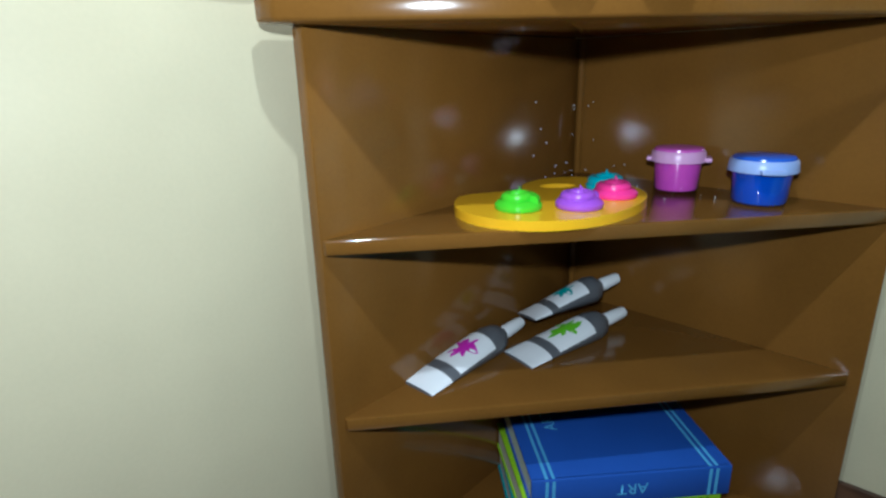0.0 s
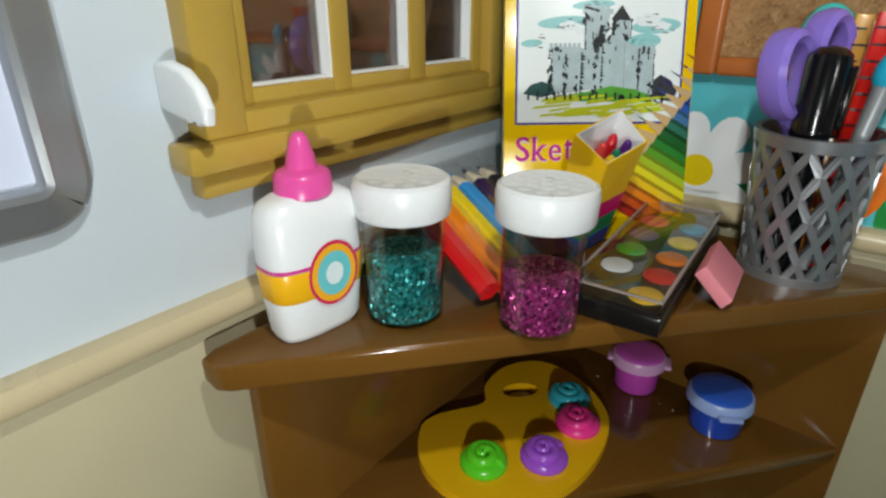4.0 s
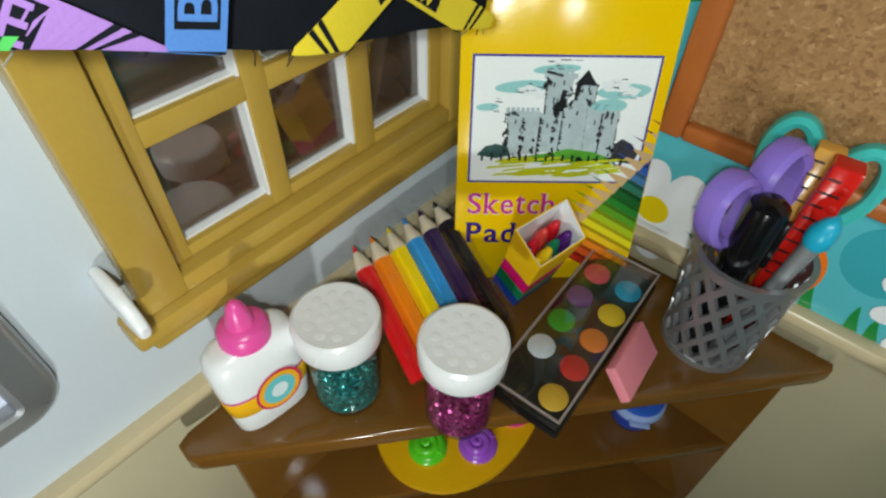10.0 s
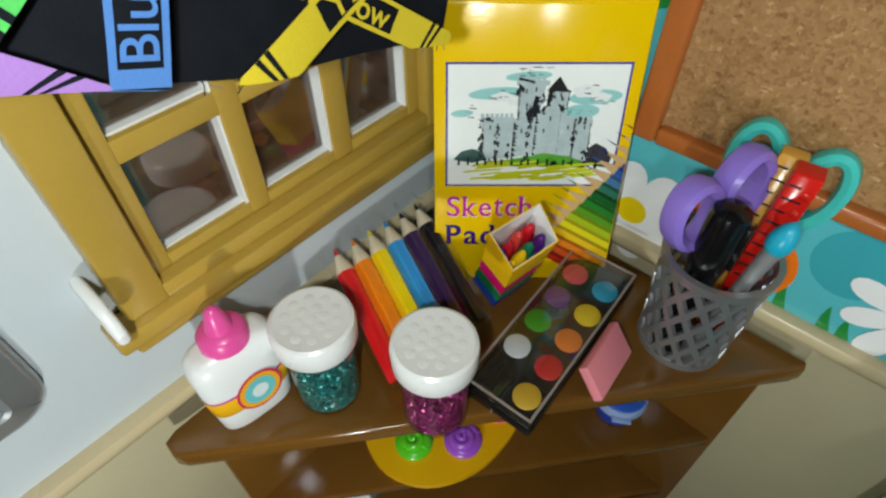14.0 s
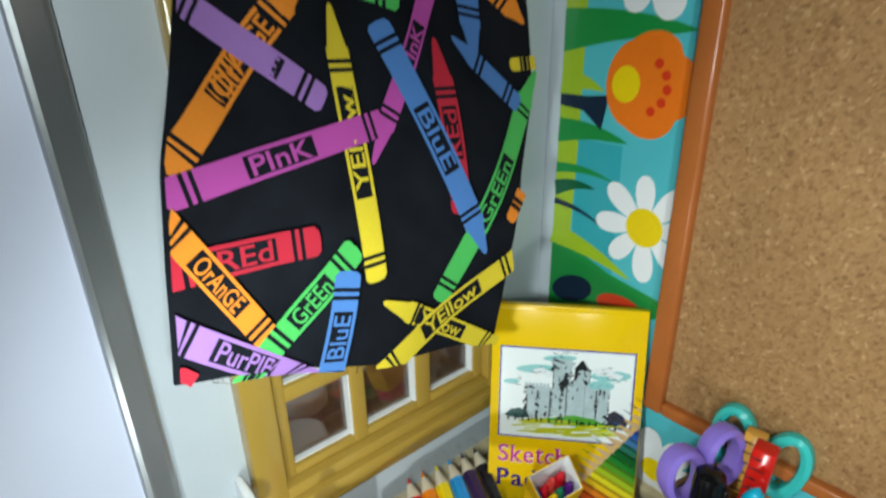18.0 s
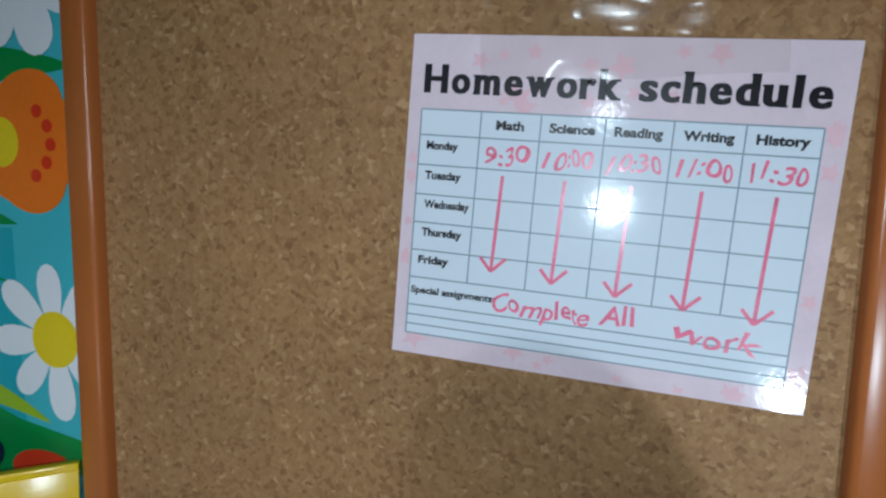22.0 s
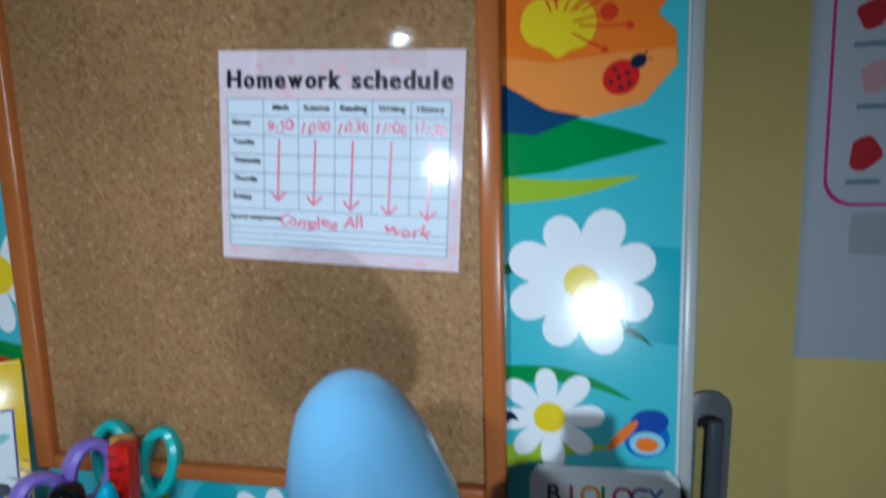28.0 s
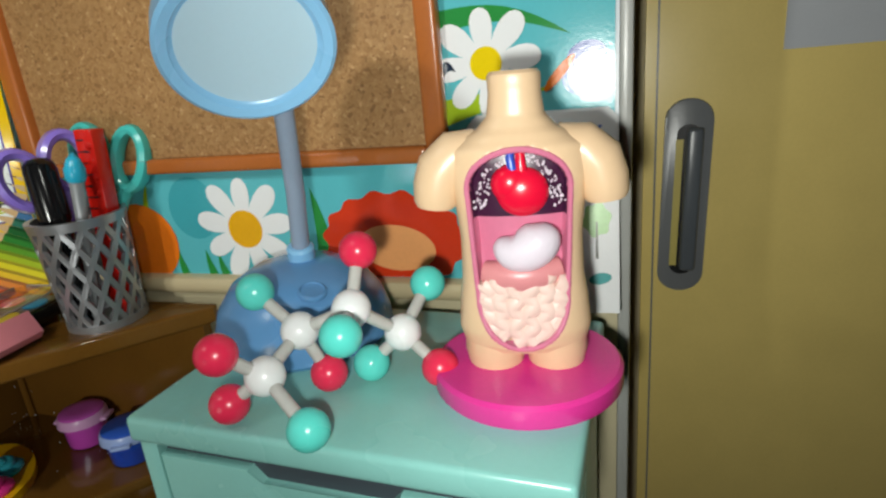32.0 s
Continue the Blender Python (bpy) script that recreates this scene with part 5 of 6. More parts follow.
def squircle(rx, ry, n=40, p=3.2):
    return [(rx * abs(math.cos(t)) ** (2 / p) * (1 if math.cos(t) > 0 else -1), ry * abs(math.sin(t)) ** (2 / p) * (1 if math.sin(t) > 0 else -1)) for t in [2 * math.pi * i / n for i in range(n)]]


def loft(bm, levels, n=40, p=3.2, caps=True):
    """A form through oval sections: (z, rx, ry)."""
    rings = [[bm.verts.new((x, y, z)) for x, y in squircle(rx, ry, n, p)] for z, rx, ry in levels]
    for a, b in zip(rings, rings[1:]):
        for i in range(n):
            bm.faces.new((a[i], a[(i + 1) % n], b[(i + 1) % n], b[i]))
    if caps:
        bm.faces.new(rings[0][::-1]), bm.faces.new(rings[-1])
    return bm


BOT = [(0.0, 0.72, 0.34), (0.05, 0.8, 0.42), (0.2, 0.87, 0.5), (0.8, 0.92, 0.55), (1.6, 0.97, 0.58), (2.3, 0.98, 0.57), (2.6, 0.94, 0.53), (2.78, 0.84, 0.45), (2.88, 0.66, 0.36), (2.92, 0.45, 0.3)]
part("bottle", loft(B(), BOT), M["white"], glue, "white bottle body")
part("label_band", loft(B(), [(0.94, 0.932, 0.557), (0.96, 0.944, 0.57), (1.54, 0.981, 0.592), (1.56, 0.975, 0.583)], caps=False), ink("label yellow", 246, 184, 30, 0.25), glue, "yellow label band")
part("label_line", loft(B(), [(1.57, 0.976, 0.586), (1.64, 0.98, 0.588)], caps=False), ink("label magenta", 214, 60, 150, 0.25), glue, "thin magenta line")
for r, z, c, nm in ((0.48, 0.012, (214, 40, 90), "badge"), (0.43, 0.02, (246, 176, 40), "badge"), (0.33, 0.028, (110, 200, 205), "badge"), (0.17, 0.036, (225, 238, 240), "badge")):
    bm = flat(B(), oval(0.1, 1.36, r * 1.1, r * 1.36, 32), z)
    part(nm, moved(bm, Matrix.Translation((0, -0.59, 0)) @ WALL), ink("badge " + str(c[0]), *c, 0.25), glue, "round label badge", smooth=False)
PINKCAP = ink("nozzle pink", 234, 84, 164, 0.3)
part("nozzle", lathe(B(), [(0.46, 2.8), (0.52, 2.86), (0.5, 3.2), (0.44, 3.28), (0.28, 3.34), (0.24, 3.55), (0.16, 3.85), (0.09, 3.95), (0, 3.98)], 28), PINKCAP, glue, "pink nozzle cap")

# ---- coloured pencils in a clear bag, leaning on the wall ----
A0, A1 = Vector((4.1, -8.75, TOP + 0.26)), Vector((0.3, -7.45, 12.05))
ax = (A1 - A0).normalized()
side = Vector((0.12, 1.0, 0.0))
side = (side - ax * side.dot(ax)).normalized()
nor = ax.cross(side)
if nor.z < 0:
    nor = -nor
BAG = Matrix.Translation((A0 + Vector((0, 0, Z0))) * CM) @ Matrix((ax, side, nor)).transposed().to_4x4()
bag = thing("pencil_pack", "clear bag of six colour pencils leaning on the wall", "pencil pack", BAG)
for k, c in enumerate(((222, 28, 34), (250, 140, 24), (252, 222, 20), (48, 156, 232), (56, 34, 84), (30, 28, 38))):
    y, u = 0.59 * k, 0.1 * k
    w = part("pencil", tube(B(), [(u, y, 0.24), (u + 3.4, y, 0.24)], 0.295, 6), ink("pencil" + "abcdef"[k], *c, 0.14), bag, smooth=False)
    part("pencil_point", tube(B(), [(u + 3.4, y, 0.24), (u + 3.52, y, 0.24), (u + 3.98, y, 0.24)], [0.285, 0.26, 0.1], 12), ink("pencil bare wood", 240, 226, 200, 0.5), w, "bare wood point")
    part("pencil_lead", tube(B(), [(u + 3.98, y, 0.24), (u + 4.22, y, 0.24)], [0.1, 0.02], 8), ink("pencil" + "abcdef"[k], *c, 0.25), w)
bm = B()
g = []
for j in range(51):
    row = []
    for i in range(51):
        u, v = -0.2 + 4.75 * i / 50, -0.42 + 3.8 * j / 50
        crumple = 0.13 * smooth01((u - 3.6) / 0.8) * (math.sin(7 * u + 5 * v) + math.sin(9 * v - 4 * u) + 0.6 * math.sin(17 * v))
        row.append(bm.verts.new((u + 0.18 * max(0.0, v), v, 0.6 + 0.06 * math.cos(2 * math.pi * v / 0.59 + 0.25 * math.sin(2.2 * u)) + 0.03 * math.sin(2.6 * u + 1.7 * v) + crumple - 0.3 * smooth01((u - 3.4) / 0.9) - (0.42 if j in (0, 50) else 0))))
    g.append(row)
for j in range(50):
    for i in range(50):
        bm.faces.new((g[j][i], g[j][i + 1], g[j + 1][i + 1], g[j + 1][i]))
film = part("bag_film", bm, M["film"], bag, "thin clear film")
film.visible_shadow = False

# ---- crayon carton ----
CART = Matrix.Translation(Vector((4.41, -4.84, TOP + Z0)) * CM) @ pose(0, 0, 0, 0, 0, -10) @ pose(0, 0, 0, 0, 19, 0) @ pose(0, 0, 0, 7, 0, 0) @ pose(-0.0052, 0.0071, 0)
cart = thing("crayon_carton", "open yellow carton of small crayons with striped foot", "crayon box", CART)
w, d, t, CH = 0.52, 0.71, 0.035, 3.4
for z0, z1, c in ((0, 0.56, (24, 84, 196)), (0.56, 1.14, (20, 134, 84)), (1.14, 1.74, (206, 20, 104))):
    bm = B()
    for a in ((-w, -d, w, -d + t), (-w, d - t, w, d), (-w, -d + t, -w + t, d - t), (w - t, -d + t, w, d - t)):
        box(bm, a[0], a[1], z0, a[2], a[3], z1)
    part("carton_band", bm, ink("carton " + str(c[0]), *c, 0.25, var=0.03), cart, smooth=False)
# the mouth is pressed open: the walls lean out a little and the back corner stands highest
FOOT = [(-w, -d), (w, -d), (w, d), (-w, d)]
MOUTH = [(-w - 0.14, -d - 0.02, CH - 0.1), (w, -d - 0.1, CH - 0.28), (w + 0.06, d - 0.04, CH - 0.04), (-w + 0.02, d + 0.1, CH + 0.3)]
for name, inset, material in (("carton_wall", 0.0, ink("carton 246", 246, 196, 20, 0.25, var=0.03)), ("carton_lining", t, M["white"])):
    for i in range(4):
        k = (i + 1) % 4
        bm = B()
        ends = []
        for shrink in (inset, inset + (t if inset == 0.0 else 0.012)):
            fx, fy = 1 - shrink / w, 1 - shrink / d
            ends.append([bm.verts.new((x * fx, y * fy, z)) for x, y, z in ((*FOOT[i], 1.74), (*FOOT[k], 1.74), MOUTH[k], MOUTH[i])])
        out, inn = ends
        bm.faces.new(out), bm.faces.new(inn[::-1])
        for a in range(4):
            b = (a + 1) % 4
            bm.faces.new((out[b], out[a], inn[a], inn[b]))
        part(name, bm, material, cart, "white inner face" if inset else "", smooth=False)
part("carton_floor", box(B(), -w + t, -d + t, 0.0, w - t, d - t, 0.04), ink("carton 24", 24, 84, 196), cart, smooth=False)
WAX = ((-0.22, 0.44, 3.5, (206, 24, 40)), (0.2, 0.46, 3.55, (84, 30, 124)), (-0.26, 0.12, 3.3, (226, 70, 64)), (0.16, 0.14, 3.35, (24, 130, 92)), (-0.22, -0.18, 3.1, (206, 30, 50)), (0.22, -0.16, 3.3, (244, 206, 30)), (0.24, -0.47, 3.05, (244, 206, 30)), (-0.2, -0.47, 3.0, (50, 44, 170)))
for k, (x, y, h, c) in enumerate(WAX):
    h -= 0.3
    part("crayon", lathe(B(), [(0, 0.05), (0.19, 0.05), (0.2, h - 0.5), (0.17, h - 0.36), (0.1, h - 0.06), (0.06, h - 0.01), (0, h)], 14, x, y), ink("wax" + "abcdefgh"[k], *c, 0.3), cart)

# ---- watercolour box ----
pal = thing("paint_box", "black watercolour box with round paints under a clear lid", "paint box", place(6.5, -4.72, TOP + 0.1, 2.4, 0, 2.5))
BLK = ink("black plastic", 24, 22, 22, 0.2)
part("tray", box(B(), -1.05, -2.95, 0, 1.05, 2.95, 0.5, 0.08), BLK, pal, "black tray")
part("inlay", box(B(), -0.92, -2.8, 0.5, 0.92, 2.8, 0.54), ink("inlay black", 38, 34, 32, 0.3), pal, smooth=False)
PAINTS = ((214, 60, 96), (112, 60, 128), (24, 150, 40), (214, 220, 226), None, (44, 150, 190), (232, 200, 40), (232, 130, 50), (206, 44, 44), (224, 180, 60))
for k, c in enumerate(PAINTS):
    if c is None:
        continue
    col, r = k // 5, k % 5
    x, y = (-0.54, 2.1 - 1.07 * r) if col == 0 else (0.5, 2.05 - 1.07 * r)
    part("paint_cake", lathe(B(), [(0, 0.53), (0.38, 0.53), (0.38, 0.58), (0.34, 0.6), (0, 0.59)], 28, x, y), ink("paint" + "abcdefghij"[k], *c, 0.45), pal)
bm = B()
box(bm, -1.02, -2.92, 0.5, 1.02, 2.92, 0.86, 0.06)
lid = part("clear_lid", bm, M["lid"], pal, "clear plastic lid")
lid.visible_shadow = False
bm = B()
for a in ((-1.03, -2.93, 1.03, -2.86), (-1.03, 2.86, 1.03, 2.93), (-1.03, -2.86, -0.96, 2.86), (0.96, -2.86, 1.03, 2.86)):
    box(bm, a[0], a[1], 0.84, a[2], a[3], 0.89, 0.01)
part("lid_rim", bm, ink("lid rim", 150, 138, 132, 0.2), pal, "pale shiny lid rim")

# ---- eraser ----
er = B()
prism(er, [(-0.46, -0.8), (0.46, -1.08), (0.46, 0.8), (-0.46, 1.08)], -0.18, 0.18, 0.05, 2)
solid("eraser", er, ink("eraser pink", 232, 138, 150, 0.6), "pink slanted eraser leaning on the paint box", "eraser", place(8.1, -4.6, TOP + 0.52, 0, 38, 4))

# ---- lattice pencil cup and its tools ----
cup = thing("pencil_cup", "silver plastic lattice pencil cup", "pencil cup", place(9.25, -2.05, TOP, 1.2, -0.6, 0))
H, RB, RT = 3.72, 1.16, 1.38


def ring(bm, r0, z0, r1, z1, t):
    lathe(bm, [(r0 - t, z0), (r0, z0), (r1, z1), (r1 - t, z1), (r0 - t, z0)], 48)


part("cup_floor", lathe(B(), [(0, 0), (RB, 0), (RB, 0.08), (0, 0.08)], 40), M["silver"], cup)
bm = B()
ring(bm, RB + 0.07, 0.0, RB + 0.08, 0.26, 0.16)
part("foot_ring", bm, M["cup"], cup, "silver foot ring")
bm = B()
ring(bm, RT + 0.03, H - 0.3, RT + 0.07, H, 0.16)
part("rim_ring", bm, M["cup"], cup, "silver rim ring")
# the wall is one sheet pierced by rows of diamond holes
NB, DH = 14, 1.12
bm = B()
for j in range(7):
    for i in range(NB):
        ca, cz = 2 * math.pi * (i + 0.5 * (j % 2)) / NB, 0.08 + DH / 2 * j
        rings = []
        for share, depth in ((1.0, 0.0), (0.66, 0.0), (0.62, 0.14), (1.0, 0.14)):
            ring_v = []
            for u, v in ((1, 0), (0, 1), (-1, 0), (0, -1)):
                z = min(H - 0.1, max(0.1, cz + v * share * DH / 2))
                r = RB + (RT - RB) * z / H + 0.03 - depth
                a = ca + u * share * math.pi / NB
                ring_v.append(bm.verts.new((r * math.cos(a), r * math.sin(a), z)))
            rings.append(ring_v)
        for p, q in ((0, 1), (1, 2), (2, 3)):
            for k in range(4):
                m = (k + 1) % 4
                bm.faces.new((rings[p][k], rings[p][m], rings[q][m], rings[q][k]))
part("lattice_wall", bm, M["cup"], cup, "silver wall with diamond holes", smooth=False)


def band_loop(bm, cx, cy, rx, ry, w, th, turn=0.0, n=28):
    """A flat closed loop, as on scissor handles, in the xz plane."""
    c, s = math.cos(turn), math.sin(turn)
    pts = []
    for i in range(n + 1):
        t = 2 * math.pi * i / n
        x, z = rx * math.cos(t), ry * math.sin(t)
        pts.append((cx + c * x - s * z, 0, cy + s * x + c * z))
    tube(bm, pts, w, 8, False, th)


def scissors(colour, label, m, loops, wide, rx=0.52, ry=0.98):
    t = thing("scissors", label, "scissors", m, group="scissors")
    paint = ink("scissor " + label.split()[0], *colour, 0.22)
    for sx, (lx, lz) in zip((-1, 1), loops):
        bm = B()
        band_loop(bm, lx, lz, rx, ry, wide, 0.2 / wide, -sx * 0.16)
        tube(bm, [(lx * 0.7, 0, lz - 0.86), (lx * 0.3, 0, lz - 1.4), (0, 0, 3.0)], [0.28, 0.26, 0.2], 10)
        part("handle_loop", bm, paint, t, label.split()[0] + " plastic handle")
        bm = B()
        prism(bm, [(0, 0.3), (sx * 0.3, 0.9), (sx * 0.3, 3.2), (-sx * 0.05, 3.3)] if sx > 0 else [(-0.05, 3.3), (-0.3, 3.2), (-0.3, 0.9), (0, 0.3)], 0.03 * sx, 0.03 * sx + 0.05)
        part("blade", moved(bm, WALL), M["silver"], t, "silver blade", smooth=False)
    return t


scissors((140, 116, 210), "purple handled toy scissors standing in the cup", place(9.2, -2.15, TOP + 0.1, -6, -4, 66), ((-0.66, 4.95), (0.68, 5.25)), 0.36, 0.6, 0.86)
scissors((70, 196, 190), "teal handled toy scissors standing in the cup", place(9.4, -1.35, TOP + 0.15, -9, 2, 8), ((-0.72, 5.25), (0.74, 5.1)), 0.3)
mk = thing("marker_pen", "black marker pen standing in the cup", "marker", place(9.05, -2.72, TOP + 0.25, 0.5, 0, 0))
part("barrel", lathe(B(), [(0, 0), (0.36, 0.02), (0.4, 0.2), (0.4, 3.4), (0.45, 3.42), (0.46, 5.0), (0.42, 5.22), (0.26, 5.36), (0, 5.4)], 24), ink("marker black", 16, 16, 18, 0.18), mk, "glossy black barrel and cap")
part("pocket_clip", box(B(), 0.4, -0.1, 3.6, 0.56, 0.1, 5.0, 0.05), ink("marker black", 16, 16, 18, 0.18), mk)
br = thing("paint_brush", "silver paint brush with a teal tip standing in the cup", "paint brush", place(9.6, -2.75, TOP + 0.4, -2, 7, 0))
part("handle", lathe(B(), [(0, 0), (0.14, 0), (0.18, 3.4), (0.21, 4.4), (0.24, 4.5), (0, 4.5)], 16), M["silver"], br, "silver grey handle")
part("brush_tip", lathe(B(), [(0.22, 4.45), (0.29, 4.6), (0.3, 4.85), (0.2, 5.15), (0, 5.4)], 18), ink("tip teal", 30, 172, 206, 0.3), br, "teal brush tip")


def ruler(colour, label, m, length=5.75, w=0.72, deep=0.3):
    t = thing("ruler", label, "ruler", m, group="rulers")
    part("bar", box(B(), -w / 2, -deep, 0, w / 2, deep, length, 0.05), ink(label.split()[0] + " bar", *colour, 0.18), t)
    for k in range(7):
        bm = B()
        ball(bm, (w * 0.22, -deep, length - 0.5 - 0.5 * k), 0.12, 10, 6, 1.0, 0.4, 1.0)
        part("stud", bm, ink(label.split()[0] + " bar", *colour, 0.18), t)
    for k in range(9):
        part("mark", box(B(), -w / 2 + 0.03, -deep - 0.015, length - 0.35 - 0.36 * k, -w / 2 + (0.45 if k % 2 else 0.3), -deep + 0.002, length - 0.3 - 0.36 * k), BLACK, t, smooth=False)
    return t


ruler((206, 30, 22), "red translucent toy ruler standing in the cup", place(9.75, -1.75, TOP + 0.12, -2, 2, 8), 6.2, 0.62)
ruler((214, 160, 70), "tan toy ruler with black marks standing in the cup", place(9.3, -1.25, TOP + 0.12, -2, 2, 8), 6.15, 0.6, 0.22)

# ---- second board: palette and pots ----
art = thing("paint_palette", "yellow toy palette with four swirls of paint", "palette", place(0, 0, 4.5))
PY = ink("palette yellow", 238, 182, 22, 0.22, var=0.04)
KNOTS = ((1.4, -8.0), (2.3, -9.05), (3.7, -9.4), (5.1, -8.8), (6.0, -7.4), (6.2, -5.6), (5.8, -4.0), (4.7, -2.95), (3.4, -2.5), (2.4, -2.7), (1.75, -3.7), (1.78, -4.95), (2.25, -5.75), (1.75, -6.6), (1.35, -7.3))
outline = []
for i in range(len(KNOTS)):
    p0, p1, p2, p3 = (Vector(KNOTS[(i + o) % len(KNOTS)]) for o in (-1, 0, 1, 2))
    for f in (0, 0.25, 0.5, 0.75):
        outline.append(tuple(0.5 * (2 * p1 + (p2 - p0) * f + (2 * p0 - 5 * p1 + 4 * p2 - p3) * f * f + (3 * p1 - p0 - 3 * p2 + p3) * f ** 3)))
bm = B()
hole = oval(2.87, -4.48, 0.62, 0.36, 20, 48)
a = min(range(len(outline)), key=lambda i: math.hypot(outline[i][0] - hole[0][0], outline[i][1] - hole[0][1]))
loop = outline[a:] + outline[: a + 1] + [hole[0]] + hole[:0:-1] + [hole[0]]
for z in (0.0, 0.28):
    bm.faces.new([bm.verts.new((x, y, z)) for x, y in loop])
for ring_pts in (outline, hole):
    lo, hi = [bm.verts.new((x, y, 0.0)) for x, y in ring_pts], [bm.verts.new((x, y, 0.28)) for x, y in ring_pts]
    for i in range(len(lo)):
        j = (i + 1) % len(lo)
        bm.faces.new((lo[i], lo[j], hi[j], hi[i]))
part("plate", bm, PY, art, "yellow plate with a thumb hole")


def swirl(x, y, colour, k):
    bm = B()
    lathe(bm, [(0.0, 0.26), (0.62, 0.26), (0.68, 0.33), (0.68, 0.43), (0.6, 0.52), (0.46, 0.56), (0, 0.58)], 28, x, y)
    pts, rs = [], []
    for i in range(46):
        t = i / 45
        a = 2 * math.pi * 2.1 * t + k
        r = 0.48 * (1 - t) ** 0.9
        pts.append((x + r * math.cos(a), y + r * math.sin(a), 0.54 + 0.22 * t ** 1.2 + 0.16 * smooth01((t - 0.85) / 0.15)))
        rs.append(0.17 * (1 - 0.6 * t ** 2) * (1 - 0.8 * smooth01((t - 0.82) / 0.18)))
    tube(bm, pts, rs, 10)
    part("paint_swirl", bm, ink("swirl" + "abcd"[k], *colour, 0.22), art, "squeezed swirl of paint")


swirl(3.73, -8.0, (92, 206, 40), 0)
swirl(5.0, -6.8, (160, 84, 206), 1)
swirl(5.15, -4.9, (238, 58, 146), 2)
swirl(4.4, -3.95, (50, 178, 196), 3)


def pot(x, y, r, colour, label, turn):
    t = thing("paint_pot", label, "paint pot", place(x, y, 4.5, 0, 0, turn), group="paint pots")
    nm = label.split()[2]
    c = part("cup", lathe(B(), [(0, 0.01), (0.8 * r, 0.01), (0.86 * r, 0.06), (0.95 * r, 1.08)], 36), M["clear"], t, "clear cup")
    c.visible_shadow = False
    part("paint", lathe(B(), [(0, 0.05), (0.8 * r, 0.05), (0.84 * r, 0.1), (0.92 * r, 1.1), (0, 1.1)], 36), ink(nm + " paint", *colour, 0.3), t, nm + " paint")
    part("lid_rim", lathe(B(), [(0.96 * r, 1.02), (1.08 * r, 1.0), (1.07 * r, 1.1), (1.05 * r, 1.28), (1.0 * r, 1.36), (0.9 * r, 1.36)], 40), ink(nm + " rim", *[int(0.38 * c + 138) for c in colour], 0.3), t, "milky lid rim")
    part("lid_top", lathe(B(), [(0.97 * r, 1.34), (0.95 * r, 1.42), (0.88 * r, 1.46), (0.5 * r, 1.48), (0, 1.49)], 40), ink(nm + " lid", *[int(0.8 * c + 24) for c in colour], 0.22), t, nm + " tinted lid top")
    part("lid_tab", box(B(), 0.95 * r, -0.34, 1.0, 1.26 * r, 0.34, 1.14, 0.05), ink(nm + " rim", 0, 0, 0), t)
    part("lid_tab", box(B(), -1.22 * r, -0.26, 1.0, -0.98 * r, 0.26, 1.14, 0.05), ink(nm + " rim", 0, 0, 0), t)


pot(5.72, -1.45, 0.83, (234, 92, 218), "pot of pink paint with a snap lid", 20)
pot(8.45, -1.95, 0.9, (28, 86, 212), "pot of blue paint with a snap lid", -60)


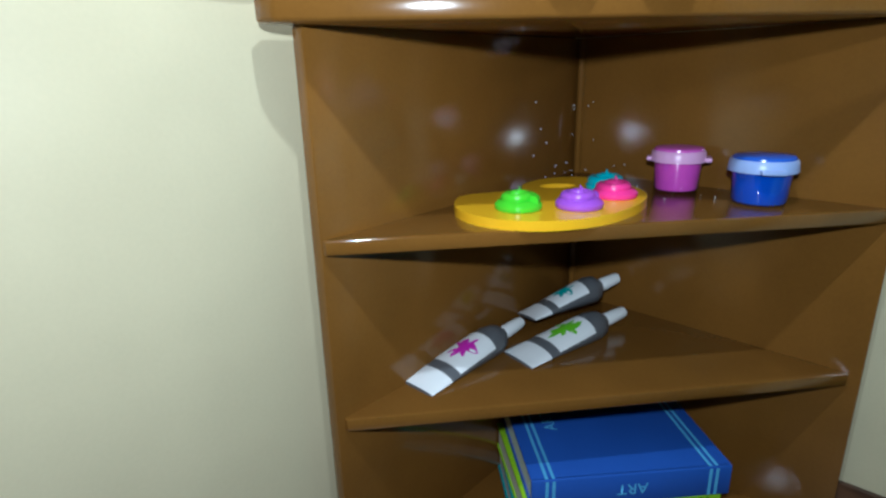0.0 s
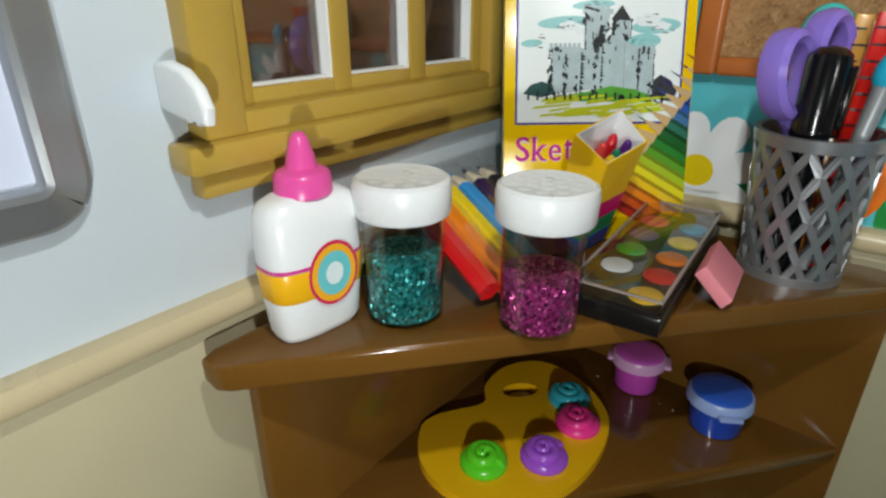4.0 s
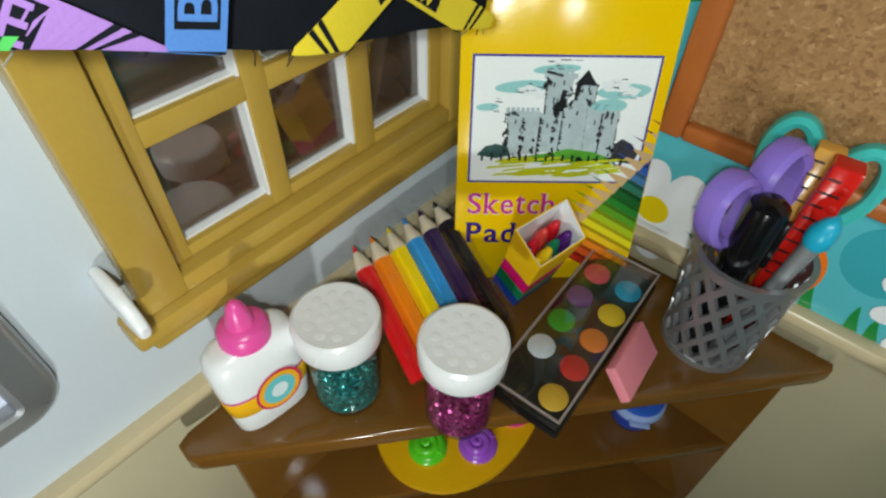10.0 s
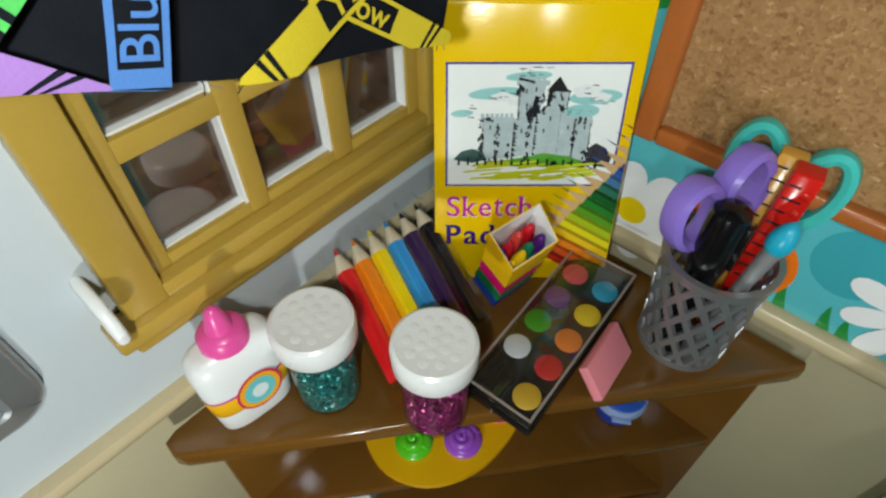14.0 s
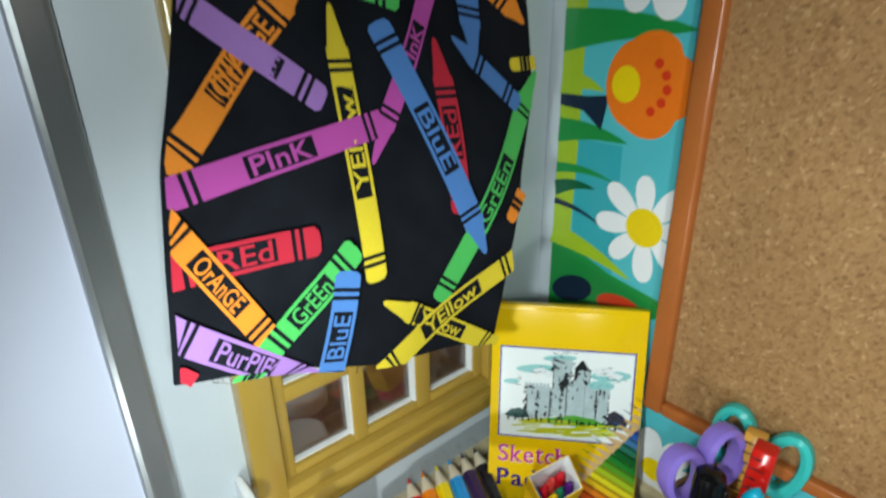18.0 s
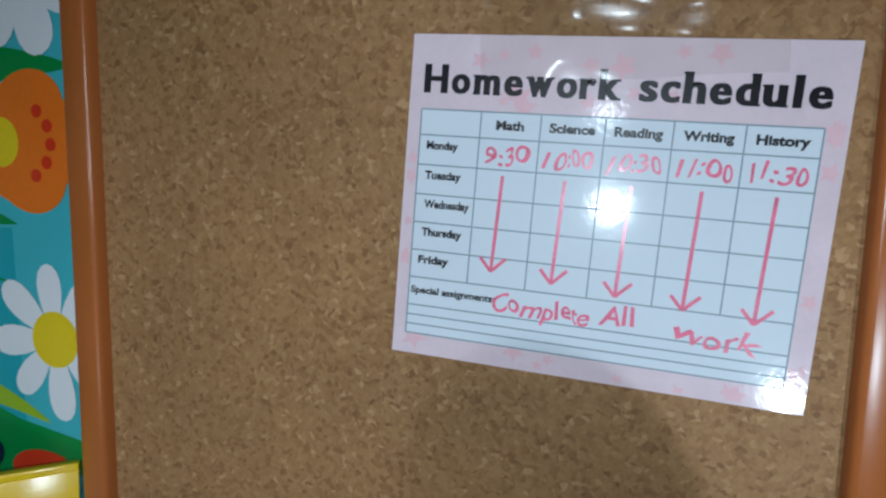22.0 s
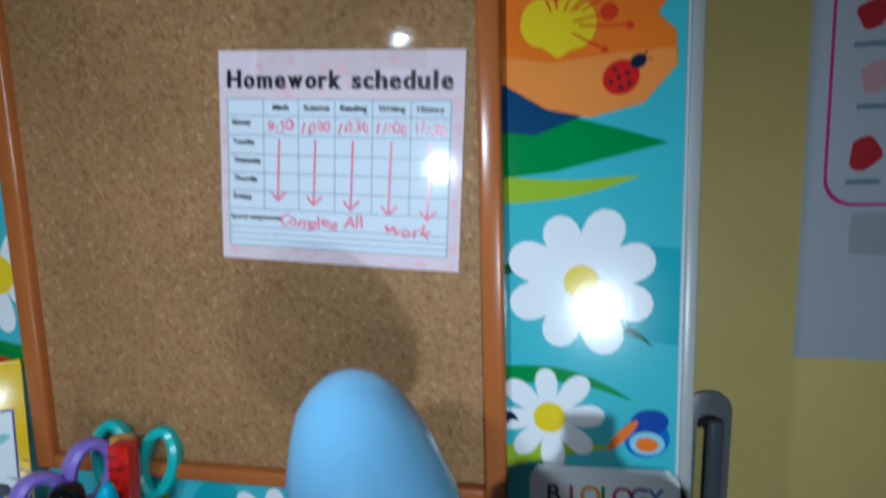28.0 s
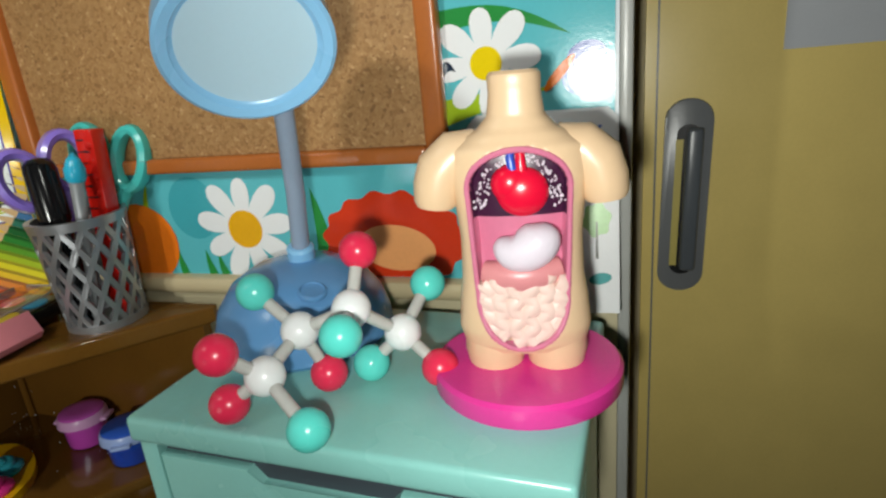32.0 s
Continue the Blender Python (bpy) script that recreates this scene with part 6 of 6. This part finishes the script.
# ---- third board: paint tubes ----
def paint_tube(tail, tip, colour, label, roll=0.0, seed=0):
    a, b = Vector(tail), Vector(tip)
    ax = (b - a).normalized()
    up = Vector((0, 0, 1))
    side = ax.cross(up).normalized()
    up = side.cross(ax)
    n = (b - a).length
    m = Matrix.Translation((a + Vector((0, 0, Z0))) * CM) @ Matrix((side, ax, up)).transposed().to_4x4() @ pose(0, 0, 0, 0, roll, 0)
    t = thing("paint_tube", label, "paint tube", m, group="paint tubes")
    secs = [(0.0, 0.74, 0.06), (0.12, 0.74, 0.07), (0.5, 0.73, 0.14), (1.6, 0.7, 0.3), (2.9, 0.66, 0.46), (3.6, 0.62, 0.54), (4.0, 0.5, 0.48), (4.25, 0.3, 0.3), (4.35, 0.22, 0.22)]
    k = n / 5.4

    def skin(y0, y1, grow, half=False):
        bm = B()
        ys = sorted({y0, y1, *[s[0] for s in secs if y0 < s[0] < y1]})
        rings = []
        for y in ys:
            for s, e in zip(secs, secs[1:]):
                if s[0] <= y <= e[0]:
                    f = (y - s[0]) / (e[0] - s[0])
                    rx, rz = s[1] + f * (e[1] - s[1]) + grow, s[2] + f * (e[2] - s[2]) + grow
                    break
            q = 24
            rings.append([bm.verts.new((rx * math.cos(math.pi * i / (q // 2) if not half else math.pi * (0.08 + 0.84 * i / (q - 1))), y * k, 0.06 * (1 - y / 4.4) + rz * math.sin(math.pi * i / (q // 2) if not half else math.pi * (0.08 + 0.84 * i / (q - 1))))) for i in range(q)])
        for p, r in zip(rings, rings[1:]):
            for i in range(len(p) - (1 if half else 0)):
                j = (i + 1) % len(p)
                bm.faces.new((p[i], p[j], r[j], r[i]))
        if not half:
            bm.faces.new(rings[0]), bm.faces.new(rings[-1][::-1])
        return bm

    GR = ink("tube grey", 96, 98, 102, 0.35)
    part("tube_body", skin(0.0, 4.35, 0.0), GR, t, "grey tube body")
    part("tube_tail", skin(0.02, 0.95, 0.012), M["white"], t, "white flat tail")
    part("tube_label", skin(1.35, 3.2, 0.014, True), M["white"], t, "white label")
    part("tube_cap", tube(B(), [(0, 4.3 * k, 0.0), (0, 4.5 * k, 0.0), (0, 5.2 * k, 0.0), (0, 5.4 * k, 0.0)], [0.24, 0.26, 0.23, 0.2], 16), M["white"], t, "white cap")
    rng = random.Random(seed)
    bm = B()
    ph = rng.uniform(0, 6)
    blot = [(0.34 * (1 + 0.28 * math.sin(3 * u + ph) + 0.3 * math.sin(7 * u) + 0.14 * math.sin(11 * u + ph)) * math.cos(u), (2.25 + 0.52 * (1 + 0.25 * math.sin(2 * u + ph) + 0.3 * math.sin(7 * u) + 0.14 * math.sin(11 * u + ph)) * math.sin(u)) * k) for u in [2 * math.pi * i / 36 for i in range(36)]]
    c0 = bm.verts.new((0, 2.25 * k, 0.475))
    vs = [bm.verts.new((x, y, 0.055 * (1 - y / k / 4.4) + 0.03 + math.sqrt(max(0.0, 1 - (x / 0.69) ** 2)) * (0.3 + 0.123 * (y / k - 1.6)))) for x, y in blot]
    for i in range(36):
        bm.faces.new((c0, vs[i], vs[(i + 1) % 36]))
    part("paint_blot", bm, ink("blot" + str(seed), *colour, 0.35), t, "blot showing the paint colour")


paint_tube((1.55, -10.3, -0.9), (1.75, -4.9, -0.47), (196, 40, 176), "grey paint tube with a magenta blot", 0, 1)
paint_tube((2.95, -6.8, -0.9), (4.25, -1.6, -0.47), (110, 190, 30), "grey paint tube with a green blot", 0, 2)
paint_tube((1.75, -4.5, -0.45), (3.5, -0.7, 0.5), (40, 160, 160), "grey paint tube with a teal blot", -12, 3)

# ---- bottom board: art books ----
BK = place(4.75, -8.5, -7.0, 0, 0, 47.5)


def book(dx, dy, z0, z1, w, d, colour, line, label, turn=0.0, words_on=False):
    t = thing("art_book", label, "book", BK @ pose(dx * CM, dy * CM, z0 * CM, 0, 0, turn), group="art books")
    h = z1 - z0
    cov = ink("cover " + label.split()[0], *colour, 0.35)
    part("cover_board", box(B(), 0, 0, h - 0.1, w, d, h, 0.03), cov, t, "upper cover")
    part("cover_board", box(B(), 0, 0, 0, w, d, 0.1, 0.03), cov, t, "lower cover")
    part("spine", box(B(), 0, -0.06, 0.0, w, 0.1, h, 0.05), cov, t, "spine")
    part("page_block", box(B(), 0.08, 0.1, 0.1, w - 0.08, d - 0.08, h - 0.1), M["white"], t, smooth=False)
    ln = ink("line " + label.split()[0], *line, 0.35)
    for x in (0.5, 0.72, w - 0.72, w - 0.5):
        part("cover_stripe", box(B(), x - 0.05, 0.0, h + 0.002, x + 0.05, d - 0.02, h + 0.006), ln, t, smooth=False)
        part("spine_stripe", box(B(), x - 0.05, -0.068, 0.05, x + 0.05, -0.062, h - 0.05), ln, t, smooth=False)
    if words_on:
        bm = words("ART", 0.62, 0, 0, 0.004)
        bm.transform(rot(0, 0, 90, (1.35, d * 0.62, h + 0.008)))
        part("lettering", bm, ln, t, "ART in pale blue", smooth=False)
        bm = words("ART", 0.55, 0, 0, 0.004)
        bm.transform(Matrix.Translation((w / 2, -0.075, h / 2)) @ WALL @ rot(0, 0, 180))
        part("lettering", bm, ln, t, "ART upside down on the spine", smooth=False)


book(0, 0, 2.15, 3.25, 6.6, 4.9, (44, 84, 170), (96, 170, 214), "blue hardback art book on a stack", 0, True)
book(-0.1, -0.1, 1.05, 2.12, 6.5, 4.9, (150, 200, 20), (90, 150, 20), "lime hardback art book in a stack", 1.5, True)
book(-0.25, 0.1, 0.0, 1.02, 6.5, 4.8, (20, 150, 160), (90, 210, 210), "teal hardback art book under a stack", -1.0)

# ---- teal cabinet ----
CAB = place(20.45, -4.3, -7.5, 0, 0, -3)
cab = thing("cabinet", "pale teal plastic cabinet with a dark drawer slot", "cabinet", CAB)
part("cabinet_top", box(B(), -4.9, -3.5, 17.55, 4.95, 3.0, 18.2, 0.14, 3), M["teal_cab"], cab, "rounded teal top")
part("body", box(B(), -4.7, -3.05, 0, 4.75, 2.95, 17.55, 0.1), M["teal_cab"], cab)
part("side_stile", box(B(), -4.8, -3.35, 0, -4.3, -3.0, 17.5, 0.06), M["teal_cab"], cab)
part("side_stile", box(B(), 4.3, -3.35, 0, 4.85, -3.0, 17.5, 0.06), M["teal_cab"], cab)
for z in (12.1, 6.3, 0.5):
    dr = part("drawer_front", prism(B(), [(-4.25, 0), (4.25, 0), (4.25, 5.12), (1.6, 5.12), (1.3, 4.8), (-1.6, 4.8), (-1.9, 5.12), (-4.25, 5.12)], 0.0, 0.3, 0.05, 2), M["teal_cab"], cab, "teal drawer front")
    dr.data.transform(Matrix.Translation((0, -3.05 * CM, z * CM)) @ WALL)
    # no real opening: a dark grey strip paints the shade over each drawer
    part("drawer_gap_shade", box(B(), -4.28, -3.12, z + 4.5, 4.28, -3.055, z + 5.45), ink("gap shade grey", 60, 68, 76, 0.5), cab, "grey strip for the shade in the drawer gap", smooth=False)

# ---- desk lamp ----
LB = ink("lamp blue", 92, 146, 196, 0.26, var=0.03)
LP = ink("lamp pale blue", 134, 192, 232, 0.28, var=0.03)
dl = thing("desk_lamp", "blue toy desk lamp with a tilted bell shade", "desk lamp", place(17.4, -3.05, 10.7))
part("base", lathe(B(), [(0, 0), (2.3, 0), (2.42, 0.12), (2.4, 0.5), (2.22, 1.08), (1.8, 1.66), (1.2, 2.02), (0.5, 2.16), (0, 2.18)], 56, 0.12, 0.0), LB, dl, "blue domed base")
bm = lathe(B(), [(0.36, 2.0), (0.36, 2.08), (0.3, 2.12), (0.28, 2.08), (0, 2.06)], 24)
part("switch", moved(bm, Matrix.Translation((0.75, -0.75, -0.18)) @ rot(14, 14, 0)), LB, dl, "round switch")
S0, S1 = Vector((0.25, 0.1, 2.0)), Vector((1.5, -1.7, 7.9))
sd = (S1 - S0).normalized()
part("collar", tube(B(), [S0, S0 + sd * 0.55, S0 + sd * 0.62], [0.36, 0.36, 0.3], 20), LP, dl, "pale collar")
part("stem", tube(B(), [S0 + sd * 0.3, S0.lerp(S1, 0.35) + Vector((0.02, 0.12, 0)), S0.lerp(S1, 0.7) + Vector((0.02, 0.12, 0)), S1], 0.235, 16), ink("stem grey blue", 146, 162, 184, 0.32), dl, "grey blue stem")
RIM, AX = Vector((2.3, -3.7, 7.3)), Vector((0.47, -0.69, -0.66)).normalized()
q = AX.to_track_quat("Z", "Y").to_matrix().to_4x4()
SH = Matrix.Translation(RIM) @ q @ Matrix.Diagonal((0.94, 0.94, 0.98, 1))
bm = lathe(B(), [(0, -3.45), (0.3, -3.42), (0.6, -3.3), (0.86, -3.08), (1.14, -2.72), (1.34, -2.2), (1.51, -1.5), (1.62, -0.5), (1.62, -0.08), (1.62, 0.03), (1.54, 0.08), (1.37, 0.02), (1.33, -0.06), (1.25, -0.1)], 56)
part("shade", moved(bm, SH), LP, dl, "pale blue bell shade")
bm = lathe(B(), [(0, -0.16), (0.9, -0.13), (1.36, -0.08)], 48)
part("diffuser", moved(bm, SH), ink("lamp diffuser", 176, 206, 222, 0.3, var=0.02), dl, "pale diffuser disc")

# ---- molecule model ----
mol = thing("molecule_model", "ball and stick molecule model on the cabinet", "molecule model", place(19.6, -6.0, 10.7))
O = Vector((19.6, -6.0, 10.7))
RED, TURQ = ink("ball red", 232, 48, 84, 0.26, var=0.03), ink("ball turquoise", 88, 216, 204, 0.26, var=0.03)
STICK = ink("stick grey", 190, 190, 186, 0.3)
W = {"a": (18.95, -7.1, 11.75), "b": (19.15, -5.9, 12.2), "c": (20.45, -5.85, 12.75), "d": (21.2, -5.0, 11.82)}
LEAVES = (("a", RED, (18.45, -7.75, 12.55)), ("a", RED, (18.1, -7.3, 11.14)), ("a", TURQ, (20.25, -7.85, 11.14)), ("b", TURQ, (18.08, -5.74, 13.02)), ("b", RED, (19.65, -5.8, 11.13)), ("c", RED, (20.42, -5.1, 13.8)), ("c", TURQ, (20.75, -7.0, 12.7)), ("d", TURQ, (21.52, -3.9, 12.58)), ("d", RED, (22.1, -5.25, 11.13)), ("d", TURQ, (20.45, -5.25, 11.13)))


def stick(p, q):
    bm = B()
    tube(bm, [Vector(p) - O, Vector(q) - O], 0.14, 12)
    part("stick", bm, STICK, mol, "grey stick")


for w in W.values():
    bm = B()
    ball(bm, Vector(w) - O, 0.42, 24, 14)
    part("ball", bm, M["white"], mol, "white ball")
for p, q in (("a", "b"), ("b", "c"), ("c", "d")):
    stick(W[p], W[q])
for p, paint, q in LEAVES:
    stick(W[p], q)
    bm = B()
    ball(bm, Vector(q) - O, 0.42, 24, 14)
    part("ball", bm, paint, mol, ("red" if paint == RED else "turquoise") + " ball")

# ---- torso model on its pink foot: one mesh ----
SKIN, DARKCAV, PINKCAV, FOOT = ink("model skin", 224, 192, 156, 0.32, var=0.03), ink("model cavity", 62, 24, 54, 0.3, var=0.2), ink("model pink", 206, 116, 146, 0.32), ink("model foot pink", 226, 56, 150, 0.25)
HEART, STOM, LIVER, GUT = ink("model heart", 226, 20, 56, 0.24), ink("model stomach", 224, 214, 226, 0.3), ink("model liver", 214, 138, 142, 0.36), ink("model gut", 234, 204, 194, 0.42)
VEIN = ink("model vein", 40, 80, 190, 0.25)
MATS = [SKIN, DARKCAV, PINKCAV, FOOT, HEART, STOM, LIVER, GUT, VEIN]
bm = B()


def paint_new(before, idx):
    for f in bm.faces:
        if f not in before:
            f.material_index = idx


lathe(bm, [(0, 0), (2.1, 0), (2.16, 0.08), (2.16, 0.42), (2.08, 0.5), (0, 0.5)], 64, 0, 0, 1.0, 0.98)
for f in bm.faces:
    f.material_index = 3
seen = set(bm.faces)
SECS = [(0.9, 1.22, 0.7), (1.05, 1.38, 0.79), (1.35, 1.46, 0.84), (1.8, 1.42, 0.82), (2.5, 1.32, 0.78), (3.2, 1.3, 0.78), (3.9, 1.36, 0.8), (4.5, 1.48, 0.82), (4.9, 1.46, 0.78), (5.12, 1.1, 0.68), (5.3, 0.76, 0.58), (5.5, 0.58, 0.52), (5.9, 0.53, 0.5), (6.12, 0.54, 0.52), (6.2, 0.53, 0.51), (6.25, 0.47, 0.45)]


def sect(z):
    for s, e in zip(SECS, SECS[1:]):
        if s[0] <= z <= e[0]:
            f = smooth01((z - s[0]) / (e[0] - s[0])) * 0.5 + 0.5 * (z - s[0]) / (e[0] - s[0])
            return s[1] + f * (e[1] - s[1]), s[2] + f * (e[2] - s[2])
    return SECS[-1][1:]


def cavity(x, z):
    """Over 0 inside the opened front, 1 well inside."""
    half = 1.06 - 0.06 * math.sin((z - 1) * 1.2)
    if z > 4.2:
        v = 1 - math.hypot(x / half, (z - 4.2) / 0.78)
    elif z < 2.1:
        v = 1 - math.hypot(x / half, (z - 2.1) / 1.15)
    else:
        v = 1 - abs(x) / half
    return v


NZ, NA = 92, 136
grid = []
for j in range(NZ + 1):
    z = 0.9 + (6.25 - 0.9) * j / NZ
    rx, ry = sect(z)
    row = []
    for i in range(NA):
        t = 2 * math.pi * i / NA
        c, s = math.cos(t), math.sin(t)
        x, y = rx * abs(c) ** 0.85 * (1 if c > 0 else -1), ry * abs(s) ** 0.85 * (1 if s > 0 else -1)
        v = cavity(x, z) if s < 0 else -1
        if v > 0.02:
            y += 0.42 * smooth01((v - 0.02) / 0.16)
        row.append(bm.verts.new((x, y, z)))
    grid.append(row)
for j in range(NZ):
    for i in range(NA):
        f = bm.faces.new((grid[j][i], grid[j][(i + 1) % NA], grid[j + 1][(i + 1) % NA], grid[j + 1][i]))
        cx = sum(v.co.x for v in f.verts) / 4
        cz = sum(v.co.z for v in f.verts) / 4
        front = math.sin(2 * math.pi * (i + 0.5) / NA) < 0
        v = cavity(cx, cz) if front else -1
        f.material_index = 0 if v < 0.02 else 1 if (cz > 3.62 and v > 0.1) else 2
f = bm.faces.new(grid[-1])
f.material_index = 0
f = bm.faces.new(grid[0][::-1])
seen = set(bm.faces)
for sx in (-1, 1):
    tube(bm, [(sx * 0.68, 0.0, 0.45), (sx * 0.69, 0.0, 0.8), (sx * 0.68, 0.0, 1.45)], [0.62, 0.69, 0.66], 28)
    tube(bm, [(sx * 0.8, 0.02, 4.86), (sx * 1.3, 0.0, 4.78), (sx * 1.62, -0.02, 4.5), (sx * 1.74, -0.06, 4.2), (sx * 1.78, -0.1, 3.92), (sx * 1.79, -0.1, 3.84)], [0.42, 0.5, 0.54, 0.5, 0.46, 0.4], 24)
paint_new(seen, 0)
seen = set(bm.faces)
lip = []
for k in range(73):
    t = 2 * math.pi * k / 72 + 0.5 * math.pi
    z = 4.2 + 0.72 * math.sin(t) if math.sin(t) > 0 else 2.1 + 1.08 * math.sin(t)
    x = (1.0 - 0.06 * math.sin((z - 1) * 1.2)) * math.cos(t)
    rx, ry = sect(z)
    c = min(0.999, abs(x) / rx) ** (1 / 0.85)
    lip.append((x, -ry * math.sqrt(1 - c * c) ** 0.85 + 0.03, z))
tube(bm, lip, 0.06, 8)
paint_new(seen, 2)
seen = set(bm.faces)
ball(bm, (0.08, -0.42, 4.1), 0.54, 24, 14, 1.0, 0.55, 0.86)
ball(bm, (-0.16, -0.42, 4.26), 0.4, 20, 12, 1.0, 0.7, 0.9)
tube(bm, [(0.08, -0.5, 4.5), (0.06, -0.5, 4.8), (0.1, -0.46, 4.95)], [0.12, 0.1, 0.08], 10)
paint_new(seen, 4)
seen = set(bm.faces)
tube(bm, [(-0.1, -0.5, 4.5), (-0.14, -0.5, 4.75), (-0.12, -0.46, 4.92)], [0.1, 0.09, 0.07], 10)
paint_new(seen, 8)
seen = set(bm.faces)
rng = random.Random(8)
for sx in (-1, 1):
    for k in range(64):
        a, r = rng.uniform(0.1, 1.45), rng.choice((0.72, 0.8, 0.88, 0.94)) + rng.uniform(-0.03, 0.03)
        x, z = sx * r * math.cos(a), 3.72 + 1.12 * r * math.sin(a)
        if cavity(x, z) > 0.1:
            ball(bm, (x, -0.4, z), rng.uniform(0.018, 0.034), 6, 4)
paint_new(seen, 5)
seen = set(bm.faces)
bean = [(0.08 + 0.52 * math.sin(a), -0.54 - 0.06 * math.cos(a), 3.02 + 0.36 * (a / 1.25) ** 2 + 0.12 * math.sin(a)) for a in [-1.25 + 2.5 * k / 24 for k in range(25)]]
tube(bm, bean, [0.42 * math.sqrt(max(0.02, 1 - (abs(k - 12) / 12.2) ** 3)) * (0.84 + 0.014 * k) for k in range(25)], 20)
paint_new(seen, 5)
seen = set(bm.faces)
tube(bm, [(-0.8, -0.4, 2.55), (-0.4, -0.52, 2.5), (0, -0.56, 2.48), (0.4, -0.52, 2.5), (0.8, -0.4, 2.6)], [0.22, 0.29, 0.31, 0.29, 0.22], 18)
paint_new(seen, 6)
seen = set(bm.faces)
ball(bm, (0, -0.3, 1.8), 0.98, 30, 18, 0.98, 0.4, 0.86)
for k in range(6):
    x0 = -0.76 + 0.304 * k
    half = 0.76 * math.sqrt(max(0.34, 1 - (x0 / 1.05) ** 2))
    fold = []
    for i in range(41):
        u = -1 + 2 * i / 40
        z = 1.86 + half * u
        x = x0 + 0.1 * math.sin(3.6 * math.pi * u + 2.3 * k)
        fold.append((x * (1 - 0.16 * max(0.0, -u) ** 2), -0.46 - 0.15 * (1 - (x / 1.05) ** 2), z))
    tube(bm, fold, [0.185 + 0.016 * math.sin(7.2 * math.pi * i / 40 + k) for i in range(41)], 14)
paint_new(seen, 7)
solid("anatomy_model", bm, MATS, "toy torso model with open front on a pink oval foot", "anatomy model", place(23.93, -4.7, 10.7, 0, 0, 8) @ Matrix.Diagonal((0.95, 0.95, 1.05, 1)))

# ---- biology card behind the model ----
m = Matrix.Translation(Vector((23.95, -1.25, 10.72 + Z0)) * CM) @ pose(0, 0, 0, 90 - 11, 0, 3)
bio = thing("biology_book", "white biology booklet leaning against the floral wall", "book", m)
bm = B()
prism(bm, [(-2.0, 0), (2.0, 0), (2.0, 5.2), (1.85, 5.4), (-1.85, 5.4), (-2.0, 5.2)], -0.02, 0.02, 0.01)
part("cover", bm, M["white"], bio, "white cover")
bm = B()
prism(bm, [(-1.95, 0), (1.95, 0), (1.95, 5.25), (1.75, 5.5), (-1.75, 5.5), (-1.95, 5.25)], -0.2, -0.03, 0.01)
part("page_block", bm, M["white"], bio, "white pages")
for k, (ch, c) in enumerate(zip("BIOLOGY", ((26, 34, 84), (190, 50, 60), (232, 150, 30), (40, 130, 60), (180, 40, 60), (90, 60, 140), (60, 110, 190)))):
    letter(ch, -1.3 + 0.43 * k + (0.08 if k > 1 else 0) - (0.06 if k == 0 else 0), 4.75, 0.72, ink("bio" + "abcdefg"[k], *c, 0.3), 0.024, 0.008, parent=bio, label="coloured letter")
part("caption_bar", flat(B(), [(-0.75, 4.2), (0.75, 4.2), (0.75, 4.32), (-0.75, 4.32)], 0.024), LINE, bio, smooth=False)
tr = part("printed_tree", flat(B(), [(1.42 + 0.36 * (1 + 0.1 * math.sin(6 * t)) * math.cos(t), 2.55 + 0.45 * (1 + 0.1 * math.sin(6 * t)) * math.sin(t)) for t in [2 * math.pi * i / 30 for i in range(30)]], 0.024), ink("tree print", 150, 196, 130, 0.3, var=0.2), bio, "small printed green tree", smooth=False)
part("trunk_print", flat(B(), [(1.38, 1.5), (1.46, 1.5), (1.44, 2.5), (1.4, 2.5)], 0.027), ink("trunk print", 50, 50, 40, 0.3), tr, smooth=False)
part("printed_fish", flat(B(), oval(1.5, 0.95, 0.3, 0.16, 16, 10), 0.024), ink("fish print", 40, 150, 150, 0.3), bio, "small teal printed animal", smooth=False)
part("printed_mark", flat(B(), oval(1.25, 3.35, 0.2, 0.12, 14, 30), 0.024), ink("bioe", 180, 40, 60), bio, smooth=False)
